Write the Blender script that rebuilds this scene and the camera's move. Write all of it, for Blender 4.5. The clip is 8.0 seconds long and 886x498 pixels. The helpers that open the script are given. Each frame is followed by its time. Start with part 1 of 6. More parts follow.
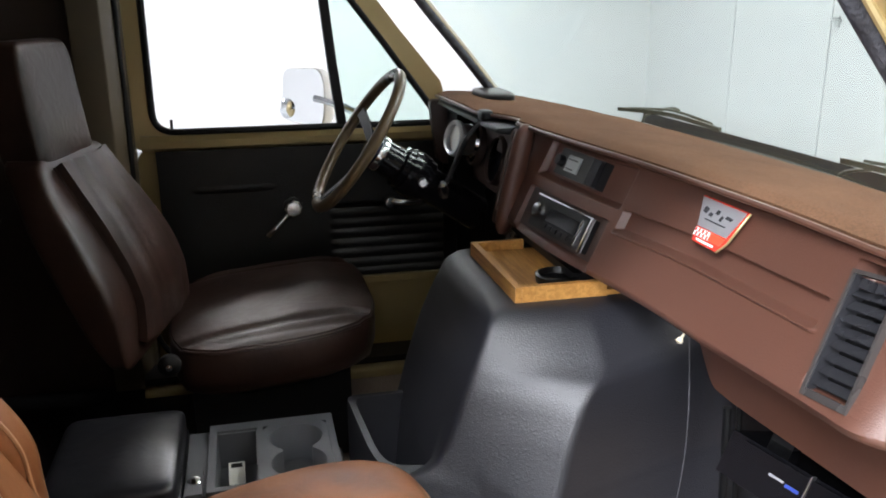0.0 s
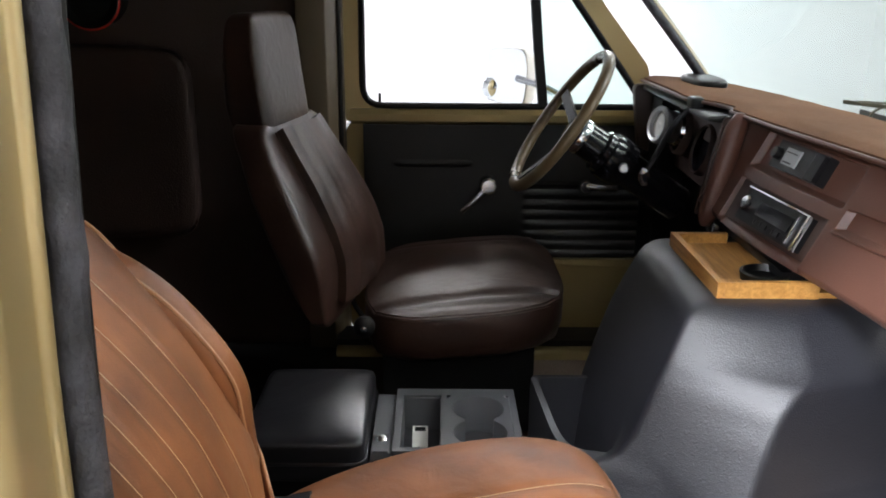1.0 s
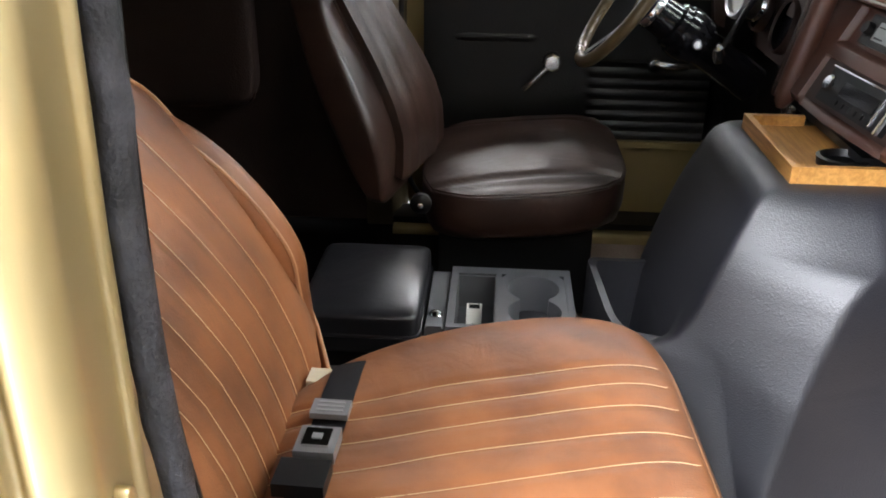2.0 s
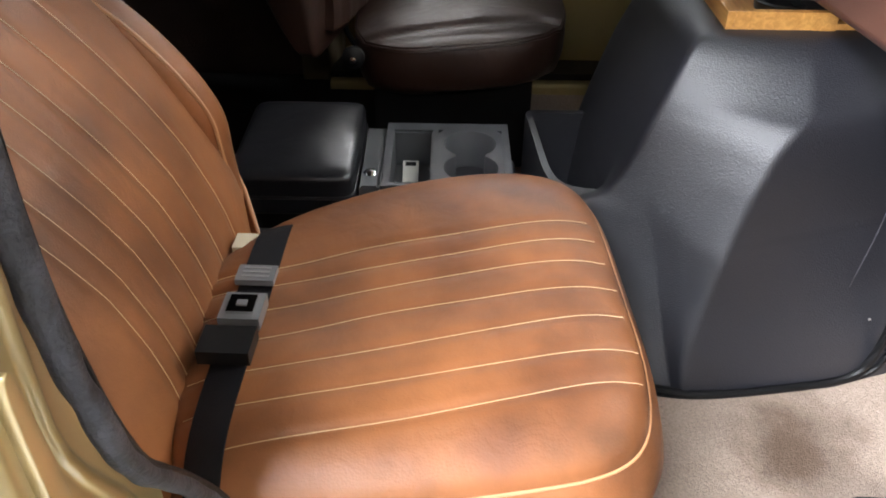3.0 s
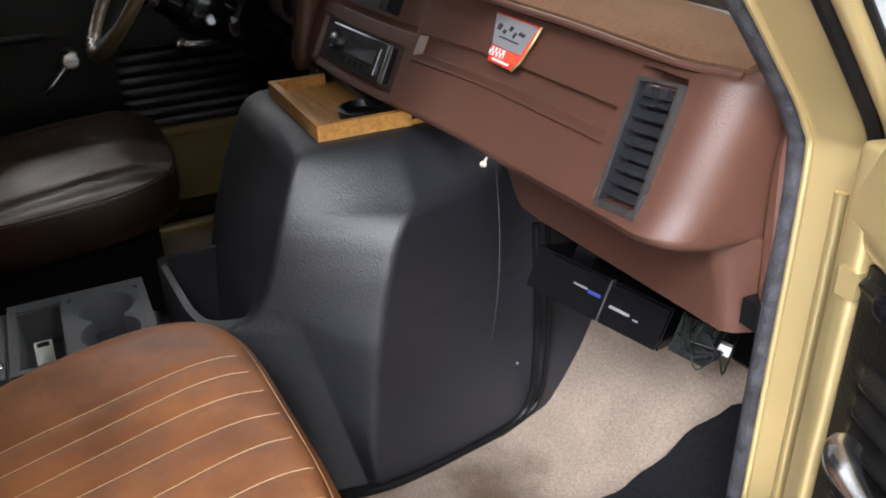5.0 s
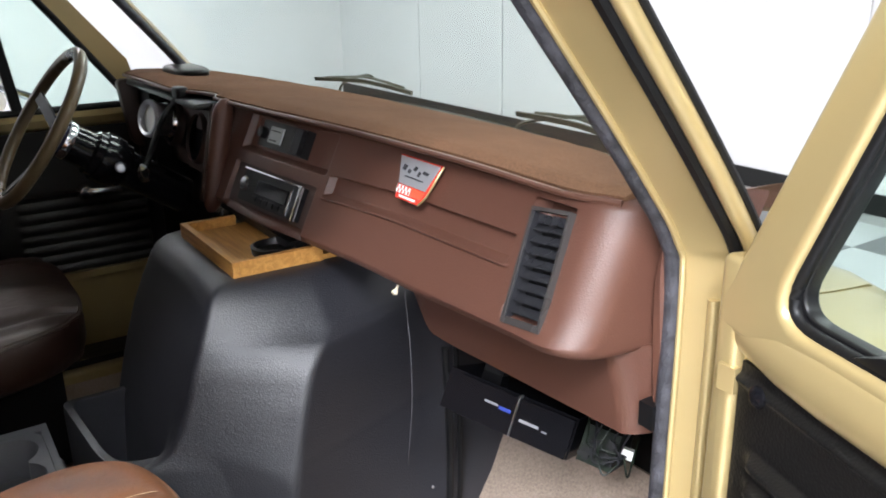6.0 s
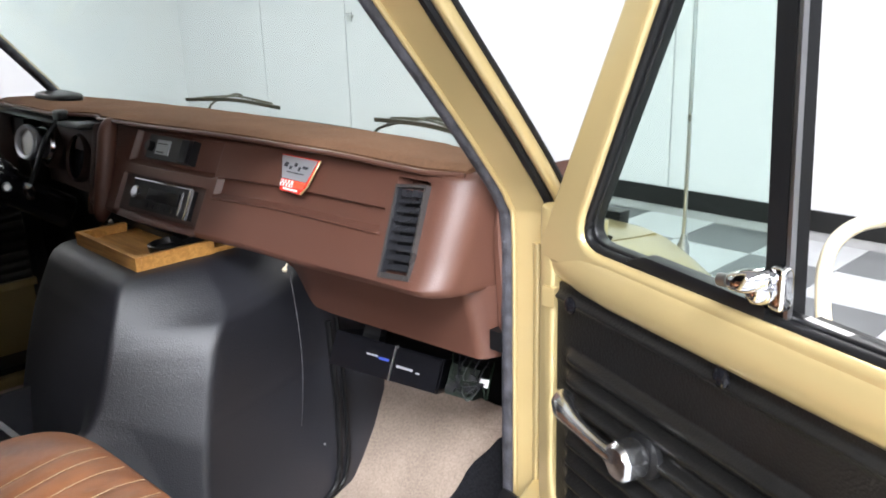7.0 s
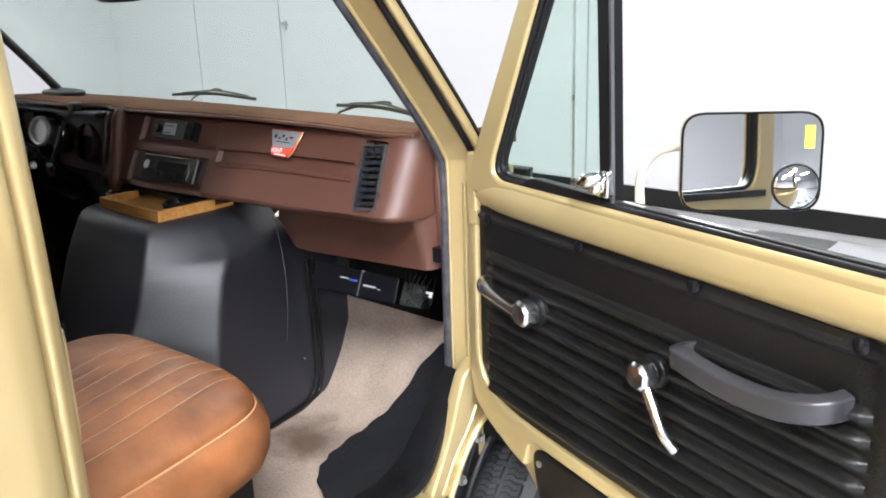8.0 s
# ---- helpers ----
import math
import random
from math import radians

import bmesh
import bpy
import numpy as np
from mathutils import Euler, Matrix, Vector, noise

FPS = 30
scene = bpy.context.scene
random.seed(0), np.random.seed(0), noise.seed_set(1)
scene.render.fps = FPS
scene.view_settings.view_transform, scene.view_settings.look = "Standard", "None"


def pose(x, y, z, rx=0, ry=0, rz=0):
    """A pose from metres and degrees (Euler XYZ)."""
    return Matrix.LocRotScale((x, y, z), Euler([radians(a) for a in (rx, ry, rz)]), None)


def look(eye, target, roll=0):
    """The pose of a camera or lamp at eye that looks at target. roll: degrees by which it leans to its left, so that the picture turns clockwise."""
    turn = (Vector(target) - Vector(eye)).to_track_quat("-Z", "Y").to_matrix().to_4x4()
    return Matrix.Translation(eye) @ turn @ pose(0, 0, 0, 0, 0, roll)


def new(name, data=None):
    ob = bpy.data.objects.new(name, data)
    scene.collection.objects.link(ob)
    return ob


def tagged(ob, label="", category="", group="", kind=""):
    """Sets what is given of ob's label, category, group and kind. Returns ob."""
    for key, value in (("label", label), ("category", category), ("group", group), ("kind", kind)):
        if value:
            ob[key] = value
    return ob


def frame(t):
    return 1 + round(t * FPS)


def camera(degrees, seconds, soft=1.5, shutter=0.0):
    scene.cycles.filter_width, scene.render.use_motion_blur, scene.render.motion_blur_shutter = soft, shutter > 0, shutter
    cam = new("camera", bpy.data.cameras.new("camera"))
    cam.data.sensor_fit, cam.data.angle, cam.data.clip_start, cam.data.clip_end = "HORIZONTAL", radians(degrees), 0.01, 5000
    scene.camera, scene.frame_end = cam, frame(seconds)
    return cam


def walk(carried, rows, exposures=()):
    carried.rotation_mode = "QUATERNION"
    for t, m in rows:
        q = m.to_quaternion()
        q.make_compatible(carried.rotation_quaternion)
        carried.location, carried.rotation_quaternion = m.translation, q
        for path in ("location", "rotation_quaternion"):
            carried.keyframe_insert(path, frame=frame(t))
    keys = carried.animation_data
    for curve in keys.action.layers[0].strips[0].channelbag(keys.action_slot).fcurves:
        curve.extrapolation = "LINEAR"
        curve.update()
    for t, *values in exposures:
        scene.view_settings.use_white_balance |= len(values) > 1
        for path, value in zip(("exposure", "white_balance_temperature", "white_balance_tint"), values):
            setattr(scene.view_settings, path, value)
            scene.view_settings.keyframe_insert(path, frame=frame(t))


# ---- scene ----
cam = camera(56.0, 8.0, soft=1.9)
PATH = [
    (0, (1.2519, -0.5554, 1.5624), (-0.7272, -0.0933, 0.9614), -0.4),
    (0.5, (1.2508, -0.5682, 1.5635), (-0.7717, -0.3710, 0.9593), 0.1),
    (1, (1.2529, -0.5862, 1.5550), (-0.7685, -0.5724, 0.9158), 0.5),
    (1.5, (1.2497, -0.5894, 1.5497), (-0.7208, -0.7017, 0.7759), 0.8),
    (1.7, (1.2434, -0.5915, 1.5402), (-0.7060, -0.7144, 0.7155), 0.8),
    (3, (1.2102, -0.5530, 1.5347), (-0.5115, -0.5573, 0.2980), 0.8),
    (3.5, (1.2074, -0.5413, 1.5335), (-0.4697, -0.3350, 0.2536), 0.4),
    (4, (1.2132, -0.5293, 1.5332), (-0.4316, -0.0569, 0.2822), -0.75),
    (4.5, (1.2197, -0.5072, 1.5381), (-0.4361, 0.1328, 0.3788), -1.8),
    (5, (1.2285, -0.5056, 1.5476), (-0.4675, 0.2915, 0.5565), -1.8),
    (5.2, (1.2381, -0.5120, 1.5508), (-0.4749, 0.3339, 0.6328), -1.6),
    (6.3, (1.3112, -0.6010, 1.5603), (-0.3339, 0.5872, 0.9476), -1.3),
    (6.5, (1.3409, -0.6381, 1.5593), (-0.2586, 0.6127, 0.9487), -1.5),
    (7, (1.4660, -0.7356, 1.5635), (-0.0032, 0.6614, 0.9434), -1.8),
    (7.4, (1.6038, -0.8713, 1.5688), (0.2035, 0.5936, 0.9476), -2.0),
    (7.5, (1.6303, -0.9116, 1.5635), (0.2427, 0.5703, 0.9519), -1.6),
    (8, (1.7850, -1.1098, 1.5762), (0.4367, 0.4092, 0.9699), -1.9),
]
walk(cam, [(t, look(eye, target, roll)) for t, eye, target, roll in PATH], exposures=[(0.0, 1.45 + 0.18), (1.0, 1.45 + 0.43), (1.6, 1.45 + 0.77), (3.0, 1.45 + 0.40), (4.0, 1.45 - 0.08), (4.5, 1.45 - 0.22), (5.0, 1.45 - 0.22), (6.5, 1.45 + 0.10), (8.0, 1.45 - 0.16)])

# ---- world and light ----
U = 1.06  # metres for one unit of the plan

world = bpy.data.worlds.new("showroom_world")
scene.world = world
world.use_nodes = True
sky = world.node_tree.nodes.new("ShaderNodeTexSky")
sky.sky_type, sky.sun_disc = "NISHITA", False
sky.sun_elevation, sky.sun_rotation = radians(40), radians(120)
world.node_tree.links.new(sky.outputs[0], world.node_tree.nodes["Background"].inputs[0])
world.node_tree.nodes["Background"].inputs[1].default_value = 0.08

# added lamps: place of each and its share of the light, set for the cab
LAMP_ROWS = [(-6.4, 0.6, 0.9), (-4.6, -1.8, 0.12), (-3.6, 2.8, 0.36), (-0.2, 2.9, 0.46), (2.7, 2.4, 0.08), (2.95, -2.3, 4.5), (5.4, -0.9, 0.14), (2.2, -5.0, 4.6), (-5.0, -6.5, 2.0), (7.5, -5.6, 12.0)]
LAMP_Z = 3.95
for lx, ly, share in LAMP_ROWS:
    tube_light = bpy.data.lights.new("tube_light", "AREA")
    tube_light.shape, tube_light.size, tube_light.size_y = "RECTANGLE", 0.42 * U, 2.3 * U
    tube_light.energy, tube_light.color = 60.0 * share, (0.885, 0.92, 1.0)
    lamp = new("tube_light", tube_light)
    lamp.matrix_world = pose(lx * U, ly * U, (LAMP_Z - 0.1) * U)

# ---- mesh helpers ----
def root_of(ob):
    while ob.parent:
        ob = ob.parent
    return ob


def link(name, bm, material, parent=None, label="", angle=38):
    for v in bm.verts:
        v.co *= U
    if parent is not None:
        shift = root_of(parent).location
        for v in bm.verts:
            v.co -= shift
    bmesh.ops.recalc_face_normals(bm, faces=bm.faces)
    me = bpy.data.meshes.new(name)
    bm.to_mesh(me)
    bm.free()
    me.materials.append(material)
    for p in me.polygons:
        p.use_smooth = True
    me.set_sharp_from_angle(angle=radians(angle))
    ob = new(name, me)
    if parent is not None:
        ob.parent = parent
    if label:
        ob["label"] = label
    return ob


def part(name, bm, material, parent, label="", angle=38):
    return link(name, bm, material, parent, label, angle)


def thing(name, base, label, category, group="", kind=""):
    ob = new(name)
    ob.location = Vector(base) * U
    ob.empty_display_size = 0.1
    return tagged(ob, label, category, group, kind)


def setting(name, bm, material, label, category, angle=38):
    return tagged(link(name, bm, material, None, "", angle), label, category, kind="structure")


def add(bm, other, m=None):
    if m is not None:
        other.transform(m)
    me = bpy.data.meshes.new("tmp")
    other.to_mesh(me)
    other.free()
    bm.from_mesh(me)
    bpy.data.meshes.remove(me)
    return bm


def merged(*many):
    bm = bmesh.new()
    for o in many:
        add(bm, o)
    return bm


def moved(bm, m):
    bm.transform(m)
    return bm


def bevelled(bm, width, seg=2, angle=30):
    if width > 0:
        edges = [e for e in bm.edges if len(e.link_faces) == 2 and e.calc_face_angle(0) > radians(angle)]
        bmesh.ops.bevel(bm, geom=edges, offset=width, segments=seg, profile=0.5, affect="EDGES", clamp_overlap=True)
    return bm


def box(x0, x1, y0, y1, z0, z1, bevel=0.0, seg=2):
    bm = bmesh.new()
    vs = [bm.verts.new((x, y, z)) for z in (z0, z1) for x, y in ((x0, y0), (x1, y0), (x1, y1), (x0, y1))]
    for f in ((3, 2, 1, 0), (4, 5, 6, 7), (0, 1, 5, 4), (1, 2, 6, 5), (2, 3, 7, 6), (3, 0, 4, 7)):
        bm.faces.new([vs[i] for i in f])
    return bevelled(bm, bevel, seg)


def prism(points, plane, a, b, bevel=0.0, seg=2):
    """A polygon in the plane 'xy', 'xz' or 'yz', drawn out from a to b along the third axis."""
    def at(p, h):
        return {"xy": (p[0], p[1], h), "xz": (p[0], h, p[1]), "yz": (h, p[0], p[1])}[plane]
    bm = bmesh.new()
    lo, hi = [bm.verts.new(at(p, a)) for p in points], [bm.verts.new(at(p, b)) for p in points]
    bm.faces.new(lo), bm.faces.new(hi)
    n = len(points)
    for i in range(n):
        bm.faces.new((lo[i], lo[(i + 1) % n], hi[(i + 1) % n], hi[i]))
    bmesh.ops.recalc_face_normals(bm, faces=bm.faces)
    return bevelled(bm, bevel, seg)


def rounded(points, radius, n=5):
    """A polygon with its corners rounded; radius is one number or one for each corner."""
    out, k = [], len(points)
    for i in range(k):
        r = radius[i] if isinstance(radius, (list, tuple)) else radius
        p, a, b = Vector(points[i]), Vector(points[i - 1]), Vector(points[(i + 1) % k])
        if r <= 0:
            out.append(tuple(p))
            continue
        da, db = (a - p), (b - p)
        ra, rb = min(r, da.length * 0.49), min(r, db.length * 0.49)
        p0, p1 = p + da.normalized() * ra, p + db.normalized() * rb
        for j in range(n + 1):
            t = j / n
            q = (1 - t) ** 2 * p0 + 2 * t * (1 - t) * p + t * t * p1
            out.append(tuple(q))
    return out


def loft(rings, closed=True, cap0=True, cap1=True):
    bm = bmesh.new()
    rows = [[bm.verts.new(p) for p in ring] for ring in rings]
    n = len(rows[0])
    for r0, r1 in zip(rows, rows[1:]):
        for i in range(n if closed else n - 1):
            j = (i + 1) % n
            bm.faces.new((r0[i], r0[j], r1[j], r1[i]))
    if cap0 and closed:
        bm.faces.new(rows[0])
    if cap1 and closed:
        bm.faces.new(rows[-1])
    return bm


def smooth_path(points, n=6, closed=False):
    """Catmull-Rom through the points."""
    pts = [Vector(p) for p in points]
    out, k = [], len(pts)
    for i in range(k if closed else k - 1):
        p1, p2 = pts[i], pts[(i + 1) % k]
        p0 = pts[i - 1] if (i > 0 or closed) else p1
        p3 = pts[(i + 2) % k] if (i + 2 < k or closed) else p2
        for j in range(n):
            t = j / n
            out.append(0.5 * (2 * p1 + (p2 - p0) * t + (2 * p0 - 5 * p1 + 4 * p2 - p3) * t * t + (3 * p1 - p0 - 3 * p2 + p3) * t ** 3))
    if not closed:
        out.append(pts[-1])
    return out


def sweep(path, profile, up=(0, 0, 1), closed=False, scales=None, cap=True):
    """Carries a closed 2D profile (side, up) along a path."""
    path, rings, up = [Vector(p) for p in path], [], Vector(up)
    k = len(path)
    for i, p in enumerate(path):
        a = path[i - 1] if (i > 0 or closed) else p
        b = path[(i + 1) % k] if (i + 1 < k or closed) else p
        d = (b - a).normalized()
        side = d.cross(up)
        if side.length < 1e-4:
            side = d.cross(Vector((0, 1, 0)))
        side.normalize()
        u = side.cross(d)
        s = scales[i] if scales else 1.0
        rings.append([p + side * (q[0] * s) + u * (q[1] * s) for q in profile])
    if closed:
        bm = loft(rings + [rings[0]], True, False, False)
        bmesh.ops.remove_doubles(bm, verts=bm.verts, dist=1e-6)
        return bm
    return loft(rings, True, cap, cap)


def circle(r, n=10, squash=1.0):
    return [(r * math.cos(2 * math.pi * i / n), r * squash * math.sin(2 * math.pi * i / n)) for i in range(n)]


def tube(path, r, n=10, closed=False, scales=None, up=(0.13, 0.21, 0.97)):
    return sweep(path, circle(r, n), up, closed, scales)


def lathe(profile, origin, axis=(0, 0, 1), n=28):
    """Turns (radius, height) pairs round an axis."""
    q = Vector((0, 0, 1)).rotation_difference(Vector(axis).normalized()).to_matrix()
    o = Vector(origin)
    rings = [[o + q @ Vector((max(r, 1e-4) * math.cos(2 * math.pi * i / n), max(r, 1e-4) * math.sin(2 * math.pi * i / n), h)) for i in range(n)] for r, h in profile]
    return loft(rings)


def grid(nx, ny, fn, closed_u=False):
    bm = bmesh.new()
    vs = [[bm.verts.new(fn(i / nx, j / ny)) for i in range(nx + 1)] for j in range(ny + 1)]
    for j in range(ny):
        for i in range(nx):
            bm.faces.new((vs[j][i], vs[j][i + 1], vs[j + 1][i + 1], vs[j + 1][i]))
    return bm


def thick(bm, depth):
    """Gives an open sheet a thickness, towards the back of its faces."""
    bmesh.ops.recalc_face_normals(bm, faces=bm.faces)
    bmesh.ops.solidify(bm, geom=bm.faces[:], thickness=depth)
    return bm


def sstep(a, b, x):
    t = min(1.0, max(0.0, (x - a) / (b - a)))
    return t * t * (3 - 2 * t)


def bar(x0, x1, z0, z1, y, depth=0.002):
    return box(x0, x1, y - depth, y, z0, z1)

# ---- materials ----
def mat(name, col, rough=0.5, metal=0.0, var=0.12, scale=6.0, grain=220.0, bump=0.08, rvar=0.1, coat=0.0, pattern="noise", wear=None, spec=0.5):
    """Principled surface: colour that drifts at a large scale, and a fine relief."""
    m = bpy.data.materials.new(name)
    m.use_nodes = True
    nt = m.node_tree
    b = nt.nodes["Principled BSDF"]
    b.inputs["Metallic"].default_value = metal
    b.inputs["Coat Weight"].default_value = coat
    b.inputs["Coat Roughness"].default_value = 0.08
    b.inputs["Specular IOR Level"].default_value = spec
    tc = nt.nodes.new("ShaderNodeTexCoord")
    big = nt.nodes.new("ShaderNodeTexNoise")
    big.inputs["Scale"].default_value, big.inputs["Detail"].default_value = scale, 6.0
    nt.links.new(tc.outputs["Object"], big.inputs["Vector"])
    ramp = nt.nodes.new("ShaderNodeValToRGB")
    ramp.color_ramp.elements[0].position, ramp.color_ramp.elements[1].position = 0.3, 0.72
    lo = [c * (1 - var) for c in col]
    hi = [min(1.0, c * (1 + var)) for c in (wear or col)]
    ramp.color_ramp.elements[0].color, ramp.color_ramp.elements[1].color = (*lo, 1), (*hi, 1)
    nt.links.new(big.outputs["Fac"], ramp.inputs["Fac"])
    nt.links.new(ramp.outputs["Color"], b.inputs["Base Color"])
    mr = nt.nodes.new("ShaderNodeMapRange")
    mr.inputs["To Min"].default_value, mr.inputs["To Max"].default_value = max(0.02, rough - rvar), min(1.0, rough + rvar)
    nt.links.new(big.outputs["Fac"], mr.inputs["Value"])
    nt.links.new(mr.outputs["Result"], b.inputs["Roughness"])
    if bump > 0:
        if pattern == "pebble":
            fine = nt.nodes.new("ShaderNodeTexVoronoi")
            fine.inputs["Scale"].default_value = grain
            out = fine.outputs["Distance"]
        else:
            fine = nt.nodes.new("ShaderNodeTexNoise")
            fine.inputs["Scale"].default_value, fine.inputs["Detail"].default_value = grain, 4.0
            out = fine.outputs["Fac"]
        nt.links.new(tc.outputs["Object"], fine.inputs["Vector"])
        bp = nt.nodes.new("ShaderNodeBump")
        bp.inputs["Strength"].default_value, bp.inputs["Distance"].default_value = bump, 0.004
        nt.links.new(out, bp.inputs["Height"])
        nt.links.new(bp.outputs["Normal"], b.inputs["Normal"])
    return m


def carpet_mat(name, col, scale=420.0, var=0.35):
    m = mat(name, col, rough=0.95, var=0.14, scale=9.0, grain=scale, bump=0.7, rvar=0.03, spec=0.15)
    nt = m.node_tree
    b = nt.nodes["Principled BSDF"]
    tc = nt.nodes["Texture Coordinate"]
    fine = nt.nodes.new("ShaderNodeTexNoise")
    fine.inputs["Scale"].default_value, fine.inputs["Detail"].default_value = scale * 0.6, 5.0
    nt.links.new(tc.outputs["Object"], fine.inputs["Vector"])
    mr = nt.nodes.new("ShaderNodeMapRange")
    mr.inputs["From Min"].default_value, mr.inputs["From Max"].default_value = 0.25, 0.75
    mr.inputs["To Min"].default_value, mr.inputs["To Max"].default_value = 1 - var, 1 + var
    nt.links.new(fine.outputs["Fac"], mr.inputs["Value"])
    mul = nt.nodes.new("ShaderNodeVectorMath")
    mul.operation = "SCALE"
    src = b.inputs["Base Color"].links[0].from_socket
    nt.links.new(src, mul.inputs[0])
    nt.links.new(mr.outputs["Result"], mul.inputs["Scale"])
    nt.links.new(mul.outputs[0], b.inputs["Base Color"])
    return m


def leather_mat(name, col, worn, rough=0.4, crease=26.0, spec=0.5):
    """Leather: patches of worn colour, fine grain and soft creases."""
    m = mat(name, col, rough=rough, var=0.22, scale=7.0, grain=420.0, bump=0.06, rvar=0.1, wear=worn, pattern="pebble", spec=spec)
    nt = m.node_tree
    b = nt.nodes["Principled BSDF"]
    tc = nt.nodes["Texture Coordinate"]
    soft = nt.nodes.new("ShaderNodeTexNoise")
    soft.inputs["Scale"].default_value, soft.inputs["Detail"].default_value, soft.inputs["Distortion"].default_value = crease, 3.0, 1.2
    nt.links.new(tc.outputs["Object"], soft.inputs["Vector"])
    bp = nt.nodes.new("ShaderNodeBump")
    bp.inputs["Strength"].default_value, bp.inputs["Distance"].default_value = 0.12, 0.01
    nt.links.new(soft.outputs["Fac"], bp.inputs["Height"])
    old = b.inputs["Normal"].links[0].from_node
    nt.links.new(bp.outputs["Normal"], old.inputs["Normal"])
    return m


def wood_mat(name, dark, light):
    m = mat(name, light, rough=0.42, var=0.1, scale=5.0, grain=180.0, bump=0.06)
    nt = m.node_tree
    b = nt.nodes["Principled BSDF"]
    tc = nt.nodes["Texture Coordinate"]
    mp = nt.nodes.new("ShaderNodeMapping")
    mp.inputs["Scale"].default_value = (3.0, 40.0, 40.0)
    nt.links.new(tc.outputs["Object"], mp.inputs["Vector"])
    w = nt.nodes.new("ShaderNodeTexNoise")
    w.inputs["Scale"].default_value, w.inputs["Detail"].default_value, w.inputs["Distortion"].default_value = 4.0, 6.0, 0.6
    nt.links.new(mp.outputs["Vector"], w.inputs["Vector"])
    r = nt.nodes.new("ShaderNodeValToRGB")
    r.color_ramp.elements[0].position, r.color_ramp.elements[1].position = 0.32, 0.68
    r.color_ramp.elements[0].color, r.color_ramp.elements[1].color = (*dark, 1), (*light, 1)
    nt.links.new(w.outputs["Fac"], r.inputs["Fac"])
    nt.links.new(r.outputs["Color"], b.inputs["Base Color"])
    return m


def glass_mat(name, tint, gloss=1.0):
    """Thin window glass: tinted, clear, with a surface reflection."""
    m = bpy.data.materials.new(name)
    m.use_nodes = True
    nt = m.node_tree
    nt.nodes.remove(nt.nodes["Principled BSDF"])
    out = nt.nodes["Material Output"]
    tr, gl, mix, lw, pw, ma = (nt.nodes.new(n) for n in ("ShaderNodeBsdfTransparent", "ShaderNodeBsdfGlossy", "ShaderNodeMixShader", "ShaderNodeLayerWeight", "ShaderNodeMath", "ShaderNodeMath"))
    tr.inputs["Color"].default_value = (*tint, 1)
    gl.inputs["Roughness"].default_value = 0.02
    lw.inputs["Blend"].default_value = 0.5
    pw.operation, ma.operation = "POWER", "MULTIPLY_ADD"
    pw.inputs[1].default_value = 4.0
    ma.inputs[1].default_value, ma.inputs[2].default_value = 0.3 * gloss, 0.02
    nt.links.new(lw.outputs["Facing"], pw.inputs[0])
    nt.links.new(pw.outputs[0], ma.inputs[0])
    nt.links.new(ma.outputs[0], mix.inputs[0])
    nt.links.new(tr.outputs[0], mix.inputs[1])
    nt.links.new(gl.outputs[0], mix.inputs[2])
    nt.links.new(mix.outputs[0], out.inputs["Surface"])
    return m


def glow_mat(name, col, strength):
    m = bpy.data.materials.new(name)
    m.use_nodes = True
    b = m.node_tree.nodes["Principled BSDF"]
    b.inputs["Base Color"].default_value = (*col, 1)
    b.inputs["Emission Color"].default_value = (*col, 1)
    b.inputs["Emission Strength"].default_value = strength
    return m


GOLD = mat("gold_paint", (0.46, 0.352, 0.165), rough=0.30, metal=0.47, var=0.06, scale=3.0, grain=900.0, bump=0.02, rvar=0.05, coat=0.5)
TAN = leather_mat("tan_leather", (0.155, 0.0545, 0.0190), (0.288, 0.1045, 0.0345), rough=0.47)
DARK_LEATHER = leather_mat("brown_leather", (0.020, 0.0092, 0.0066), (0.034, 0.0165, 0.0115), rough=0.35, spec=0.50)
DASH = mat("brown_vinyl", (0.090, 0.0372, 0.0245), rough=0.46, var=0.08, scale=4.0, grain=500.0, bump=0.1, rvar=0.06, pattern="pebble")
DASH_DARK = mat("dark_brown_vinyl", (0.045, 0.024, 0.018), rough=0.5, var=0.1, grain=500.0, bump=0.08)
DASH_CARPET = carpet_mat("brown_dash_carpet", (0.16, 0.082, 0.045), 600.0, 0.25)
PIPING = mat("brown_piping", (0.095, 0.042, 0.028), rough=0.4, var=0.08, bump=0.03)
COVER = mat("grey_grained_plastic", (0.0066, 0.0069, 0.0112), rough=0.52, var=0.14, scale=5.0, grain=420.0, bump=0.16, rvar=0.06, pattern="pebble", spec=1.0)
BLACK_VINYL = mat("black_vinyl", (0.0044, 0.0042, 0.0040), rough=0.40, var=0.25, grain=320.0, bump=0.14, pattern="pebble", spec=0.42)
ARM_VINYL = leather_mat("black_arm_vinyl", (0.013, 0.013, 0.0155), (0.018, 0.018, 0.021), rough=0.31, crease=14.0)
CONSOLE = mat("grey_console_plastic", (0.095, 0.098, 0.107), rough=0.5, var=0.1, grain=500.0, bump=0.1)
DEEP_BLACK = mat("black_plastic", (0.0045, 0.0045, 0.005), rough=0.42, var=0.15, bump=0.04, spec=0.35)
GLOSS_BLACK = mat("gloss_black_plastic", (0.005, 0.005, 0.0062), rough=0.15, var=0.1, bump=0.0, rvar=0.05, spec=0.25)
NAVY = mat("navy_gloss_plastic", (0.014, 0.016, 0.035), rough=0.16, var=0.1, bump=0.0, rvar=0.05)
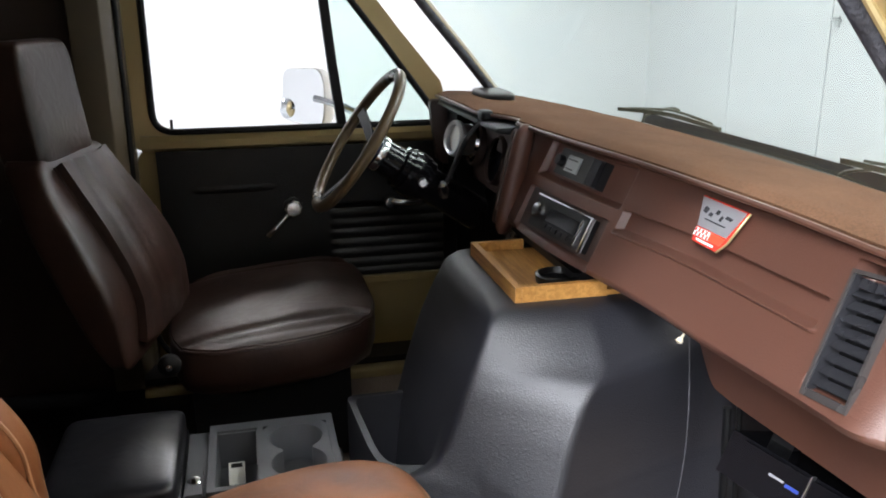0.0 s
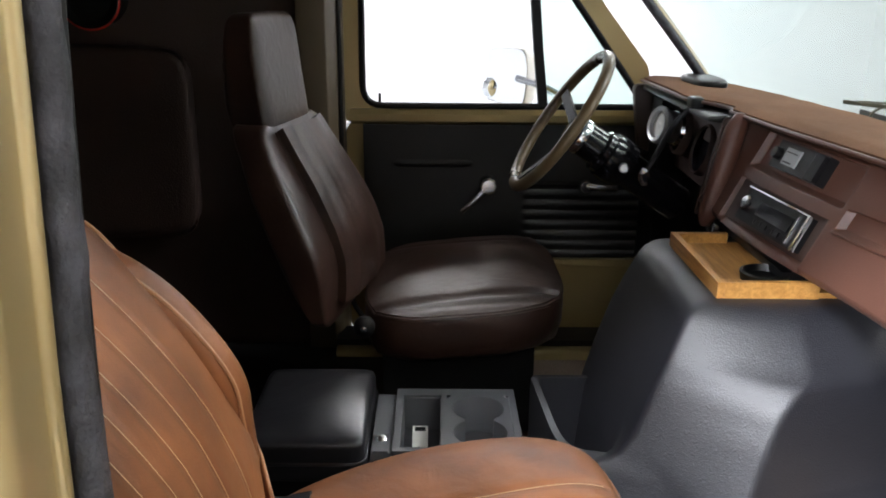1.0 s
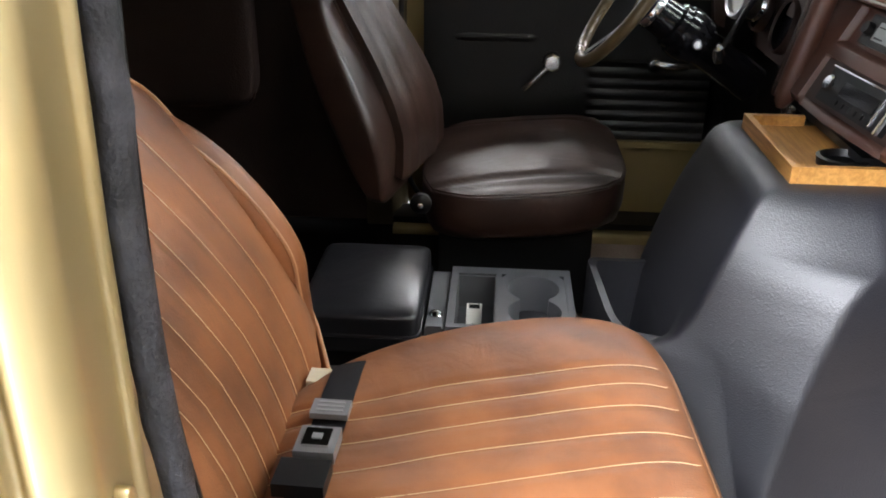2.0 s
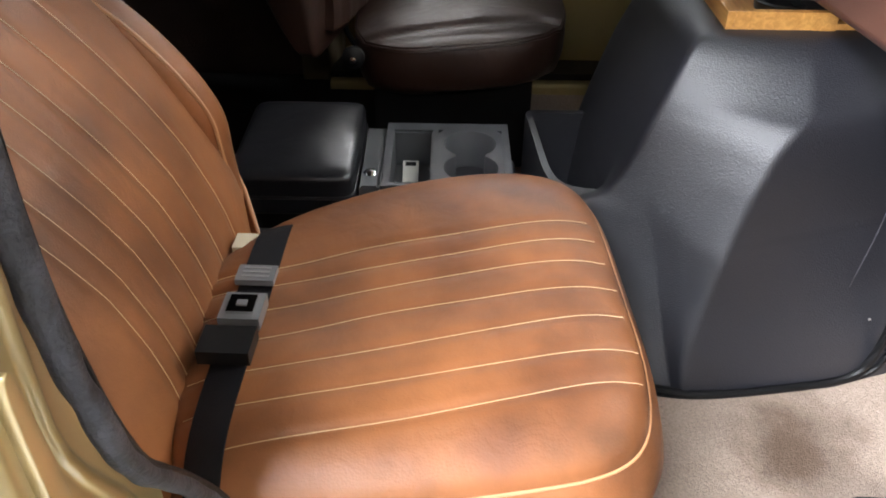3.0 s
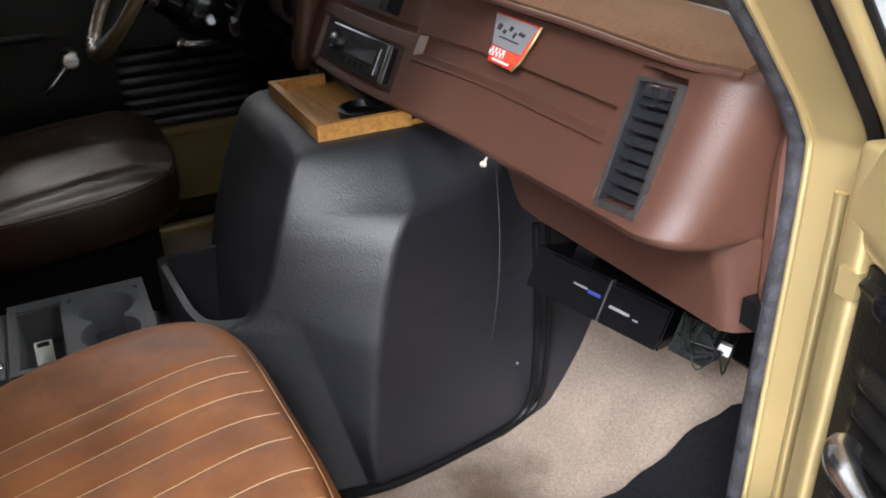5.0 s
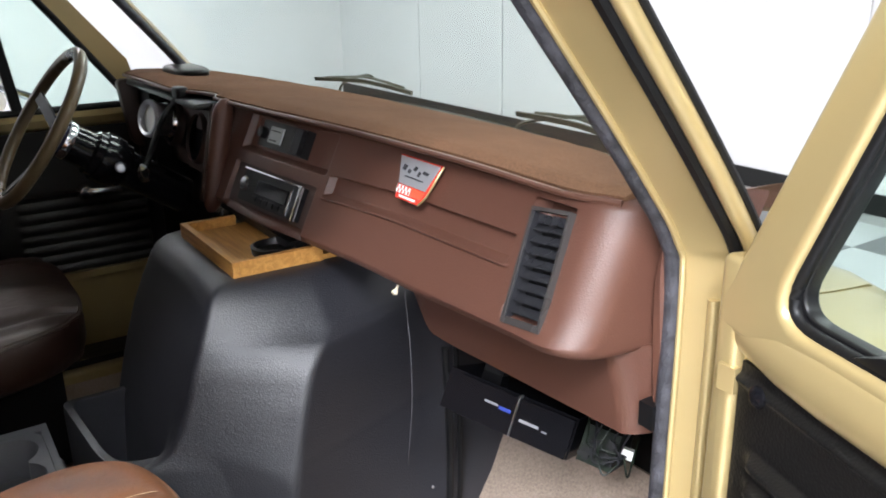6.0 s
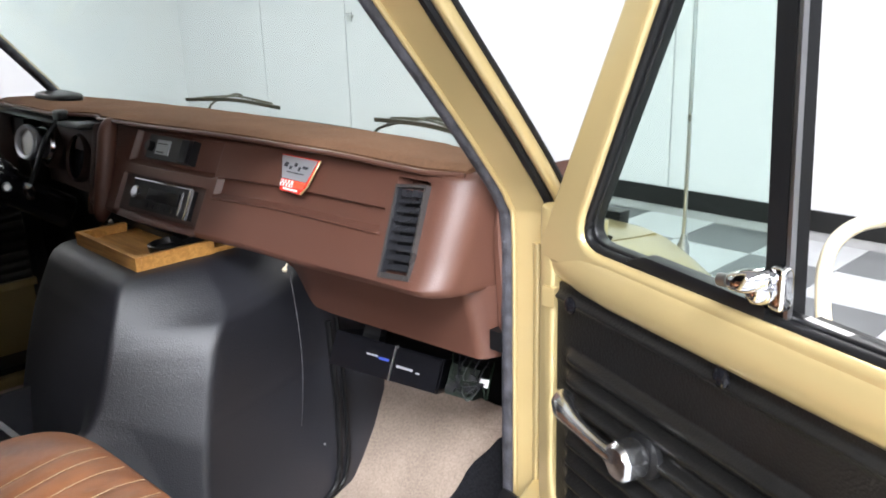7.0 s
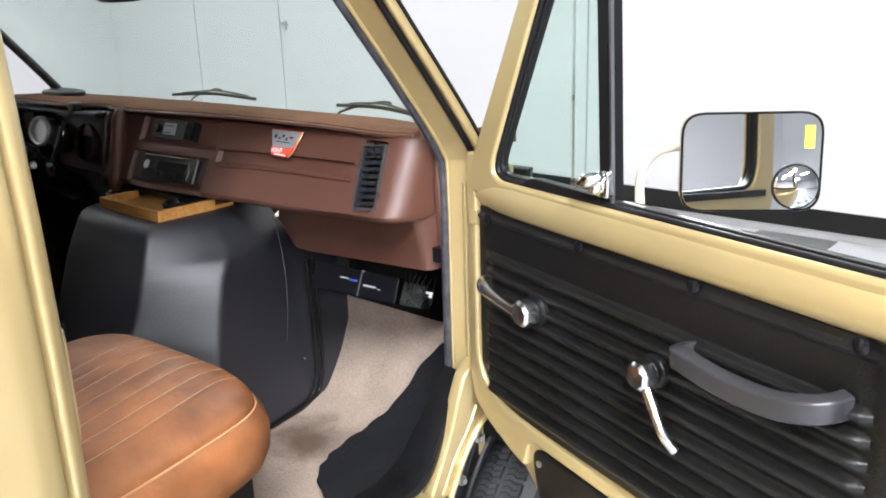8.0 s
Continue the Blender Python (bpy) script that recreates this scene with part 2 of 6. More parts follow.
RUBBER = mat("black_rubber", (0.005, 0.005, 0.0055), rough=0.45, var=0.25, scale=30.0, grain=150.0, bump=0.12, spec=0.25)
GASKET = mat("grey_black_door_seal", (0.018, 0.0175, 0.0215), rough=0.62, var=0.45, scale=45.0, grain=240.0, bump=0.5, wear=(0.040, 0.039, 0.046))
MAT_BLACK = carpet_mat("black_floor_mat", (0.012, 0.012, 0.014), 420.0, 0.5)
CARPET = carpet_mat("beige_carpet", (0.345, 0.268, 0.215), 360.0, 0.22)
BUCKLE = mat("worn_buckle_metal", (0.32, 0.32, 0.33), rough=0.30, metal=0.5, var=0.15, bump=0.03)
SATIN = mat("satin_chrome", (0.72, 0.72, 0.73), rough=0.25, metal=1.0, var=0.1, bump=0.02)
CHROME = mat("chrome", (0.75, 0.75, 0.76), rough=0.1, metal=1.0, var=0.05, bump=0.0, rvar=0.05)
STEEL = mat("brushed_steel", (0.5, 0.5, 0.5), rough=0.3, metal=1.0, var=0.1, bump=0.05)
MIRROR = mat("mirror_glass", (0.86, 0.88, 0.88), rough=0.015, metal=1.0, var=0.01, bump=0.0, rvar=0.005)
WHEEL = mat("olive_brown_wheel_plastic", (0.10, 0.07, 0.035), rough=0.3, var=0.12, grain=200.0, bump=0.05)
WOOD = wood_mat("honey_wood", (0.42, 0.19, 0.045), (0.62, 0.32, 0.09))
THREAD = mat("cream_thread", (0.66, 0.50, 0.31), rough=0.7, var=0.1, grain=900.0, bump=0.3)
CREAM_PIPE = mat("tan_piping", (0.48, 0.24, 0.115), rough=0.4, var=0.1, bump=0.03)
WEBBING = mat("black_webbing", (0.008, 0.008, 0.010), rough=0.6, var=0.1, grain=700.0, bump=0.3, spec=0.2)


def stain_or_shade(m, centre, radius, amount, tint):
    """A soft irregular mark of dirt or painted shade, at a place of its own."""
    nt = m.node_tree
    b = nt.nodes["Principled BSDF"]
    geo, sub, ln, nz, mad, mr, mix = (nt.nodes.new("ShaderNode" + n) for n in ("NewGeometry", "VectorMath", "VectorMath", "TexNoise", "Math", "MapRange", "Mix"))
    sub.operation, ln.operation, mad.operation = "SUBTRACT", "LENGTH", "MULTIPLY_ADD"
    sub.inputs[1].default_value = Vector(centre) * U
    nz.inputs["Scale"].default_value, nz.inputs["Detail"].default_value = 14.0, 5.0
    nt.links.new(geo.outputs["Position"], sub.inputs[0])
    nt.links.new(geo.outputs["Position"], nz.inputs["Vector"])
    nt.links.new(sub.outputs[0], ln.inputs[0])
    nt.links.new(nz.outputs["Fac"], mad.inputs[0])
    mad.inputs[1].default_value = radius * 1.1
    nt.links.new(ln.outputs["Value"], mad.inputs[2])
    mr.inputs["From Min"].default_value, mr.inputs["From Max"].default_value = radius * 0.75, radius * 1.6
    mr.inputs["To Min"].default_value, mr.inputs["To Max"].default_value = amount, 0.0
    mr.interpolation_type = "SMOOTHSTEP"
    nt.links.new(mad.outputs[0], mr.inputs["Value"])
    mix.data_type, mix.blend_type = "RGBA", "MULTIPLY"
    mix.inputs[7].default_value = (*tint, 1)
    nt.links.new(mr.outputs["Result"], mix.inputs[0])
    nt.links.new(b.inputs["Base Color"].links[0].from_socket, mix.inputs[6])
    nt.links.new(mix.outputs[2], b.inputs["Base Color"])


stain_or_shade(TAN, (0.603, -0.397, 0.91), 0.07, 0.55, (0.42, 0.36, 0.36))
stain_or_shade(TAN, (0.407, -0.523, 0.92), 0.055, 0.5, (0.45, 0.36, 0.32))
stain_or_shade(TAN, (0.675, -0.467, 0.90), 0.05, 0.5, (0.48, 0.38, 0.36))
# shade beside the engine cover, darkened into the carpet's colour
stain_or_shade(CARPET, (0.378, -0.054, 0.595), 0.125, 0.9, (0.30, 0.25, 0.21))
WHITE_PAINT = mat("white_wall_paint", (0.62, 0.615, 0.62), rough=0.6, var=0.015, scale=1.2, grain=60.0, bump=0.03)
PALE_PAINT = mat("pale_grey_wall_paint", (0.60, 0.60, 0.605), rough=0.6, var=0.1, scale=1.0, grain=60.0, bump=0.03)
WHITE_PLASTIC = mat("white_plastic", (0.75, 0.74, 0.70), rough=0.4, var=0.04, bump=0.0)
CREAM_PAINT = mat("cream_paint", (0.62, 0.55, 0.40), rough=0.35, var=0.05, bump=0.02)
DARK_TILE = mat("dark_grey_tile", (0.12, 0.125, 0.13), rough=0.35, var=0.2, scale=3.0, grain=120.0, bump=0.03)
LIGHT_TILE = mat("light_grey_tile", (0.42, 0.43, 0.44), rough=0.35, var=0.12, scale=3.0, grain=120.0, bump=0.03)
CONCRETE = mat("concrete", (0.3, 0.3, 0.3), rough=0.7, var=0.15, scale=2.0, grain=90.0, bump=0.1)
TYRE = mat("tyre_rubber", (0.035, 0.035, 0.037), rough=0.55, var=0.2, grain=200.0, bump=0.15)
RED = mat("red_enamel", (0.70, 0.05, 0.03), rough=0.25, var=0.05, bump=0.0)
RED_BRIGHT = mat("bright_red_enamel", (0.80, 0.09, 0.04), rough=0.3, var=0.05, bump=0.0)
SILVER = mat("silver_print", (0.45, 0.45, 0.47), rough=0.35, metal=0.6, var=0.1, bump=0.05)
BLUE_PRINT = mat("blue_print", (0.03, 0.055, 0.28), rough=0.3, var=0.05, bump=0.0)
GREEN_BOARD = mat("green_circuit_board", (0.005, 0.009, 0.005), rough=0.45, var=0.4, scale=60.0, bump=0.05, spec=0.2)
LCD = mat("grey_display", (0.32, 0.34, 0.34), rough=0.15, var=0.05, bump=0.0)
YELLOW = mat("yellow_sticker", (0.75, 0.72, 0.05), rough=0.4, var=0.03, bump=0.0)
TRIM_PANEL = mat("brown_trim_panel", (0.045, 0.025, 0.019), rough=0.6, var=0.15, scale=5.0, grain=260.0, bump=0.2, pattern="pebble")
HEADLINER = mat("dark_headliner", (0.04, 0.03, 0.022), rough=0.9, var=0.12, grain=300.0, bump=0.2)
CEILING_GREY = mat("grey_ceiling_sheet", (0.33, 0.33, 0.34), rough=0.7, var=0.08, scale=1.0, grain=40.0, bump=0.05)
GLASS_TINT = glass_mat("green_tinted_glass", (0.90, 0.962, 0.940))
GLASS_QUARTER = glass_mat("darker_green_glass", (0.84, 0.925, 0.89))
PULL_GREY = mat("dark_grey_pull_plastic", (0.024, 0.0235, 0.026), rough=0.36, var=0.1, grain=300.0, bump=0.05, spec=0.7)
OLIVE_GREY = mat("olive_grey_wiper_metal", (0.10, 0.10, 0.075), rough=0.35, metal=0.4, var=0.15, bump=0.03)
# the gold of the driver's pillar with shade put into its colour
SHADED_GOLD = mat("shaded_gold_paint", (0.075, 0.055, 0.030), rough=0.5, var=0.12, grain=300.0, bump=0.06)
VENT_GREY = mat("dark_grey_vent_plastic", (0.022, 0.022, 0.025), rough=0.28, var=0.1, bump=0.03)
VENT_RIM = mat("grey_vent_rim", (0.062, 0.056, 0.054), rough=0.3, metal=0.3, var=0.1, bump=0.02)
GLOW = glow_mat("lamp_diffuser", (1.0, 0.97, 0.92), 6.0)

# ---- showroom ----
NORTH, EAST, SOUTH, WEST, HIGH = 4.4, 15.0, -11.5, -8.6, 4.3
ground = setting("ground", box(-30, 30, -30, 30, -0.3, -0.004), CONCRETE, "grey concrete slab under the showroom tiles", "floor")
wall_north = setting("wall_north", box(WEST - 0.3, EAST + 0.3, NORTH + 0.02, NORTH + 0.3, 0, HIGH), WHITE_PAINT, "white painted showroom wall of tall panels", "wall")
setting("wall_west", box(WEST - 0.3, WEST, SOUTH, NORTH + 0.02, 0, HIGH), WHITE_PAINT, "plain white painted showroom wall", "wall")
setting("wall_east", box(EAST, EAST + 0.3, SOUTH, NORTH + 0.02, 0, HIGH), PALE_PAINT, "plain pale grey showroom end wall", "wall")
setting("wall_south", box(WEST - 0.3, EAST + 0.3, SOUTH - 0.3, SOUTH, 0, HIGH), WHITE_PAINT, "plain white painted showroom wall", "wall")
setting("ceiling", box(WEST - 0.3, EAST + 0.3, SOUTH - 0.3, NORTH + 0.3, HIGH, HIGH + 0.2), CEILING_GREY, "grey sheet metal showroom ceiling", "ceiling")
setting("baseboard", box(WEST, EAST, NORTH - 0.015, NORTH, 0, 0.13, 0.004), BLACK_VINYL, "black vinyl baseboard along the white wall", "baseboard")

for x0, x1 in ((WEST, -6.736), (-6.724, -5.25), (-5.235, -1.668), (-1.652, 1.5), (1.512, 4.4), (4.412, 7.6), (7.612, 11.0), (11.012, EAST)):
    part("wall_panel", box(x0, x1, NORTH + 0.002, NORTH + 0.021, 0.13, HIGH, 0.003), WHITE_PAINT, wall_north)

latch = thing("wall_latch", (-5.16, NORTH - 0.01, 1.30), "small grey metal hasp on the white panel door", "latch")
part("plate", box(-5.19, -5.13, NORTH - 0.012, NORTH + 0.001, 1.25, 1.34, 0.003), STEEL, latch)
part("bolt", tube([(-5.20, NORTH - 0.03, 1.315), (-5.10, NORTH - 0.03, 1.315), (-5.085, NORTH - 0.03, 1.30)], 0.012), STEEL, latch)

# fixtures for the added lights, at places chosen to light the van
for lx, ly, share in LAMP_ROWS:
    lamp_thing = thing("ceiling_light", (lx, ly, LAMP_Z + 0.1), "long added ceiling light, switched on, placed to light the van", "ceiling light", "ceiling lights")
    part("housing", prism([(lx - 0.26, LAMP_Z + 0.0), (lx + 0.26, LAMP_Z + 0.0), (lx + 0.14, LAMP_Z + 0.12), (lx - 0.14, LAMP_Z + 0.12)], "xz", ly - 1.25, ly + 1.25, 0.004), WHITE_PLASTIC, lamp_thing)
    part("diffuser", box(lx - 0.22, lx + 0.22, ly - 1.2, ly + 1.2, LAMP_Z - 0.02, LAMP_Z - 0.002, 0.005), GLOW, lamp_thing)
    for ey in (-1.0, 1.0):
        part("hanger", tube([(lx, ly + ey, LAMP_Z + 0.11), (lx, ly + ey, HIGH)], 0.006, 6), STEEL, lamp_thing)

# floor tiles: one by one towards the wall ahead, joined elsewhere
TILE, TX, TY = 0.48, -1.18, 3.71


def tile_shape():
    return box(0.002, TILE - 0.002, 0.002, TILE - 0.002, -0.004, 0.0, 0.0012, 1)


rest = {0: bmesh.new(), 1: bmesh.new()}
spots = []
for i in range(-16, 35):
    for j in range(-32, 2):
        x, y, dark = TX + i * TILE, TY + j * TILE, (i + j) % 2 == 0
        if y + TILE > NORTH:
            continue
        if -3.2 < x < 3.4 and y > 0.3:
            spots.append((x, y, dark))
        else:
            add(rest[int(dark)], box(x + 0.002, x + TILE - 0.002, y + 0.002, y + TILE - 0.002, -0.004, 0.0))


# ---- van: shell ----
FLOOR = 0.59
van = thing("van_body", (0, -0.6, 0.3), "gold painted van body with open passenger doorway", "van")


def mirror_x(bm):
    bm.transform(Matrix.Diagonal((-1, 1, 1, 1)))
    bmesh.ops.reverse_faces(bm, faces=bm.faces)
    return bm


# floor pan with the toe board rising to the firewall
part("floor_pan", prism([(-2.4, FLOOR - 0.05), (0.1, FLOOR - 0.05), (0.27, 0.70), (0.42, 1.03), (0.44, 1.13), (0.41, 1.13), (0.395, 1.04), (0.255, 0.725), (0.10, FLOOR - 0.012), (-2.4, FLOOR - 0.012)], "yz", -0.80, 0.64, 0.004), DEEP_BLACK, van, "black painted floor pan and firewall")

# carpet lies on the floor and climbs the toe board
def carpet_point(u, v):
    x = -0.77 + u * 1.43
    s = v
    pts = [(-0.62, FLOOR), (0.04, FLOOR), (0.12, FLOOR + 0.02), (0.25, 0.735), (0.272, 0.785)]
    segs = [0.0, 0.64, 0.74, 0.92, 1.0]
    for k in range(4):
        if s <= segs[k + 1] + 1e-9:
            t = (s - segs[k]) / (segs[k + 1] - segs[k])
            y, z = pts[k][0] + t * (pts[k + 1][0] - pts[k][0]), pts[k][1] + t * (pts[k + 1][1] - pts[k][1])
            break
    z += 0.004 * noise.noise(Vector((x * 6, y * 6, 0)))
    return (x, y, z)


carpet = thing("floor_carpet", (0, -0.7, FLOOR), "beige cut pile carpet on the cab floor", "carpet")
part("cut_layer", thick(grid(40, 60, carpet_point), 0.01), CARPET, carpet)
# black sheet added where the floor behind the seats lies in shade
rear_shade = thing("rear_floor_mat", (0, -1.4, FLOOR), "black sheet on the rear cab floor, put there for shade", "floor mat")
part("sheet", box(-0.775, 0.63, -2.38, -0.635, FLOOR - 0.011, FLOOR + 0.006, 0.003), RUBBER, rear_shade)
# dark strip added over the driver's gold sill, standing for shade
part("sill_cover", box(-0.80, -0.715, -0.80, -0.10, 0.616, 0.632, 0.005), DEEP_BLACK, van, "black strip laid on the sill for its shade")

# roof, rear body and side walls
def roof_point(u, v):
    y = -0.34 - v * 2.1
    a = (u - 0.5) * 2
    return (a * (0.80 + 0.02 * v), y - 0.04 * (1 - a * a) * (1 - v), 1.80 + 0.09 * (1 - abs(a) ** 2.4) + 0.03 * v)


part("roof", thick(grid(20, 10, roof_point), 0.03), GOLD, van, "gold roof skin")
part("headliner", thick(moved(grid(20, 10, roof_point), Matrix.Translation((0, 0, -0.045))), 0.01), HEADLINER, van, "dark brown cloth headliner")
for sx in (-1, 1):
    wall = prism(rounded([(-2.45, 0.55), (-0.80, 0.55), (-0.80, 1.80), (-2.45, 1.83)], 0.02, 2), "yz", 0.885, 0.92, 0.004)
    inner = prism([(-2.4, 0.50), (-0.80, 0.50), (-0.80, 1.78), (-2.4, 1.80)], "yz", 0.785, 0.802, 0.004)
    part("rear_side_panel", wall if sx > 0 else mirror_x(wall), GOLD, van, "gold outer side panel")
    part("inner_trim_panel", inner if sx > 0 else mirror_x(inner), TRIM_PANEL, van, "dark brown inner side trim")
part("rear_wall", box(-0.86, 0.86, -2.48, -2.42, 0.5, 1.86, 0.01), TRIM_PANEL, van, "dark brown rear wall")

# B pillars: outer skin, jamb with its steps, and the door seal
def b_pillar(sx):
    ring = rounded([(0.735, -0.805), (0.775, -0.790), (0.80, -0.785), (0.815, -0.780), (0.845, -0.779), (0.870, -0.779), (0.884, -0.785), (0.885, -0.87), (0.735, -0.87)], 0.004, 3)
    bm = loft([[(x - lean, y, z) for x, y in ring] for z, lean in ((0.60, 0.0), (1.15, 0.0), (1.5, 0.02), (1.80, 0.055))])
    return bm if sx > 0 else mirror_x(bm)


def b_seal(sx):
    bm = tube(smooth_path([(0.78, -0.66, 0.635), (0.79, -0.74, 0.66), (0.79, -0.777, 0.76), (0.79, -0.785, 1.0), (0.788, -0.783, 1.3), (0.77, -0.782, 1.55), (0.74, -0.78, 1.78)], 8), 0.0065, 10)
    for v in bm.verts:
        v.co.y += 0.002 * math.sin(v.co.z * 160) * (1 if v.co.x < 0.735 else 0.4)
    return bm if sx > 0 else mirror_x(bm)


# gold pillar on the driver's side, coloured dark as it stands in shade
part("b_pillar", b_pillar(-1), SHADED_GOLD, van, "gold inner pillar, darkened in colour for its shade")
part("door_seal", b_seal(-1), RUBBER, van, "worn black rubber door seal")


def inward(x, z):
    """The inner edge of the passenger pillar sweeps inwards towards the floor."""
    return 0.065 * (1 - sstep(0.94, 1.12, z)) * (1 - sstep(0.845, 0.885, x))


jamb = rounded([(0.80, -0.735), (0.838, -0.731), (0.846, -0.7225), (0.851, -0.7235), (0.853, -0.7275), (0.888, -0.7235), (0.897, -0.728), (0.9045, -0.7385), (0.9055, -0.7435), (0.8960, -0.7540), (0.9020, -0.7610), (0.9125, -0.7545), (0.919, -0.762), (0.925, -0.785), (0.928, -0.86), (0.80, -0.86)], [0.004, 0.003, 0.003, 0.0015, 0.002, 0.004, 0.006, 0.002, 0.003, 0.003, 0.003, 0.004, 0.006, 0.01, 0.0, 0.0], 4)
jamb_levels = [(0.56, 0.0), (0.70, 0.0), (0.80, 0.0), (0.90, 0.0), (0.94, 0.0), (0.97, 0.0), (1.0, 0.0), (1.03, 0.0), (1.06, 0.0), (1.09, 0.0), (1.12, 0.0), (1.18, 0.0), (1.3, 0.004), (1.5, 0.02), (1.80, 0.055)]
part("b_pillar", loft([[(x - lean - inward(x, z), y + 0.001, z) for x, y in jamb] for z, lean in jamb_levels]), GOLD, van, "gold door pillar with stepped jamb", 30)
part("striker_emboss", prism(rounded([(0.877, 1.184), (0.870, 1.182), (0.865, 1.13), (0.860, 1.070), (0.865, 1.050), (0.878, 1.056), (0.880, 1.140), (0.880, 1.172)], [0.005, 0.005, 0.02, 0.01, 0.01, 0.01, 0.02, 0.012], 5), "xz", -0.726, -0.7165, 0.003, 3), GOLD, van, "pressed gold striker boss")
seal_path = smooth_path([(0.735, -0.675, 0.87), (0.752, -0.690, 0.935), (0.776, -0.699, 0.985), (0.800, -0.703, 1.023), (0.816, -0.705, 1.050), (0.828, -0.707, 1.090), (0.833, -0.711, 1.13), (0.833, -0.718, 1.20), (0.829, -0.720, 1.3), (0.811, -0.720, 1.5), (0.778, -0.719, 1.78)], 10)
seal_bm = tube(seal_path, 0.0088, 12, False, [0.75 + 0.25 * sstep(0.9, 1.2, p.z) for p in seal_path])
for v in seal_bm.verts:
    v.co += 0.0022 * noise.noise_vector(Vector((v.co.x * 20, v.co.y * 20, v.co.z * 38)))
part("door_seal", seal_bm, GASKET, van, "worn black rubber door seal")
part("seal_lip", tube([p + Vector((-0.0065, 0.004, 0)) for p in seal_path], 0.003, 8), RUBBER, van, "black lip of the door seal")

# A pillars: the line of the door opening
PILLAR = [(0.10, 0.60), (0.10, 0.9), (0.10, 1.17), (0.088, 1.225), (0.045, 1.285), (-0.02, 1.365), (-0.125, 1.49), (-0.33, 1.74)]


def a_line(x, dy=0.0, dz=0.0, lean=0.0, low=0.0):
    out = []
    for y, z in PILLAR:
        if z < low:
            continue
        xx = x - lean * max(0.0, z - 1.22)
        out.append((xx, y + dy, z + dz))
    return smooth_path(out, 5)


def a_band(x0, x1, dy0, dy1, lean=0.0, low=0.0, dz=0.0, deep=0.016):
    """A flat band of the pillar between two offsets."""
    la, lb = a_line(x0, dy0, dz, lean, low), a_line(x1, dy1, dz, lean, low)
    rings = []
    for p, q in zip(la, lb):
        rings.append([p, q, q + Vector((0, deep, 0.3 * deep)), p + Vector((0, deep, 0.3 * deep))])
    return bevelled(loft(rings), 0.005, 2)


for sx in (-1, 1):
    f = (lambda b: b) if sx > 0 else mirror_x
    part("door_seal", f(tube(a_line(0.6915, -0.02, 0, 0.0), 0.0100, 10)), GASKET, van, "black rubber door seal")
    part("a_pillar", f(a_band(0.701, 0.750, -0.022, -0.004)), GOLD, van, "gold windscreen pillar")
    part("pillar_lip", f(tube(a_line(0.704, -0.022, 0, 0.0), 0.0035, 8)), GOLD, van, "rolled inner lip")
    part("pillar_bead", f(tube([p for p in a_line(0.733, -0.010, 0, 0.0) if p.z < 1.19], 0.0060, 10, False)), GOLD, van, "pressed vertical bead")
    # weatherstrip beside the screen; its lower run stands for the gap's shade
    part("outer_seal", f(tube(a_line(0.756, -0.002, 0, 0.0, 0.70), 0.0075, 8)), RUBBER, van, "black outer weatherstrip, drawn on down as the shaded door gap")
    part("outer_a_pillar", f(tube(a_line(0.7715, 0.004, 0, 0.0, 1.16), 0.0092, 12)), GOLD, van, "gold outer pillar edge")
    part("windscreen_seal", f(tube(a_line(0.781, 0.012, 0, 0.0, 1.2), 0.0035, 8)), RUBBER, van)

# hinge pillar below, sill and kick panel
for sx in (-1, 1):
    f = (lambda b: b) if sx > 0 else mirror_x
    part("hinge_pillar", f(prism(rounded([(0.700, 0.108), (0.762, 0.112), (0.775, 0.125), (0.80, 0.13), (0.80, 0.22), (0.69, 0.22), (0.69, 0.112)], 0.005, 3), "xy", 0.70, 1.08, 0.002)), GOLD, van, "gold hinge pillar")
    part("pillar_head", f(prism(rounded([(0.700, 0.108), (0.762, 0.112), (0.775, 0.125), (0.80, 0.13), (0.80, 0.15), (0.69, 0.15), (0.69, 0.112)], 0.005, 3), "xy", 1.08, 1.20, 0.002)), GOLD, van)
    # black strip added for the shade between pillar and door
    part("gap_seal", f(box(0.7535, 0.790, 0.1035, 0.1070, 0.66, 1.17, 0.001)), RUBBER, van, "black strip for the shade in the door gap")
    part("kick_panel", f(box(0.655, 0.69, 0.13, 0.42, 0.60, 1.0, 0.006)), DEEP_BLACK, van, "black kick panel")
    part("cowl_side", f(box(0.692, 0.83, 0.225, 0.45, 0.60, 1.0, 0.006)), DEEP_BLACK, van, "black cowl side panel")
    part("sill", f(prism(rounded([(0.69, 0.45), (0.87, 0.45), (0.865, 0.58), (0.82, 0.605), (0.76, 0.615), (0.69, 0.615)], 0.015, 3), "xz", -0.80, -0.07, 0.003)), GOLD, van, "gold painted door sill")
part("driver_cowl_side", box(-0.845, -0.70, -0.05, 0.22, 0.60, 1.225, 0.006), DEEP_BLACK, van, "black driver's kick panel")
part("hinge_block", box(0.778, 0.796, 0.045, 0.092, 1.110, 1.135, 0.005), GOLD, van, "gold door check block")
def strip(path, half, rise, scales=None):
    line = smooth_path(path, 8)
    if scales:
        k = (len(scales) - 1) / (len(line) - 1)
        scales = [scales[min(int(i * k), len(scales) - 2)] * (1 - (i * k - min(int(i * k), len(scales) - 2))) + scales[min(int(i * k), len(scales) - 2) + 1] * (i * k - min(int(i * k), len(scales) - 2)) for i in range(len(line))]
    return sweep(line, rounded([(-half, -0.01), (half, -0.01), (half, rise), (-half, rise + 0.004)], 0.004, 2), scales=scales)


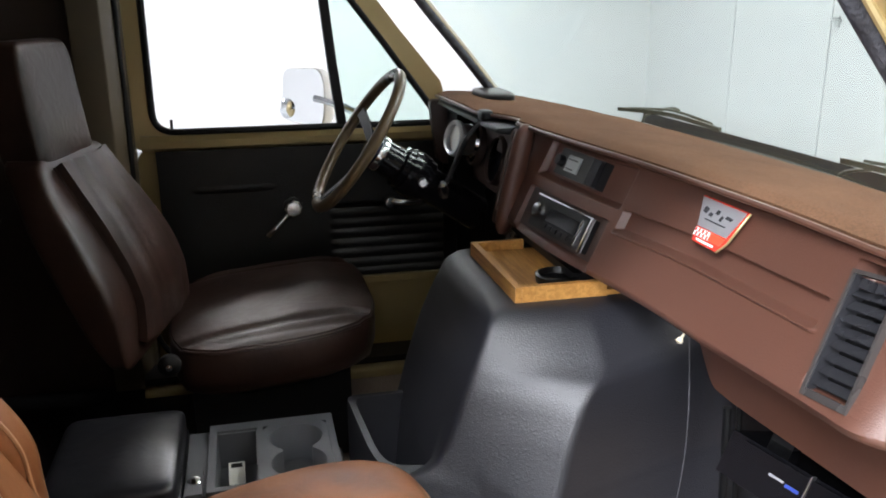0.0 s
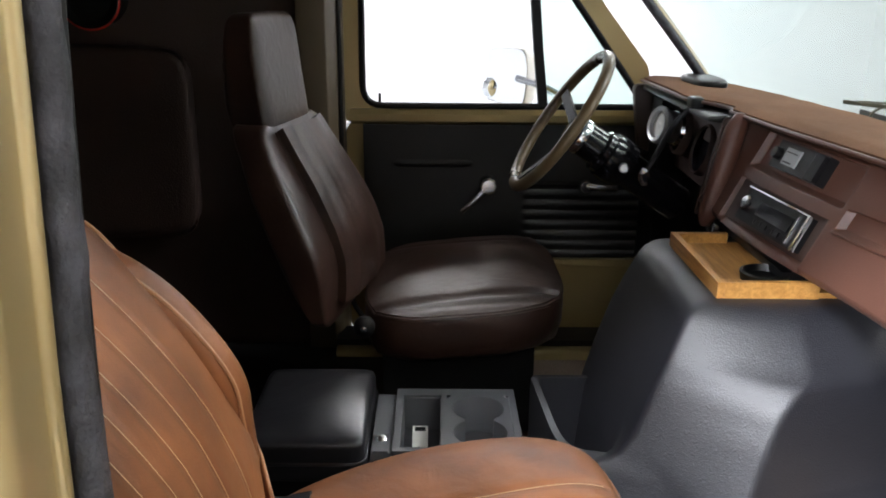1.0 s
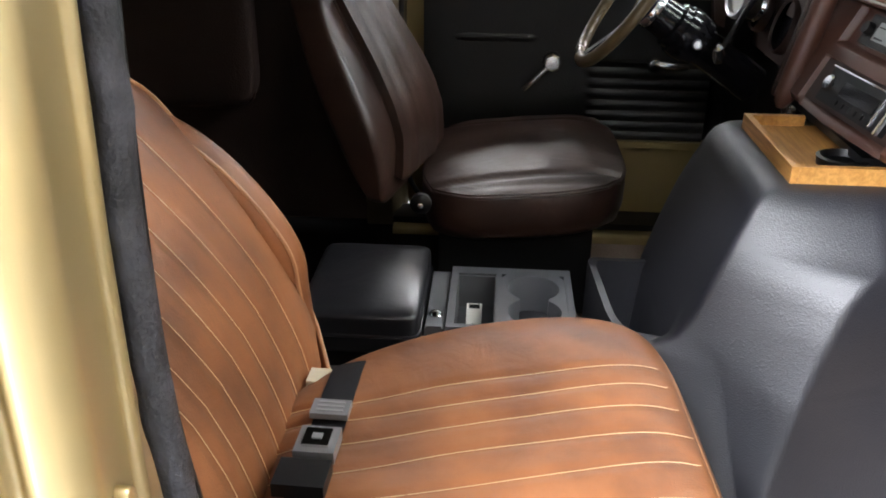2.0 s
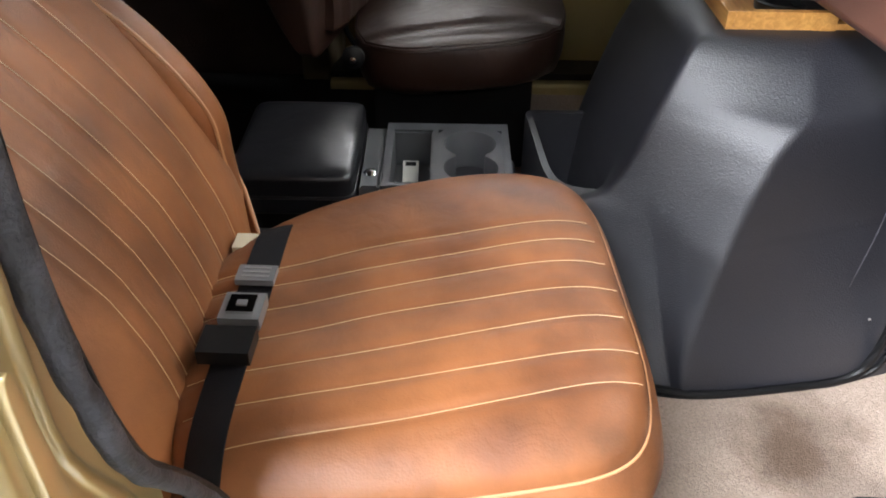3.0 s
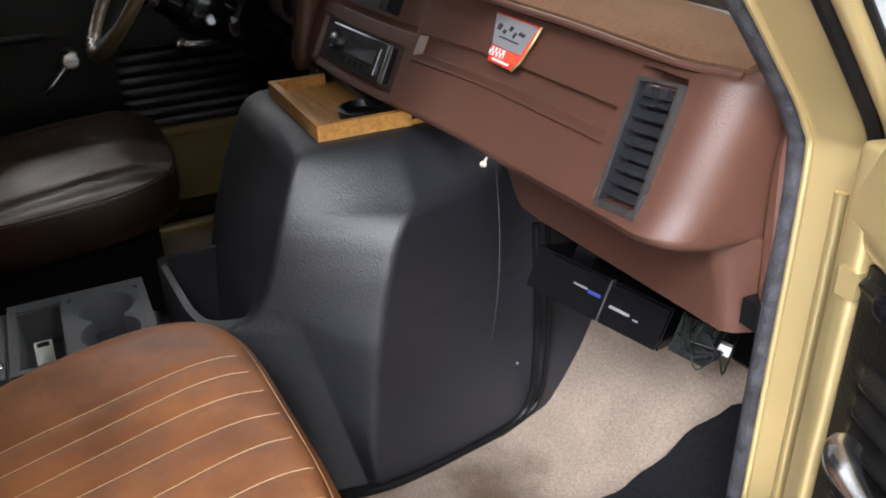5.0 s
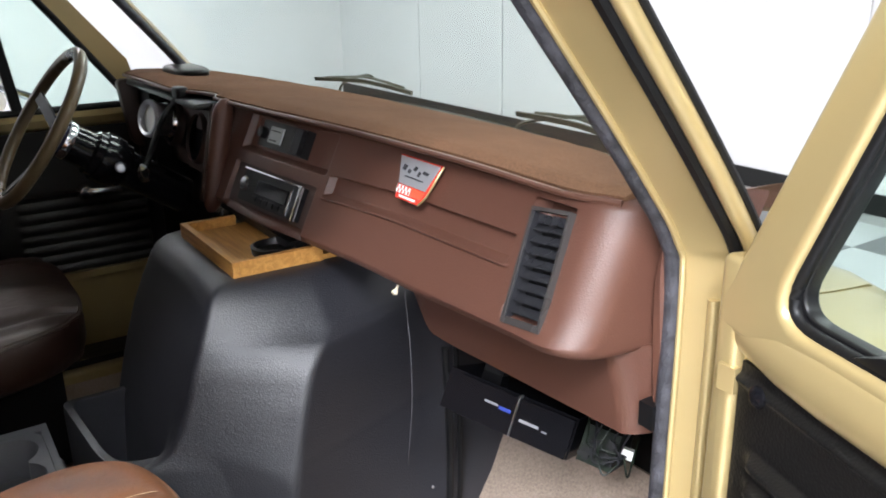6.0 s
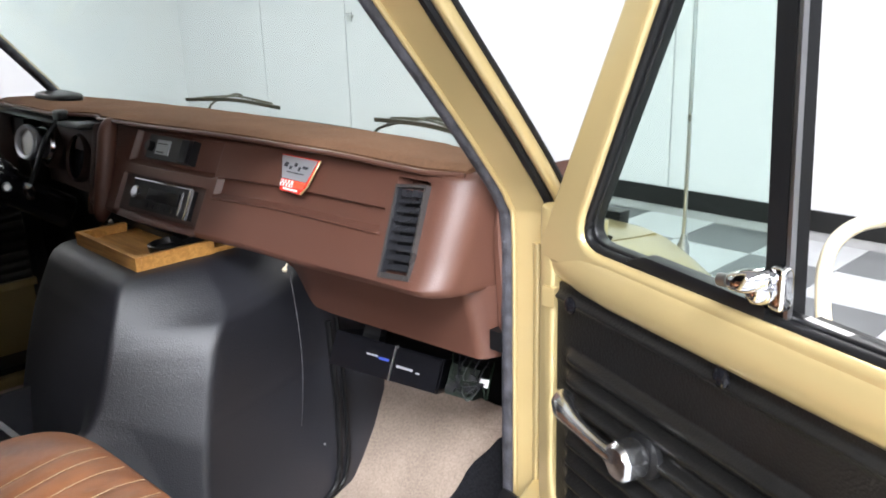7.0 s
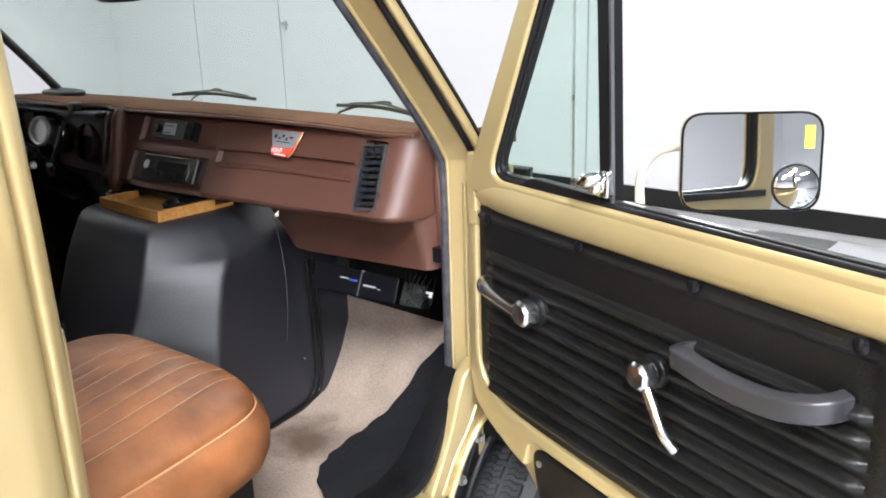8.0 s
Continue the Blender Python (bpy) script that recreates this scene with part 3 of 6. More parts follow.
part("scuff_plate", strip([(0.712, 0.066, 0.805), (0.708, 0.030, 0.748), (0.706, -0.006, 0.690), (0.706, -0.062, 0.632), (0.708, -0.16, 0.618), (0.708, -0.40, 0.617), (0.708, -0.72, 0.617)], 0.042, 0.006, [0.50, 0.66, 0.85, 1.0, 1.0, 1.0, 1.0]), RUBBER, van, "black ribbed scuff plate")
part("arch_gusset", prism(rounded([(0.085, 0.830), (0.050, 0.810), (0.030, 0.770), (0.004, 0.700), (-0.040, 0.620), (-0.062, 0.585), (-0.006, 0.575), (0.030, 0.640), (0.080, 0.690), (0.118, 0.715), (0.118, 0.830)], [0.0, 0.01, 0.02, 0.03, 0.03, 0.0, 0.0, 0.03, 0.03, 0.0, 0.0], 4), "yz", 0.728, 0.757, 0.006, 3), GOLD, van, "gold gusset beside the wheel arch")
part("gusset_lip", tube(smooth_path([(0.760, -0.012, 0.568), (0.760, 0.012, 0.606), (0.760, 0.034, 0.642), (0.760, 0.078, 0.686), (0.760, 0.116, 0.708)], 6), 0.0065, 8), GOLD, van, "rolled gold arch edge")
part("gusset_crease", tube(smooth_path([(0.757, -0.026, 0.590), (0.757, 0.014, 0.652), (0.757, 0.052, 0.694), (0.757, 0.080, 0.735)], 6), 0.0035, 8), GOLD, van, "pressed crease")
part("sill_step", strip([(0.80, -0.065, 0.600), (0.80, -0.16, 0.606), (0.80, -0.40, 0.606), (0.80, -0.74, 0.606)], 0.040, 0.006), GOLD, van, "gold sill step")
part("sill_drop", strip([(0.85, -0.065, 0.570), (0.85, -0.14, 0.575), (0.85, -0.40, 0.565), (0.85, -0.74, 0.565)], 0.022, 0.006), GOLD, van, "gold outer sill")

# cowl, bonnet and wings ahead of the windscreen
def nose_height(x, y):
    """The short bonnet: nearly level, then sloping down to the nose."""
    q = y + 0.13 * max(0.0, (abs(x) - 0.62) / 0.21) ** 2
    return 1.145 - 0.03 * sstep(0.15, 0.45, q) - 0.9 * max(0.0, q - 0.42) ** 1.15


def bonnet_point(u, v):
    x = (u - 0.5) * 1.44
    y = 0.29 - 0.14 * (x / 0.72) ** 2 * (1 - v) + v * 0.53
    return (x, y, nose_height(x, y))


part("bonnet", thick(grid(30, 20, bonnet_point), 0.02), GOLD, van, "gold bonnet", 50)
for sx in (-1, 1):
    f = (lambda b: b) if sx > 0 else mirror_x
    ring = []
    for k in range(19):
        y = 0.13 + k * 0.038
        top = [(x, y, nose_height(x, y) - 0.001) for x in (0.722, 0.75, 0.78, 0.81, 0.84)]
        edge_z = nose_height(0.84, y)
        ring.append(top + [(0.868, y, edge_z - 0.03), (0.885, y, min(edge_z - 0.06, 0.98)), (0.89, y, min(edge_z - 0.08, 0.80)), (0.88, y, min(edge_z - 0.08, 0.80)), (0.87, y, min(edge_z - 0.065, 0.98)), (0.84, y, edge_z - 0.03), (0.722, y, nose_height(0.722, y) - 0.03)])
    part("wing", f(loft(ring)), GOLD, van, "gold front wing", 50)
part("cowl", thick(grid(24, 3, lambda u, v: ((u - 0.5) * 1.5, 0.17 + 0.15 * (1 - ((u - 0.5) * 2) ** 2) + 0.06 * v, 1.180 - 0.03 * v)), 0.02), DEEP_BLACK, van, "black cowl")
part("nose_panel", box(-0.85, 0.85, 0.80, 0.85, 0.45, 0.80, 0.03), GOLD, van, "gold nose panel")

# wheel arch liner and the front wheel behind the open door
WY, WZ = 0.425, 0.335
ARC = [radians(a) for a in range(20, 186, 6)]
part("arch_liner", prism([(WY + 0.495 * math.cos(a), WZ + 0.495 * math.sin(a)) for a in ARC] + [(WY + 0.42 * math.cos(a), WZ + 0.42 * math.sin(a)) for a in reversed(ARC)], "yz", 0.70, 0.748, 0.003), GLOSS_BLACK, van, "black wheel arch liner")
part("liner_flange", tube([(0.749, WY + 0.425 * math.cos(a), WZ + 0.425 * math.sin(a)) for a in ARC], 0.008, 8), RUBBER, van, "black rolled liner edge")
for ang in (122, 136, 147, 158):
    a = radians(ang)
    part("liner_bolt", lathe([(0.011, 0), (0.011, 0.005), (0.007, 0.007), (0.006, 0.012), (0.001, 0.013)], (0.748, WY + 0.462 * math.cos(a), WZ + 0.462 * math.sin(a)), (1, -0.1, 0.1), 10), STEEL, van)
wheel = thing("front_wheel", (0.74, WY, 0.02), "black treaded tyre on a steel rim", "wheel")
tyre = part("tyre", lathe([(0.19, -0.10), (0.29, -0.115), (0.322, -0.10), (0.333, -0.07), (0.335, 0.0), (0.333, 0.07), (0.322, 0.10), (0.29, 0.115), (0.19, 0.10)], (0.735, WY, WZ), (1, 0, 0), 48), TYRE, wheel)
part("rim", lathe([(0.01, 0.02), (0.08, 0.03), (0.14, 0.0), (0.18, 0.05), (0.195, 0.095), (0.19, 0.10), (0.19, -0.10), (0.01, -0.09)], (0.735, WY, WZ), (1, 0, 0), 32), STEEL, wheel)
tread = bmesh.new()
for k in range(56):
    a = 2 * math.pi * k / 56
    for off in (-0.055, 0.0, 0.055):
        b = box(-0.021 + off, 0.021 + off, -0.014, 0.014, 0.333, 0.343, 0.0)
        b.transform(Matrix.Translation((0.735, WY, WZ)) @ Matrix.Rotation(a + off * 1.2, 4, "X"))
        add(tread, b)
part("tread", tread, TYRE, tyre, "zigzag tread blocks")
sipes = bmesh.new()
for k in range(168):
    a = 2 * math.pi * k / 168
    for off in (-0.055, 0.0, 0.055):
        for leg, tilt in ((-0.013, 24), (0.0, -24), (0.013, 24)):
            b = box(-0.0068, 0.0068, -0.0011, 0.0011, 0.3425, 0.3433)
            b.transform(Matrix.Translation((0.735, WY, WZ)) @ Matrix.Rotation(a + off * 1.2, 4, "X") @ Matrix.Translation((off + leg, 0, 0)) @ Matrix.Rotation(radians(tilt), 4, "Z"))
            add(sipes, b)
part("sipes", sipes, DEEP_BLACK, tyre, "fine wavy cuts in the tread")

# windscreen
def screen_point(u, v):
    a = (u - 0.5) * 2
    w = 0.775 - 0.02 * v
    y = (0.115 - 0.44 * v) + (0.17 - 0.03 * v) * (1 - abs(a) ** 2.2)
    return (a * w, y, 1.225 + 0.55 * v)


windscreen = thing("windscreen", (0, 0.28, 1.22), "green tinted curved windscreen glass", "windscreen")
glass = part("glass", thick(grid(28, 10, screen_point), 0.005), GLASS_TINT, windscreen)
glass.visible_shadow = False
part("lower_seal", tube([screen_point(k / 28, 0.0) for k in range(29)], 0.011, 8), RUBBER, windscreen, "black rubber seal")
part("header_rail", sweep([screen_point(k / 28, 1.03) for k in range(29)], [(-0.07, -0.03), (0.07, -0.03), (0.07, 0.07), (-0.07, 0.07)]), GOLD, van, "gold header rail")

# ---- dashboard ----
dash = thing("dashboard", (0.0, 0.05, 1.0), "brown vinyl dashboard with carpeted top", "dashboard")


def dash_shift(x):
    """How far the centre stack stands out towards the seats."""
    return -0.044 * (1 - sstep(-0.12, 0.34, x))


FACE = [(0.11, 1.090), (0.05, 1.083), (0.0, 1.083), (-0.020, 1.085), (-0.030, 1.090), (-0.034, 1.10)]
FACE += [(-0.034 + 0.07 * k / 24, 1.10 + 0.146 * k / 24) for k in range(1, 25)]
FACE += [(0.048, 1.258), (0.075, 1.258), (0.12, 1.246), (0.20, 1.222), (0.27, 1.205)]


def inside(x, z, x0, x1, z0, z1, soft):
    return sstep(x0 - soft, x0 + soft, x) * (1 - sstep(x1 - soft, x1 + soft, x)) * sstep(z0 - soft, z0 + soft, z) * (1 - sstep(z1 - soft, z1 + soft, z))


def dash_depth(x, z):
    """Pressed recesses of the dash face."""
    g = z - 0.018 * (x - 0.32)
    d = 0.011 * inside(x, g, 0.122, 0.526, 1.165, 1.192, 0.0024)
    d -= 0.0045 * math.exp(-((g - 1.1625) / 0.0022) ** 2) * sstep(0.115, 0.122, x) * (1 - sstep(0.526, 0.533, x))
    d += 0.014 * inside(x, z, -0.174, 0.106, 1.189, 1.243, 0.0025)
    d += 0.020 * inside(x, z, -0.176, 0.096, 1.100, 1.167, 0.0025)
    lean = 0.12 * (1.232 - z)
    d += 0.024 * inside(x - lean, z, 0.540, 0.599, 1.114, 1.237, 0.0025)
    return d


cols = []
x = -0.30
while x < 0.615:
    fine = any(abs(x - e) < 0.012 for e in (0.122, 0.526, -0.174, 0.106, 0.096, 0.531, 0.601, 0.555, 0.62))
    cols.append((x, 0.0, 0.0))
    x += 0.003 if fine else 0.011
for k in range(9):
    a = radians(90 * k / 8)
    cols.append((0.615 + 0.05 * math.sin(a), 0.05 * (1 - math.cos(a)), a))
for k in range(1, 6):
    cols.append((0.665 + 0.003 * k, 0.05 + 0.03 * k, math.pi / 2))

zs = []
for (y0, z0), (y1, z1) in zip(FACE, FACE[1:]):
    n = 9 if 1.145 <= z0 < 1.205 else 4 if 1.10 <= z0 < 1.245 else 1
    for k in range(n):
        zs.append((y0 + (y1 - y0) * k / n, z0 + (z1 - z0) * k / n))
zs.append(FACE[-1])
rings = []
for x, back, a in cols:
    ring = []
    for y, z in zs:
        sh = dash_shift(x) * (1 - sstep(1.25, 1.272, z) * 0.4)
        top = sstep(1.24, 1.27, z)
        yy = y + sh + back * (1 - 0.3 * top)
        if a == 0.0:
            yy += dash_depth(x, z)
        drop = 0.012 * sstep(0.60, 0.68, x) * top
        lift = 0.016 * sstep(0.30, 0.66, x) * (1 - sstep(1.085, 1.15, z))
        ring.append((x, min(yy, 0.32), z - drop + lift))
    rings.append(ring)
body = part("body", loft(rings, closed=False), DASH, dash, "", 50)

# the set-back skirt below the lip, wrapping round at the door end
def skirt_pt(u, v):
    x = 0.195 + u * 0.492
    bend = sstep(0.645, 0.687, x)
    low = 0.972 + 0.06 * max(0.0, x - 0.31) + 0.06 * sstep(0.27, 0.20, x)
    top = 1.088 + 0.016 * sstep(0.30, 0.66, x)
    z = top + v * (low - top)
    return (x - 0.004 * bend, 0.040 + 0.030 * v + 0.050 * bend + 0.004 * math.sin(math.pi * v), z)


part("lower_skirt", thick(grid(60, 12, skirt_pt), 0.005), DASH, dash, "set-back brown lower skirt", 60)
part("end_tape", box(0.668, 0.687, 0.068, 0.100, 1.012, 1.040, 0.002), DEEP_BLACK, dash, "patch of black tape")
part("end_trim_post", tube(smooth_path([(0.683, 0.085, 1.215), (0.683, 0.08, 1.15), (0.682, 0.088, 1.05), (0.68, 0.10, 0.98)], 5), 0.012, 8), DASH, dash, "pale brown end trim")

# carpet cover with its piped front edge
def cover_pt(u, v):
    x = -0.80 + u * 1.445
    sh = -0.050 + 0.074 * min(1.0, max(0.0, (x + 0.30) / 0.92))
    if x < -0.30:
        sh = -0.035 - 0.05 * sstep(-0.32, -0.46, x)
    y = 0.012 + sh + 0.020 * sstep(0.58, 0.66, x) + v * (0.275 - 0.012 - sh)
    far = 0.105 + 0.16 * max(0.0, 1 - (abs(x) / 0.775) ** 2.2)
    y = min(y, far)
    z = 1.272 - 0.034 * v ** 1.6 + 0.0015 * math.sin(x * 9) * (1 - v) - 0.006 * (1 - sstep(0, 0.06, v)) - 0.008 * sstep(0.4, 0.66, x)
    return (x, y, z)


part("carpet_cover", thick(grid(70, 14, cover_pt), 0.008), DASH_CARPET, dash, "brown carpet dash cover", 60)
part("cover_piping", tube([Vector(cover_pt(k / 70, 0.0)) + Vector((0, -0.003, -0.006)) for k in range(71)], 0.0038, 8), PIPING, dash, "brown piped edge")

# instrument side
part("cluster_panel", prism(rounded([(-0.80, 1.075), (-0.33, 1.075), (-0.33, 1.235), (-0.80, 1.235)], 0.02, 4), "xz", -0.01, 0.05, 0.004), DASH_DARK, dash, "dark brown instrument panel")
part("cluster_hood", prism([(-0.076, 1.240), (-0.072, 1.250), (0.10, 1.256), (0.10, 1.240), (-0.04, 1.235)], "yz", -0.81, -0.30, 0.004), DEEP_BLACK, dash)
part("cluster_end", prism(rounded([(-0.075, 1.10), (-0.095, 1.25), (0.05, 1.25), (0.05, 1.06)], 0.015, 3), "yz", -0.82, -0.79, 0.005), DASH_DARK, dash)
part("lower_panel", box(-0.81, -0.30, 0.02, 0.06, 0.93, 1.08, 0.008), DEEP_BLACK, dash, "black lower dash panel")
for gx, gz, gr in ((-0.63, 1.165, 0.05), (-0.47, 1.155, 0.052)):
    gauge = part("gauge", lathe([(gr, 0.0), (gr, 0.012), (gr * 0.9, 0.014), (gr * 0.86, 0.004), (0.001, 0.004)], (gx, -0.01, gz), (0, -1, 0.25), 28), GLOSS_BLACK, dash, "round black gauge")
    part("bezel", lathe([(gr * 1.02, 0.0), (gr * 1.02, 0.012), (gr * 0.93, 0.018), (gr * 0.9, 0.01), (gr * 0.9, 0.0)], (gx, -0.012, gz), (0, -1, 0.25), 28), DASH_DARK, gauge)
tacho = thing("chrome_gauge", (-0.67, -0.06, 1.12), "round chrome-rimmed auxiliary gauge on the dash", "gauge")
TA, TD = (-0.611, -0.067, 1.183), (0.25, -1, 0.2)
part("ring", lathe([(0.036, 0.0), (0.040, 0.006), (0.040, 0.014), (0.036, 0.019), (0.030, 0.017), (0.029, 0.006)], TA, TD, 32), SILVER, tacho, "bright polished ring")
part("rear_ring", lathe([(0.030, -0.042), (0.039, -0.040), (0.040, -0.030), (0.036, -0.024), (0.028, -0.024)], TA, TD, 32), CHROME, tacho, "second chrome ring")
part("face", lathe([(0.030, 0.004), (0.030, 0.008), (0.001, 0.009)], TA, TD, 24), WHITE_PLASTIC, tacho, "pale dial")
part("cup", lathe([(0.012, -0.07), (0.034, -0.045), (0.034, 0.003), (0.001, 0.004)], TA, TD, 24), STEEL, tacho)

# padded divider between cluster and centre stack
pad_rings = []
for k in range(17):
    t = k / 16
    z = 1.068 + 0.196 * t
    end = 1.0 - max(0.0, abs(t - 0.5) * 2 - 0.82) / 0.18 * 0.55
    y = -0.083 + 0.045 * t
    pad_rings.append([(-0.230 - 0.006 * t + (0.0155 + 0.002 * t) * end * math.cos(a), y + 0.019 * end * math.sin(a), z) for a in [2 * math.pi * i / 16 for i in range(16)]])
part("padded_divider", loft(pad_rings), DASH, dash, "rounded padded bolster", 60)
part("stack_cheek", prism(rounded([(-0.085, 1.07), (0.06, 1.07), (0.06, 1.25), (-0.045, 1.25)], 0.01, 2), "yz", -0.302, -0.29, 0.003), DASH_DARK, dash)
part("stack_underside", box(-0.30, 0.06, -0.060, 0.1, 1.068, 1.080, 0.004), DEEP_BLACK, dash)


# mesh of the side vent
vent = part("side_vent", merged(box(-0.0345, -0.0305, -0.005, 0.006, -0.064, 0.064, 0.001), box(0.0305, 0.0345, -0.005, 0.006, -0.064, 0.064, 0.001), box(-0.0305, 0.0305, -0.005, 0.006, 0.060, 0.064, 0.001), box(-0.0305, 0.0305, -0.005, 0.006, -0.064, -0.0565, 0.001)), VENT_RIM, dash, "grey-edged fresh air vent")
VENT_AT = Matrix.Translation(Vector((0.580, -0.0005, 1.1755)) * U - dash.location) @ Matrix.Rotation(radians(-24.5), 4, "X") @ Matrix.Rotation(radians(-6.0), 4, "Y") @ Matrix.Scale(0.86, 4, (1, 0, 0))
for o_name, shape, m in [("vent_back", box(-0.0295, 0.0295, 0.0165, 0.0185, -0.059, 0.059), DEEP_BLACK), ("vent_cheek", merged(box(-0.0303, -0.0285, -0.003, 0.016, -0.058, 0.059), box(0.0285, 0.0303, -0.003, 0.016, -0.058, 0.059)), VENT_GREY)]:
    part(o_name, shape, m, vent)
for k in range(8):
    slat = box(-0.028, 0.028, -0.0060, 0.0060, -0.0008, 0.0008, 0.0004, 1)
    slat.transform(Matrix.Translation((0, 0.0045, -0.047 + k * 0.0130)) @ Matrix.Rotation(radians(48), 4, "X"))
    part("slat", slat, VENT_GREY, vent)
for k in (-0.012, 0.012):
    part("tab", box(k - 0.006, k + 0.006, -0.004, 0.006, 0.0475, 0.057, 0.001), VENT_GREY, vent)
for ob in (vent, *vent.children):
    for v in ob.data.vertices:
        v.co = VENT_AT @ (v.co + dash.location)

# ---- engine cover ----
engine_cover = thing("engine_cover", (0.0, 0.0, FLOOR), "dark grey grained plastic engine cover between the seats", "engine cover")


# up the cover: height, rear edge A, inner rear edge D, crease B, front C, and the rounding at A and B
COVER_KEYS = [
    (1.0535, (0.098, -0.178), (0.060, -0.178), (0.098, -0.062), (0.050, 0.12), 0.014, 0.009),
    (1.0520, (0.113, -0.194), (0.060, -0.194), (0.113, -0.062), (0.065, 0.12), 0.014, 0.008),
    (1.0460, (0.124, -0.205), (0.065, -0.205), (0.129, -0.063), (0.085, 0.12), 0.013, 0.007),
    (1.0340, (0.131, -0.214), (0.070, -0.214), (0.150, -0.064), (0.107, 0.12), 0.012, 0.007),
    (1.0130, (0.138, -0.224), (0.075, -0.224), (0.180, -0.066), (0.133, 0.12), 0.011, 0.008),
    (0.9930, (0.143, -0.234), (0.080, -0.234), (0.208, -0.072), (0.150, 0.12), 0.010, 0.011),
    (0.9760, (0.146, -0.241), (0.085, -0.241), (0.229, -0.094), (0.156, 0.12), 0.010, 0.013),
    (0.9500, (0.149, -0.252), (0.090, -0.252), (0.241, -0.114), (0.159, 0.12), 0.010, 0.013),
    (0.9000, (0.151, -0.268), (0.095, -0.268), (0.250, -0.132), (0.162, 0.12), 0.010, 0.012),
    (0.8650, (0.151, -0.282), (0.098, -0.278), (0.253, -0.141), (0.165, 0.12), 0.010, 0.012),
    (0.8400, (0.150, -0.298), (0.100, -0.284), (0.256, -0.147), (0.167, 0.12), 0.010, 0.012),
    (0.8280, (0.146, -0.314), (0.100, -0.287), (0.257, -0.150), (0.168, 0.12), 0.010, 0.012),
    (0.8200, (0.140, -0.332), (0.100, -0.289), (0.258, -0.152), (0.169, 0.12), 0.010, 0.012),
    (0.8155, (0.134, -0.346), (0.100, -0.290), (0.259, -0.153), (0.171, 0.12), 0.008, 0.012),
    (0.8000, (0.138, -0.346), (0.104, -0.294), (0.261, -0.157), (0.177, 0.12), 0.008, 0.012),
    (0.7200, (0.172, -0.340), (0.130, -0.303), (0.272, -0.174), (0.217, 0.12), 0.011, 0.011),
    (0.6800, (0.202, -0.330), (0.150, -0.307), (0.280, -0.182), (0.240, 0.12), 0.014, 0.010),
    (0.6400, (0.237, -0.318), (0.170, -0.307), (0.289, -0.187), (0.255, 0.12), 0.017, 0.009),
    (0.6100, (0.262, -0.309), (0.190, -0.307), (0.296, -0.185), (0.262, 0.12), 0.017, 0.008),
    (0.5970, (0.276, -0.305), (0.200, -0.305), (0.299, -0.180), (0.263, 0.12), 0.017, 0.008),
    (0.5880, (0.278, -0.305), (0.200, -0.305), (0.301, -0.180), (0.265, 0.12), 0.017, 0.008),
]


def cover_ring(z, A, D, B, C, ra, rb):
    """Outline of the engine cover at one height."""
    left = -0.20 - 0.06 * (1.05 - z)
    # the bright facet runs on down to a point, leaving a second one beside the seat
    if z >= 0.865:
        M = (A[0] + 0.22 * (B[0] - A[0]) + 0.0006, A[1] + 0.22 * (B[1] - A[1]) - 0.0004)
    else:
        t = (0.865 - z) / 0.277
        M = (0.1740 + 0.1130 * t, -0.2514 + 0.0574 * t)
    ring = rounded([(left, D[1]), D, A, M, B, C, (C[0], 0.36), (left, 0.36)], [0.05, 0.012, ra, 0.004, rb, 0.03, 0.0, 0.0], 6)
    out = []
    for i, (x, y) in enumerate(ring):
        out.append((x, y, z))
        x1, y1 = ring[(i + 1) % len(ring)]
        if i in (6, 13, 20, 27, 34):
            out += [(x + (x1 - x) * t, y + (y1 - y) * t, z) for t in (0.1, 0.3, 0.5, 0.7, 0.9)]
    return out


def between(k0, k1, t):
    if isinstance(k0, tuple):
        return tuple(between(a, b, t) for a, b in zip(k0, k1))
    return k0 + (k1 - k0) * t


cover_rings = []
for k0, k1 in zip(COVER_KEYS, COVER_KEYS[1:]):
    steps = 3 if k0[0] - k1[0] > 0.015 else 1
    cover_rings += [cover_ring(*between(k0, k1, j / steps)) for j in range(steps)]
cover_rings.append(cover_ring(*COVER_KEYS[-1]))
part("shell", loft(cover_rings, True, True, False), COVER, engine_cover, "", 60)
for grow, fwd, r in ((0.002, 0.0, 0.006), (-0.002, 0.022, 0.0045)):
    path = [(0.279 + grow, -0.285 + fwd, 0.596), (0.300 + grow, -0.17 + fwd, 0.597), (0.284 + grow, -0.03 + fwd, 0.598), (0.270 + grow, 0.055 + fwd, 0.605), (0.263 + grow, 0.088 + fwd, 0.64), (0.258 + grow, 0.098 + fwd, 0.72), (0.253 + grow, 0.10 + fwd, 0.82), (0.245 + grow, 0.10 + fwd, 0.93)]
    part("edge_bead", tube(smooth_path(path, 7), r, 8), RUBBER, engine_cover, "moulded bead along the lower edge")
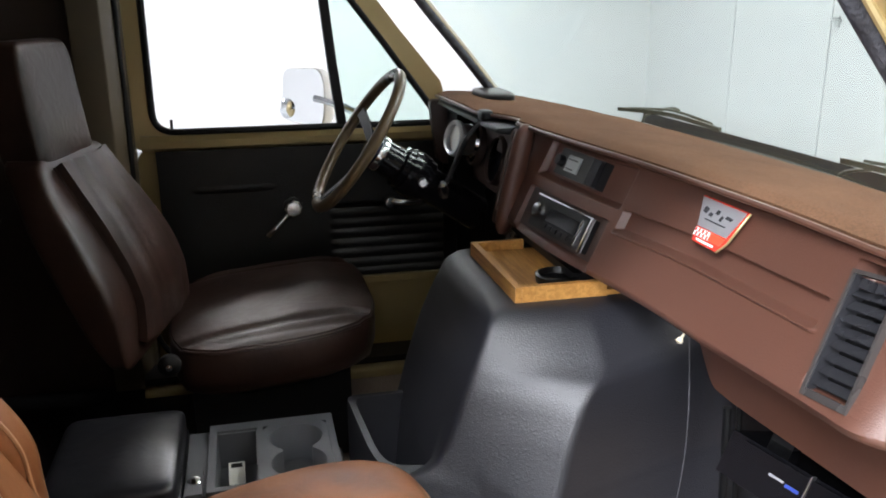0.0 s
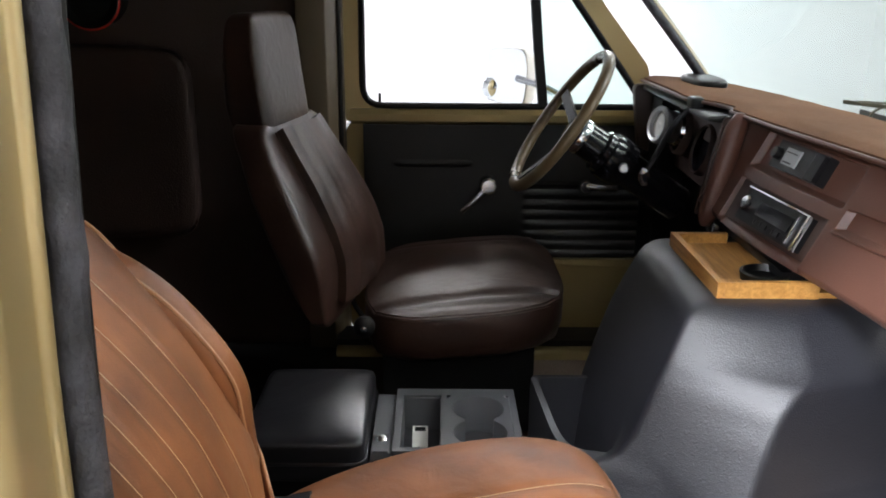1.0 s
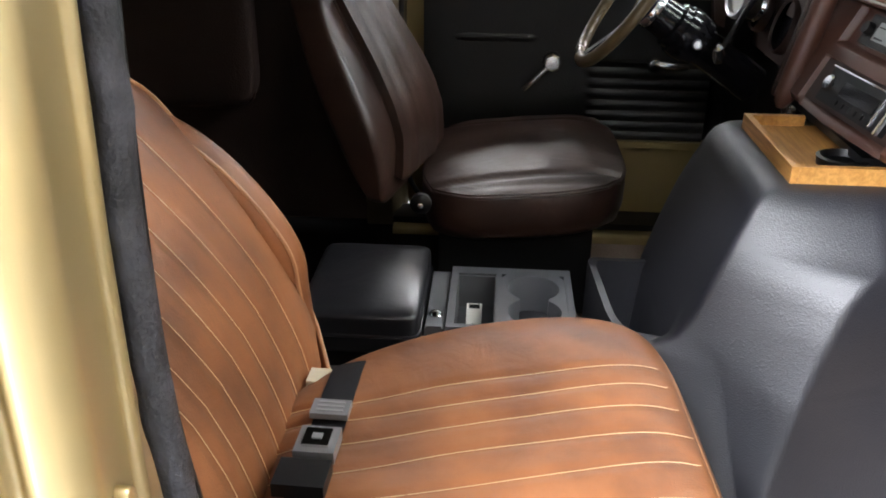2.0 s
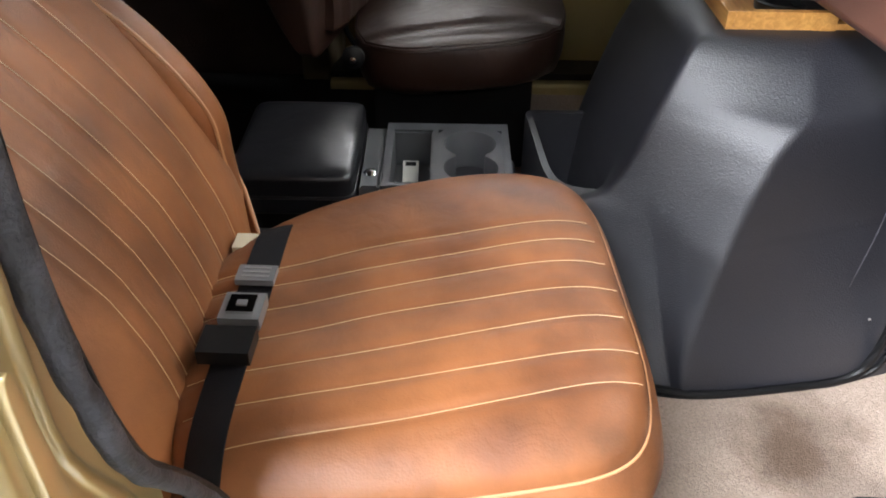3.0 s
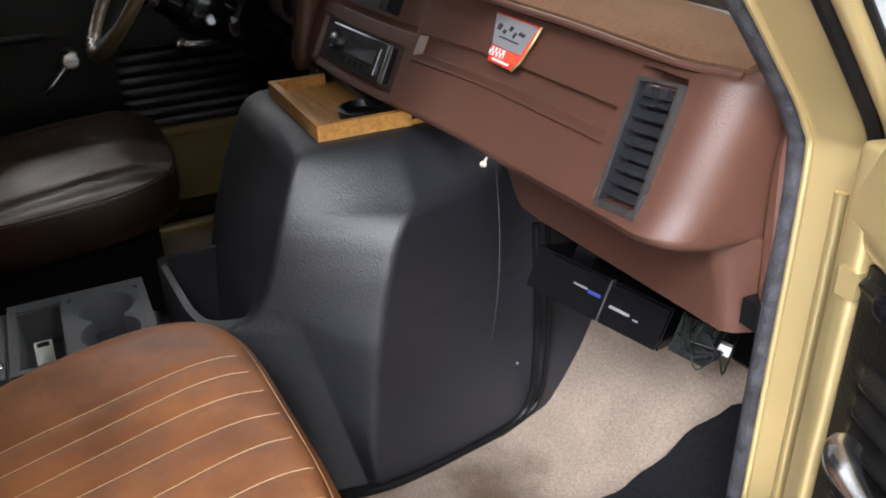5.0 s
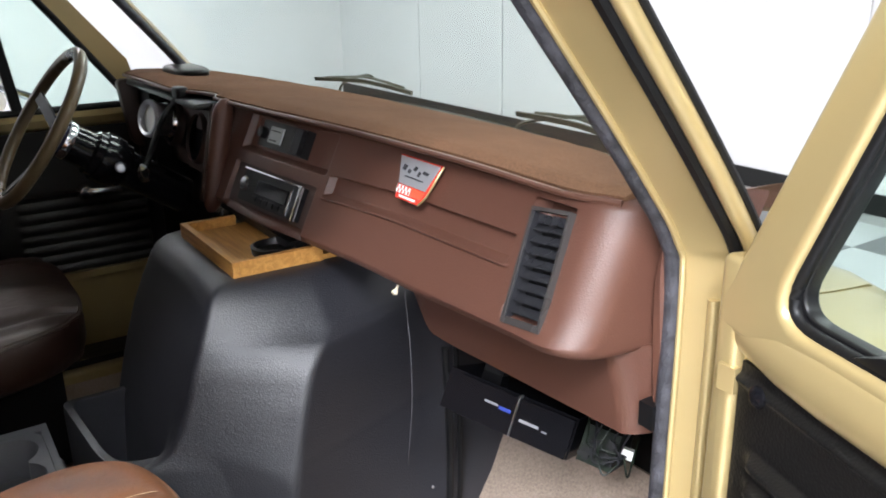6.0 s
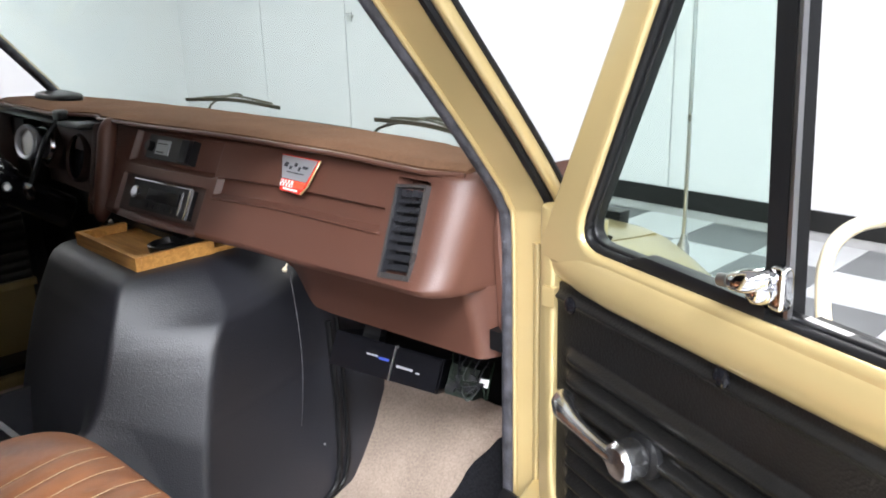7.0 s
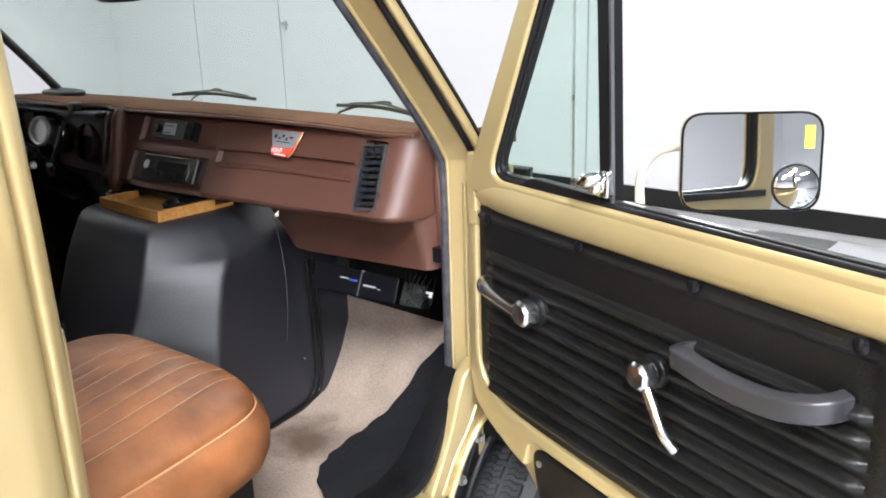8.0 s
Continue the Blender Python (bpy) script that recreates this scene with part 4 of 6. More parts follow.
# open bin moulded to the rear of the cover
BIN_Z = 0.815
bin_out = rounded([(-0.150, -0.391), (0.07, -0.376), (0.132, -0.350), (0.137, -0.255), (-0.150, -0.255)], [0.02, 0.05, 0.03, 0.0, 0.0], 6)
bin_in = rounded([(-0.138, -0.378), (0.066, -0.364), (0.102, -0.342), (0.110, -0.255), (-0.138, -0.255)], [0.02, 0.05, 0.05, 0.0, 0.0], 6)
rings = [[(x, y - 0.0, 0.60) for x, y in bin_out], [(x, y, BIN_Z - 0.012) for x, y in bin_out], [(x * 0.995, y * 0.997, BIN_Z) for x, y in bin_out], [(x, y, BIN_Z) for x, y in bin_in], [(x, y, BIN_Z - 0.012) for x, y in bin_in], [(x * 0.97, y * 0.985, 0.66) for x, y in bin_in]]
part("storage_bin", loft(rings), COVER, engine_cover, "open storage bin behind the cover", 50)
part("speaker_wire", tube(smooth_path([(0.208, 0.055, 1.03), (0.224, 0.05, 0.985), (0.239, 0.045, 0.93), (0.247, 0.04, 0.86), (0.246, 0.034, 0.79), (0.243, 0.031, 0.75)], 6), 0.0011, 6), GASKET, engine_cover, "thin loose grey wire")
part("screw_head", lathe([(0.0022, 0), (0.0022, 0.0015), (0.0008, 0.002)], (0.252, 0.07, 0.70), (1, -0.3, 0.2), 8), STEEL, engine_cover)

# ---- wooden tray ----
tray = thing("wooden_tray", (-0.03, -0.08, 1.053), "shallow honey-coloured wooden tray on the engine cover", "tray")
TX0, TX1, TY0, TY1, TZ = -0.155, 0.095, -0.163, 0.03, 1.053
part("base", box(TX0 + 0.004, TX1 - 0.004, TY0 + 0.004, TY1, TZ, TZ + 0.008, 0.001), WOOD, tray)
part("side_wall", box(TX0, TX1, TY0, TY0 + 0.010, TZ, TZ + 0.024, 0.0015), WOOD, tray)
part("side_wall", box(TX0, TX0 + 0.010, TY0 + 0.0105, -0.07, TZ, TZ + 0.024, 0.0015), WOOD, tray)
part("side_wall", box(TX1 - 0.010, TX1, TY0 + 0.0105, -0.02, TZ, TZ + 0.024, 0.0015), WOOD, tray)
part("cup_ring", lathe([(0.034, 0.0), (0.036, 0.012), (0.031, 0.014), (0.028, 0.004), (0.001, 0.003)], (0.035, -0.075, TZ + 0.008), (0, 0, 1), 26), DEEP_BLACK, tray, "black round cup rest")

# ---- centre console ----
console = thing("centre_console", (-0.03, -0.65, FLOOR), "grey plastic console with cup holders and padded armrest", "console")
CZ = 0.785
part("base", prism(rounded([(-0.16, -0.87), (0.075, -0.87), (0.07, -0.66), (0.075, -0.40), (-0.165, -0.40), (-0.16, -0.66)], 0.012, 3), "xy", 0.60, CZ - 0.075, 0.006), CONSOLE, console)
# top plate with two wells: built as strips round the openings
def plate(x0, x1, y0, y1):
    return box(x0, x1, y0, y1, CZ - 0.022, CZ, 0.0025)


top = merged(plate(-0.152, 0.055, -0.428, -0.417), plate(-0.152, -0.128, -0.622, -0.428), plate(0.045, 0.056, -0.622, -0.428), plate(-0.128, 0.045, -0.622, -0.61), plate(-0.128, 0.045, -0.545, -0.535))
part("top_plate", top, CONSOLE, console)
part("cubby_well", merged(box(-0.128, 0.045, -0.612, -0.543, CZ - 0.07, CZ - 0.066), box(-0.13, -0.124, -0.612, -0.543, CZ - 0.07, CZ - 0.004), box(0.041, 0.047, -0.612, -0.543, CZ - 0.07, CZ - 0.004), box(-0.128, 0.045, -0.614, -0.609, CZ - 0.07, CZ - 0.004), box(-0.128, 0.045, -0.547, -0.541, CZ - 0.07, CZ - 0.004)), CONSOLE, console, "open coin cubby")


def cup_outline(n=40):
    pts = []
    for k in range(n):
        a = 2 * math.pi * k / n
        d = Vector((math.cos(a), math.sin(a)))
        best = 0.0
        for cx in (-0.082, -0.002):
            # ray from the middle to each circle
            o = Vector((-0.042, -0.482)) - Vector((cx, -0.482))
            b, c = o.dot(d), o.dot(o) - 0.0435 ** 2
            disc = b * b - c
            if disc > 0:
                best = max(best, -b + math.sqrt(disc))
        best = max(best, 0.024)
        pts.append((-0.042 + d.x * best, -0.482 + d.y * best))
    return pts


hole = cup_outline()
outer = []
for x, y in hole:
    dx, dy = x + 0.042, y + 0.482
    s = min((0.0865 / abs(dx)) if abs(dx) > 1e-6 else 99, (0.0535 / abs(dy)) if abs(dy) > 1e-6 else 99)
    outer.append((-0.042 + dx * s, -0.482 + dy * s))
cup = loft([[(x, y, CZ) for x, y in outer], [(x, y, CZ) for x, y in hole], [(-0.042 + (x + 0.042) * 0.985, -0.482 + (y + 0.482) * 0.985, CZ - 0.004) for x, y in hole], [(-0.042 + (x + 0.042) * 0.93, -0.482 + (y + 0.482) * 0.93, CZ - 0.065) for x, y in hole]], True, False, True)
part("cup_holder", cup, CONSOLE, console, "twin round cup holder")
part("hinge_strip", box(-0.145, 0.05, -0.655, -0.624, CZ - 0.06, CZ - 0.008, 0.004), CONSOLE, console)
part("strip_plate", box(-0.02, 0.05, -0.652, -0.628, CZ - 0.008, CZ - 0.004, 0.001), CONSOLE, console)
part("chrome_screw", lathe([(0.011, 0.0), (0.011, 0.003), (0.007, 0.007), (0.001, 0.008)], (0.012, -0.64, CZ - 0.006), (0, 0, 1), 16), CHROME, console)


def soft_block(cx, cy, z0, hx, hy, h, nx=18, ny=18, puff=0.012, k=5.0, mat4=None):
    """A stuffed block with rounded edges, puffed top and sides."""
    bm = bmesh.new()
    bmesh.ops.create_cube(bm, size=2.0)
    bmesh.ops.subdivide_edges(bm, edges=bm.edges, cuts=nx, use_grid_fill=True)
    for v in bm.verts:
        p = v.co.copy()
        n = (abs(p.x) ** k + abs(p.y) ** k + abs(p.z) ** k) ** (1 / k)
        q = p / n
        m = max(abs(p.x), abs(p.y), abs(p.z))
        v.co = Vector((cx + q.x * hx * m, cy + q.y * hy * m, z0 + h / 2 + q.z * h / 2 * m))
        if q.z > 0:
            v.co.z += puff * max(0, 1 - q.x ** 2) * max(0, 1 - q.y ** 2)
    return bm


arm = part("armrest", soft_block(-0.05, -0.755, CZ - 0.045, 0.13, 0.095, 0.074, 14, 14, 0.007, 12.0), ARM_VINYL, console, "black padded vinyl armrest lid", 80)
part("armrest_piping", tube([(x, y, CZ - 0.01) for x, y in rounded([(-0.178, -0.848), (0.078, -0.848), (0.078, -0.662), (-0.178, -0.662)], 0.02, 5)], 0.004, 6, True), ARM_VINYL, arm)
part("armrest_box", box(-0.165, 0.065, -0.84, -0.665, CZ - 0.13, CZ - 0.046, 0.01), BLACK_VINYL, console, "black armrest box")
part("armrest_foot", box(-0.15, 0.12, -0.85, -0.655, CZ - 0.15, CZ - 0.13, 0.006), BLACK_VINYL, console)
# bits lying in the cubby
card = thing("paper_tag", (-0.03, -0.577, CZ - 0.066), "small cream paper tag lying in the cubby", "tag")
part("sheet", moved(box(-0.022, 0.018, -0.013, 0.013, 0, 0.0015), Matrix.Translation((-0.052, -0.580, CZ - 0.040)) @ Matrix.Rotation(radians(30), 4, "Y")), WHITE_PLASTIC, card)
part("print", moved(box(-0.02, -0.012, -0.009, 0.009, 0.0016, 0.002), Matrix.Translation((-0.052, -0.580, CZ - 0.040)) @ Matrix.Rotation(radians(30), 4, "Y")), DEEP_BLACK, card)
keys = thing("metal_keys", (0.0, -0.575, CZ - 0.066), "small bunch of metal keys in the cubby", "keys")
for k in range(5):
    kb = merged(lathe([(0.009, 0), (0.009, 0.0018), (0.001, 0.0018)], (0, 0, 0), (0, 0, 1), 12), box(0.007, 0.03, -0.0028, 0.0028, 0, 0.0018))
    kb.transform(Matrix.Translation((0.003 + 0.006 * k, -0.575 + 0.006 * math.sin(k * 2), CZ - 0.045 + 0.004 * k)) @ Matrix.Rotation(k * 1.1, 4, "Z") @ Matrix.Rotation(0.5 + 0.2 * k, 4, "X"))
    part("key", kb, CHROME, keys)
part("key_ring", tube([(0.012 + 0.012 * math.cos(a), -0.575 + 0.012 * math.sin(a), CZ - 0.03 + 0.006 * math.sin(a)) for a in [k * math.pi / 8 for k in range(16)]], 0.0012, 6, True), CHROME, keys)

# ---- passenger seat ----
def seat_frame(cx, cy, turn):
    return Matrix.Translation((cx, cy, 0)) @ Matrix.Rotation(radians(turn), 4, "Z")


def corner(a):
    """The corners by the door are squarer than those by the console."""
    return 4.6 if a < 0 else 6.0


def squircle(u, v, n=0):
    """Maps a square to a soft-cornered square."""
    r = max(abs(u), abs(v))
    if r < 1e-6:
        return 0.0, 0.0
    n = n or corner(u)
    k = (abs(u / r) ** n + abs(v / r) ** n) ** (1 / n)
    return u / k, v / k


pseat = thing("passenger_seat", (0.47, -0.55, FLOOR), "tan leather bucket seat with cream stitched channels", "seat")
PM = seat_frame(0.470, -0.560, 8.0)
HW, HD, CT = 0.234, 0.228, 0.885
BSTITCH = [-0.118, -0.054, -0.002, 0.040, 0.080, 0.117, 0.144]
# each seam of the cushion: where it lies from the rear to the front
SEAMS = [(-0.053, -0.079, -0.088, -0.097), (-0.026, -0.045, -0.053, -0.061), (0.011, -0.010, -0.017, -0.021), (0.054, 0.030, 0.027, 0.024), (0.097, 0.083, 0.077, 0.067), (0.138, 0.129, 0.124, 0.115), (0.180, 0.175, 0.166, 0.153)]


def seam_x(seam, py):
    """A smooth line through four stations along the cushion."""
    t = min(2.999, max(0.0, (py + 0.15) / 0.1167))
    i = int(t)
    f = t - i
    k = (seam[0],) + tuple(seam) + (seam[-1],)
    p0, p1, p2, p3 = k[i], k[i + 1], k[i + 2], k[i + 3]
    return 0.5 * (2 * p1 + (p2 - p0) * f + (2 * p0 - 5 * p1 + 4 * p2 - p3) * f * f + (3 * p1 - p0 - 3 * p2 + p3) * f ** 3)


def inner_taper(px, b):
    """The cushion narrows to the rear, most on the side of the console."""
    if px < 0:
        return 1.055 - 0.085 * (max(0.0, 0.6 - b) / 0.65) ** 2.2
    return 1 - 0.05 * max(0.0, -b) ** 2


def skew(px, b):
    """The front edge runs straight across the van."""
    return -0.095 * px * max(0.0, b)


def rim_z(a, b):
    """Height of the piping: it dips along the side by the door."""
    return CT + 0.010 * b - 0.016 * sstep(0.35, 0.95, a)


def crown(px, py):
    """The cushion's surface in the seat's own axes, without its seams."""
    b = py / HD
    for _ in range(3):
        b = (py - skew(px, b)) / HD
    a = px / (HW * inner_taper(px, b))
    e = corner(a)
    n = min(1.0, (abs(a) ** e + abs(b) ** e) ** (1 / e))
    ea, eb = (a / n, b / n) if n > 1e-6 else (0.0, 0.0)
    top = CT + 0.038 + 0.006 * b - 0.013 * math.exp(-((px - 0.02) ** 2 + (py + 0.05) ** 2) / 0.016) - 0.016 * sstep(0.72, 1.15, a) + 0.0015 * noise.noise(Vector((px * 13, py * 9, 1.7)))
    low = rim_z(ea, eb)
    return low + (top - low) * math.sqrt(max(0.0, 1 - n ** 5)), n


def cushion_top(px, py):
    z, n = crown(px, py)
    fade = 1 - sstep(0.90, 0.97, n)
    if fade > 0:
        for seam in SEAMS:
            z -= 0.0030 * fade * math.exp(-((px - seam_x(seam, py)) / 0.0055) ** 2)
    return z


def pad_point(u, v):
    u, v = math.sin(math.pi * (u - 0.5)), math.sin(math.pi * (v - 0.5))
    a, b = squircle(u, v)
    px = a * HW * inner_taper(a, b)
    return px, b * HD + skew(px, b)


def cushion_pt(u, v):
    px, py = pad_point(u, v)
    return (px, py, cushion_top(px, py))


RIM_UV = [(i / 24, 0) for i in range(24)] + [(1, i / 24) for i in range(24)] + [(1 - i / 24, 1) for i in range(24)] + [(0, 1 - i / 24) for i in range(24)]
edge = [pad_point(u, v) for u, v in RIM_UV]
edge_z = [crown(x, y)[0] for x, y in edge]
side = []
for grow, dz in ((0, 0.0), (0.010, -0.012), (0.016, -0.035), (0.014, -0.070), (0.004, -0.100), (-0.014, -0.118)):
    side.append([(x * (1 + grow / 0.22), y * (1 + grow / 0.22), z + dz) for (x, y), z in zip(edge, edge_z)])
cushion = part("cushion", moved(merged(grid(130, 80, cushion_pt), loft(side, True, False, True)), PM), TAN, pseat, "", 70)
part("piping", tube([PM @ Vector((x, y, z + 0.001)) for (x, y), z in zip(edge, edge_z)], 0.0019, 8, True), CREAM_PIPE, cushion, "pale tan piping")
for seam in SEAMS:
    pts = []
    for i in range(61):
        py = -HD * 0.93 + i / 60 * HD * 1.88
        px = seam_x(seam, py)
        z, n = crown(px, py)
        if n < 0.975:
            pts.append(PM @ Vector((px, py, cushion_top(px, py) + 0.0012)))
    part("stitching", tube(pts, 0.00036, 5), THREAD, cushion, "cream stitch line")
part("seat_base", moved(box(-0.20, 0.20, -0.19, 0.17, 0.60, CT - 0.13, 0.02), PM), DEEP_BLACK, pseat, "black seat base")

# backrest: reclined, channelled, narrowing to the top
LEAN = radians(29)
BM_ = Matrix.Translation((0.458, -0.790, CT - 0.01)) @ Matrix.Rotation(radians(1.5), 4, "Z") @ Matrix.Rotation(LEAN, 4, "X")
BH, BW, SINK = 0.505, 0.268, 0.09


def back_outline(v, outer=False):
    """Half width of the backrest at height v (0..1); it is wider at the foot on the door's side."""
    sunk = max(0.0, SINK - v * BH) / SINK
    v = max(0.0, v * BH - SINK) / (BH - SINK)
    return BW * (1.0 - 0.24 * v ** 2.2) * math.sqrt(max(0.0, 1 - max(0, (v - 0.80) / 0.20) ** 2.4 * 0.62)) * (0.90 + 0.10 * sstep(0, 0.12, v) - 0.35 * sunk if not outer else 1.05 - 0.05 * sstep(0, 0.5, v))


def back_seam(s, z):
    """Where a seam lies at a height above the cushion."""
    return s + 0.16 * max(0.0, z - 0.12) + 0.12 * max(0.0, 0.06 - z)


def back_face(u, v):
    a, z = u * 2 - 1, v * BH - SINK
    w = back_outline(v, a > 0)
    px = a * w
    h = max(0.0, z) / (BH - SINK)
    y = 0.045 * (1 - abs(a) ** 3.2) * (0.55 + 0.45 * math.sin(math.pi * min(1, h * 1.1))) + 0.012 - 0.5 * max(0.0, 0.03 - z) ** 1.5
    for s in BSTITCH:
        y -= 0.003 * math.exp(-((px - back_seam(s, z)) / 0.0065) ** 2) * (1 - sstep(0.86, 0.93, h))
    return (px, y, z)


def back_rear(u, v):
    a = u * 2 - 1
    return (a * back_outline(v, a > 0), -0.055 - 0.02 * (1 - abs(a) ** 2.5) * math.sin(math.pi * v), v * BH - SINK)


front_bm = grid(120, 40, back_face)
rear_bm = grid(120, 40, back_rear)
left_side = grid(8, 40, lambda u, v: (-(back_outline(v) + 0.012 * math.sin(math.pi * u)), 0.012 - 0.067 * u, v * BH - SINK))
right_side = grid(8, 40, lambda u, v: ((back_outline(v, True) + 0.012 * math.sin(math.pi * u)), 0.012 - 0.067 * u, v * BH - SINK))
top_side = grid(120, 8, lambda u, v: ((u * 2 - 1) * back_outline(1.0), 0.012 - 0.067 * v, BH - SINK + 0.014 * math.sin(math.pi * v)))
back_bm = merged(front_bm, rear_bm, left_side, right_side, top_side)
bmesh.ops.remove_doubles(back_bm, verts=back_bm.verts, dist=0.0006)
backrest = part("backrest", moved(back_bm, BM_), TAN, pseat, "", 75)
edge_path = [Vector((-back_outline(k / 30), 0.013, k / 30 * BH - SINK)) for k in range(31)] + [Vector((back_outline(1 - k / 30, True), 0.013, (1 - k / 30) * BH - SINK)) for k in range(31)]
part("piping", tube([BM_ @ p for p in edge_path], 0.003, 8), CREAM_PIPE, backrest, "pale tan piping")
bolster_path = smooth_path([(0.232, -0.803, 0.85), (0.226, -0.816, 0.93), (0.224, -0.824, 0.98), (0.226, -0.850, 1.03), (0.230, -0.894, 1.088), (0.238, -0.940, 1.132), (0.256, -0.990, 1.166), (0.285, -1.02, 1.185)], 6)
nb = len(bolster_path)
part("side_bolster", tube(bolster_path, 0.031, 16, False, [0.35 + 0.65 * math.sin(math.pi * min(1.0, (i + 2) / nb * 1.02)) ** 0.35 if i < nb - 1 else 0.3 for i in range(nb)]), TAN, backrest, "orange tan side bolster", 80)
part("bolster_welt", tube([p + Vector((0.020, 0.020, 0.010)) for p in bolster_path[3:-3]], 0.0028, 6), CREAM_PIPE, backrest)
for s in BSTITCH:
    pts = []
    for i in range(47):
        v = 0.14 + i / 46 * 0.79
        px = back_seam(s, v * BH - SINK)
        w = back_outline(v, px > 0)
        if abs(px) > w * 0.97:
            break
        pts.append(BM_ @ (Vector(back_face((px / w + 1) / 2, v)) + Vector((0, 0.0022, 0))))
    part("stitching", tube(pts, 0.00036, 5), THREAD, backrest, "cream stitch line")
part("recline_knob", soft_block(0.165, -0.905, 0.985, 0.016, 0.026, 0.075, 6, 6, 0.0, 2.6), SILVER, pseat, "grey plastic recliner cap", 80)

# ---- seat belt lying across the cushion ----
belt = thing("seat_belt", (0.47, -0.72, 0.92), "black lap belt with chrome buckle across the seat", "seat belt")


def belt_at(t):
    """Path of the webbing over the rear of the cushion, in the seat's own axes."""
    px = -0.150 + t * 0.415
    py = -0.158 - 0.17 * px
    return px, py


def belt_pt(u, v):
    px, py = belt_at(u)
    py += (v - 0.5) * 0.036
    drop = 0.10 * sstep(0.90, 1.0, u) + 0.05 * (1 - sstep(0.0, 0.05, u))
    z = crown(px, py)[0] + 0.004 - drop
    return PM @ Vector((px, py, z))


part("webbing", thick(grid(60, 4, belt_pt), 0.0018), WEBBING, belt, "black woven webbing")


def on_belt(t, lift=0.006):
    px, py = belt_at(t)
    z = crown(px, py)[0] + 0.004 + lift
    return PM @ Matrix.Translation((px, py, z)) @ Matrix.Rotation(radians(-9.6), 4, "Z")


buckle = part("buckle", moved(box(-0.020, 0.020, -0.020, 0.020, -0.004, 0.010, 0.004), on_belt(0.425)), BUCKLE, belt, "brushed metal buckle")
part("button", moved(box(-0.013, 0.013, -0.013, 0.013, 0.010, 0.0135, 0.002), on_belt(0.425)), CHROME, buckle, "square chrome release button")
part("maker_plate", moved(box(-0.004, 0.004, -0.005, 0.005, 0.0135, 0.0145), on_belt(0.425)), SILVER, buckle)
part("adjuster", moved(box(-0.013, 0.013, -0.020, 0.020, -0.003, 0.004, 0.002), on_belt(0.285)), BUCKLE, belt, "flat metal belt adjuster")
for k in range(3):
    part("adjuster_print", moved(box(-0.009 + k * 0.007, -0.006 + k * 0.007, -0.014, 0.014, 0.004, 0.0048), on_belt(0.285)), SILVER, belt)
part("sleeve", moved(box(-0.019, 0.019, -0.028, 0.021, -0.005, 0.010, 0.006), on_belt(0.54)), DEEP_BLACK, belt, "black plastic buckle sleeve")
anchor = part("belt_anchor", moved(box(-0.016, 0.012, -0.012, 0.012, 0.0, 0.018, 0.005), PM @ Matrix.Translation((-0.118, -0.172, CT + 0.002)) @ Matrix.Rotation(radians(-9.6), 4, "Z")), CREAM_PAINT, belt, "cream plastic anchor sleeve")

# ---- driver's seat ----
dseat = thing("driver_seat", (-0.48, -0.55, FLOOR), "dark brown leather high-back bucket seat", "seat")
DX = -0.478


def dcushion_pt(u, v):
    a, b = squircle(u * 2 - 1, v * 2 - 1, 3.6)
    px, py = DX + a * 0.240, -0.500 + b * 0.195
    z = 0.893 + 0.024 * (1 - abs(a) ** 2.4) * (1 - abs(b) ** 3) + 0.018 * b - 0.03 * max(0, b - 0.6) ** 1.5
    z += 0.003 * noise.noise(Vector((px * 9, py * 14, 3))) - 0.006 * math.exp(-((abs(a) - 0.74 + 0.05 * b) / 0.05) ** 2) - 0.003 * math.exp(-((abs(a) - 0.88) / 0.03) ** 2)
    return (px, py, z)


dedge_uv = [(i / 20, 0) for i in range(20)] + [(1, i / 20) for i in range(20)] + [(1 - i / 20, 1) for i in range(20)] + [(0, 1 - i / 20) for i in range(20)]
dedge = [Vector(dcushion_pt(u, v)) for u, v in dedge_uv]
dc = Vector((DX, -0.500, 0))
dside = []
for grow, dz in ((0.0, 0.0), (0.018, -0.010), (0.026, -0.030), (0.022, -0.060), (-0.01, -0.085), (-0.08, -0.098)):
    dside.append([(dc.x + (p.x - dc.x) * (1 + grow), dc.y + (p.y - dc.y) * (1 + grow), p.z + dz) for p in dedge])
dcush = part("cushion", merged(grid(60, 60, dcushion_pt), loft(dside, True, False, True)), DARK_LEATHER, dseat, "", 75)
part("welt", tube([Vector((dc.x + (p.x - dc.x) * 1.012, dc.y + (p.y - dc.y) * 1.012, p.z - 0.006)) for p in dedge], 0.0032, 6, True), DARK_LEATHER, dcush)
part("seat_base", box(DX - 0.17, DX + 0.15, -0.66, -0.36, 0.60, 0.81, 0.02), DEEP_BLACK, dseat, "black seat pedestal")
part("recliner", lathe([(0.02, 0), (0.02, 0.010), (0.014, 0.014), (0.001, 0.016)], (DX + 0.222, -0.688, 0.862), (1, 0, 0), 18), DEEP_BLACK, dseat, "black recliner hinge")
part("recliner_bolt", lathe([(0.006, 0), (0.006, 0.006), (0.001, 0.008)], (DX + 0.237, -0.688, 0.862), (1, 0, 0), 10), CHROME, dseat)


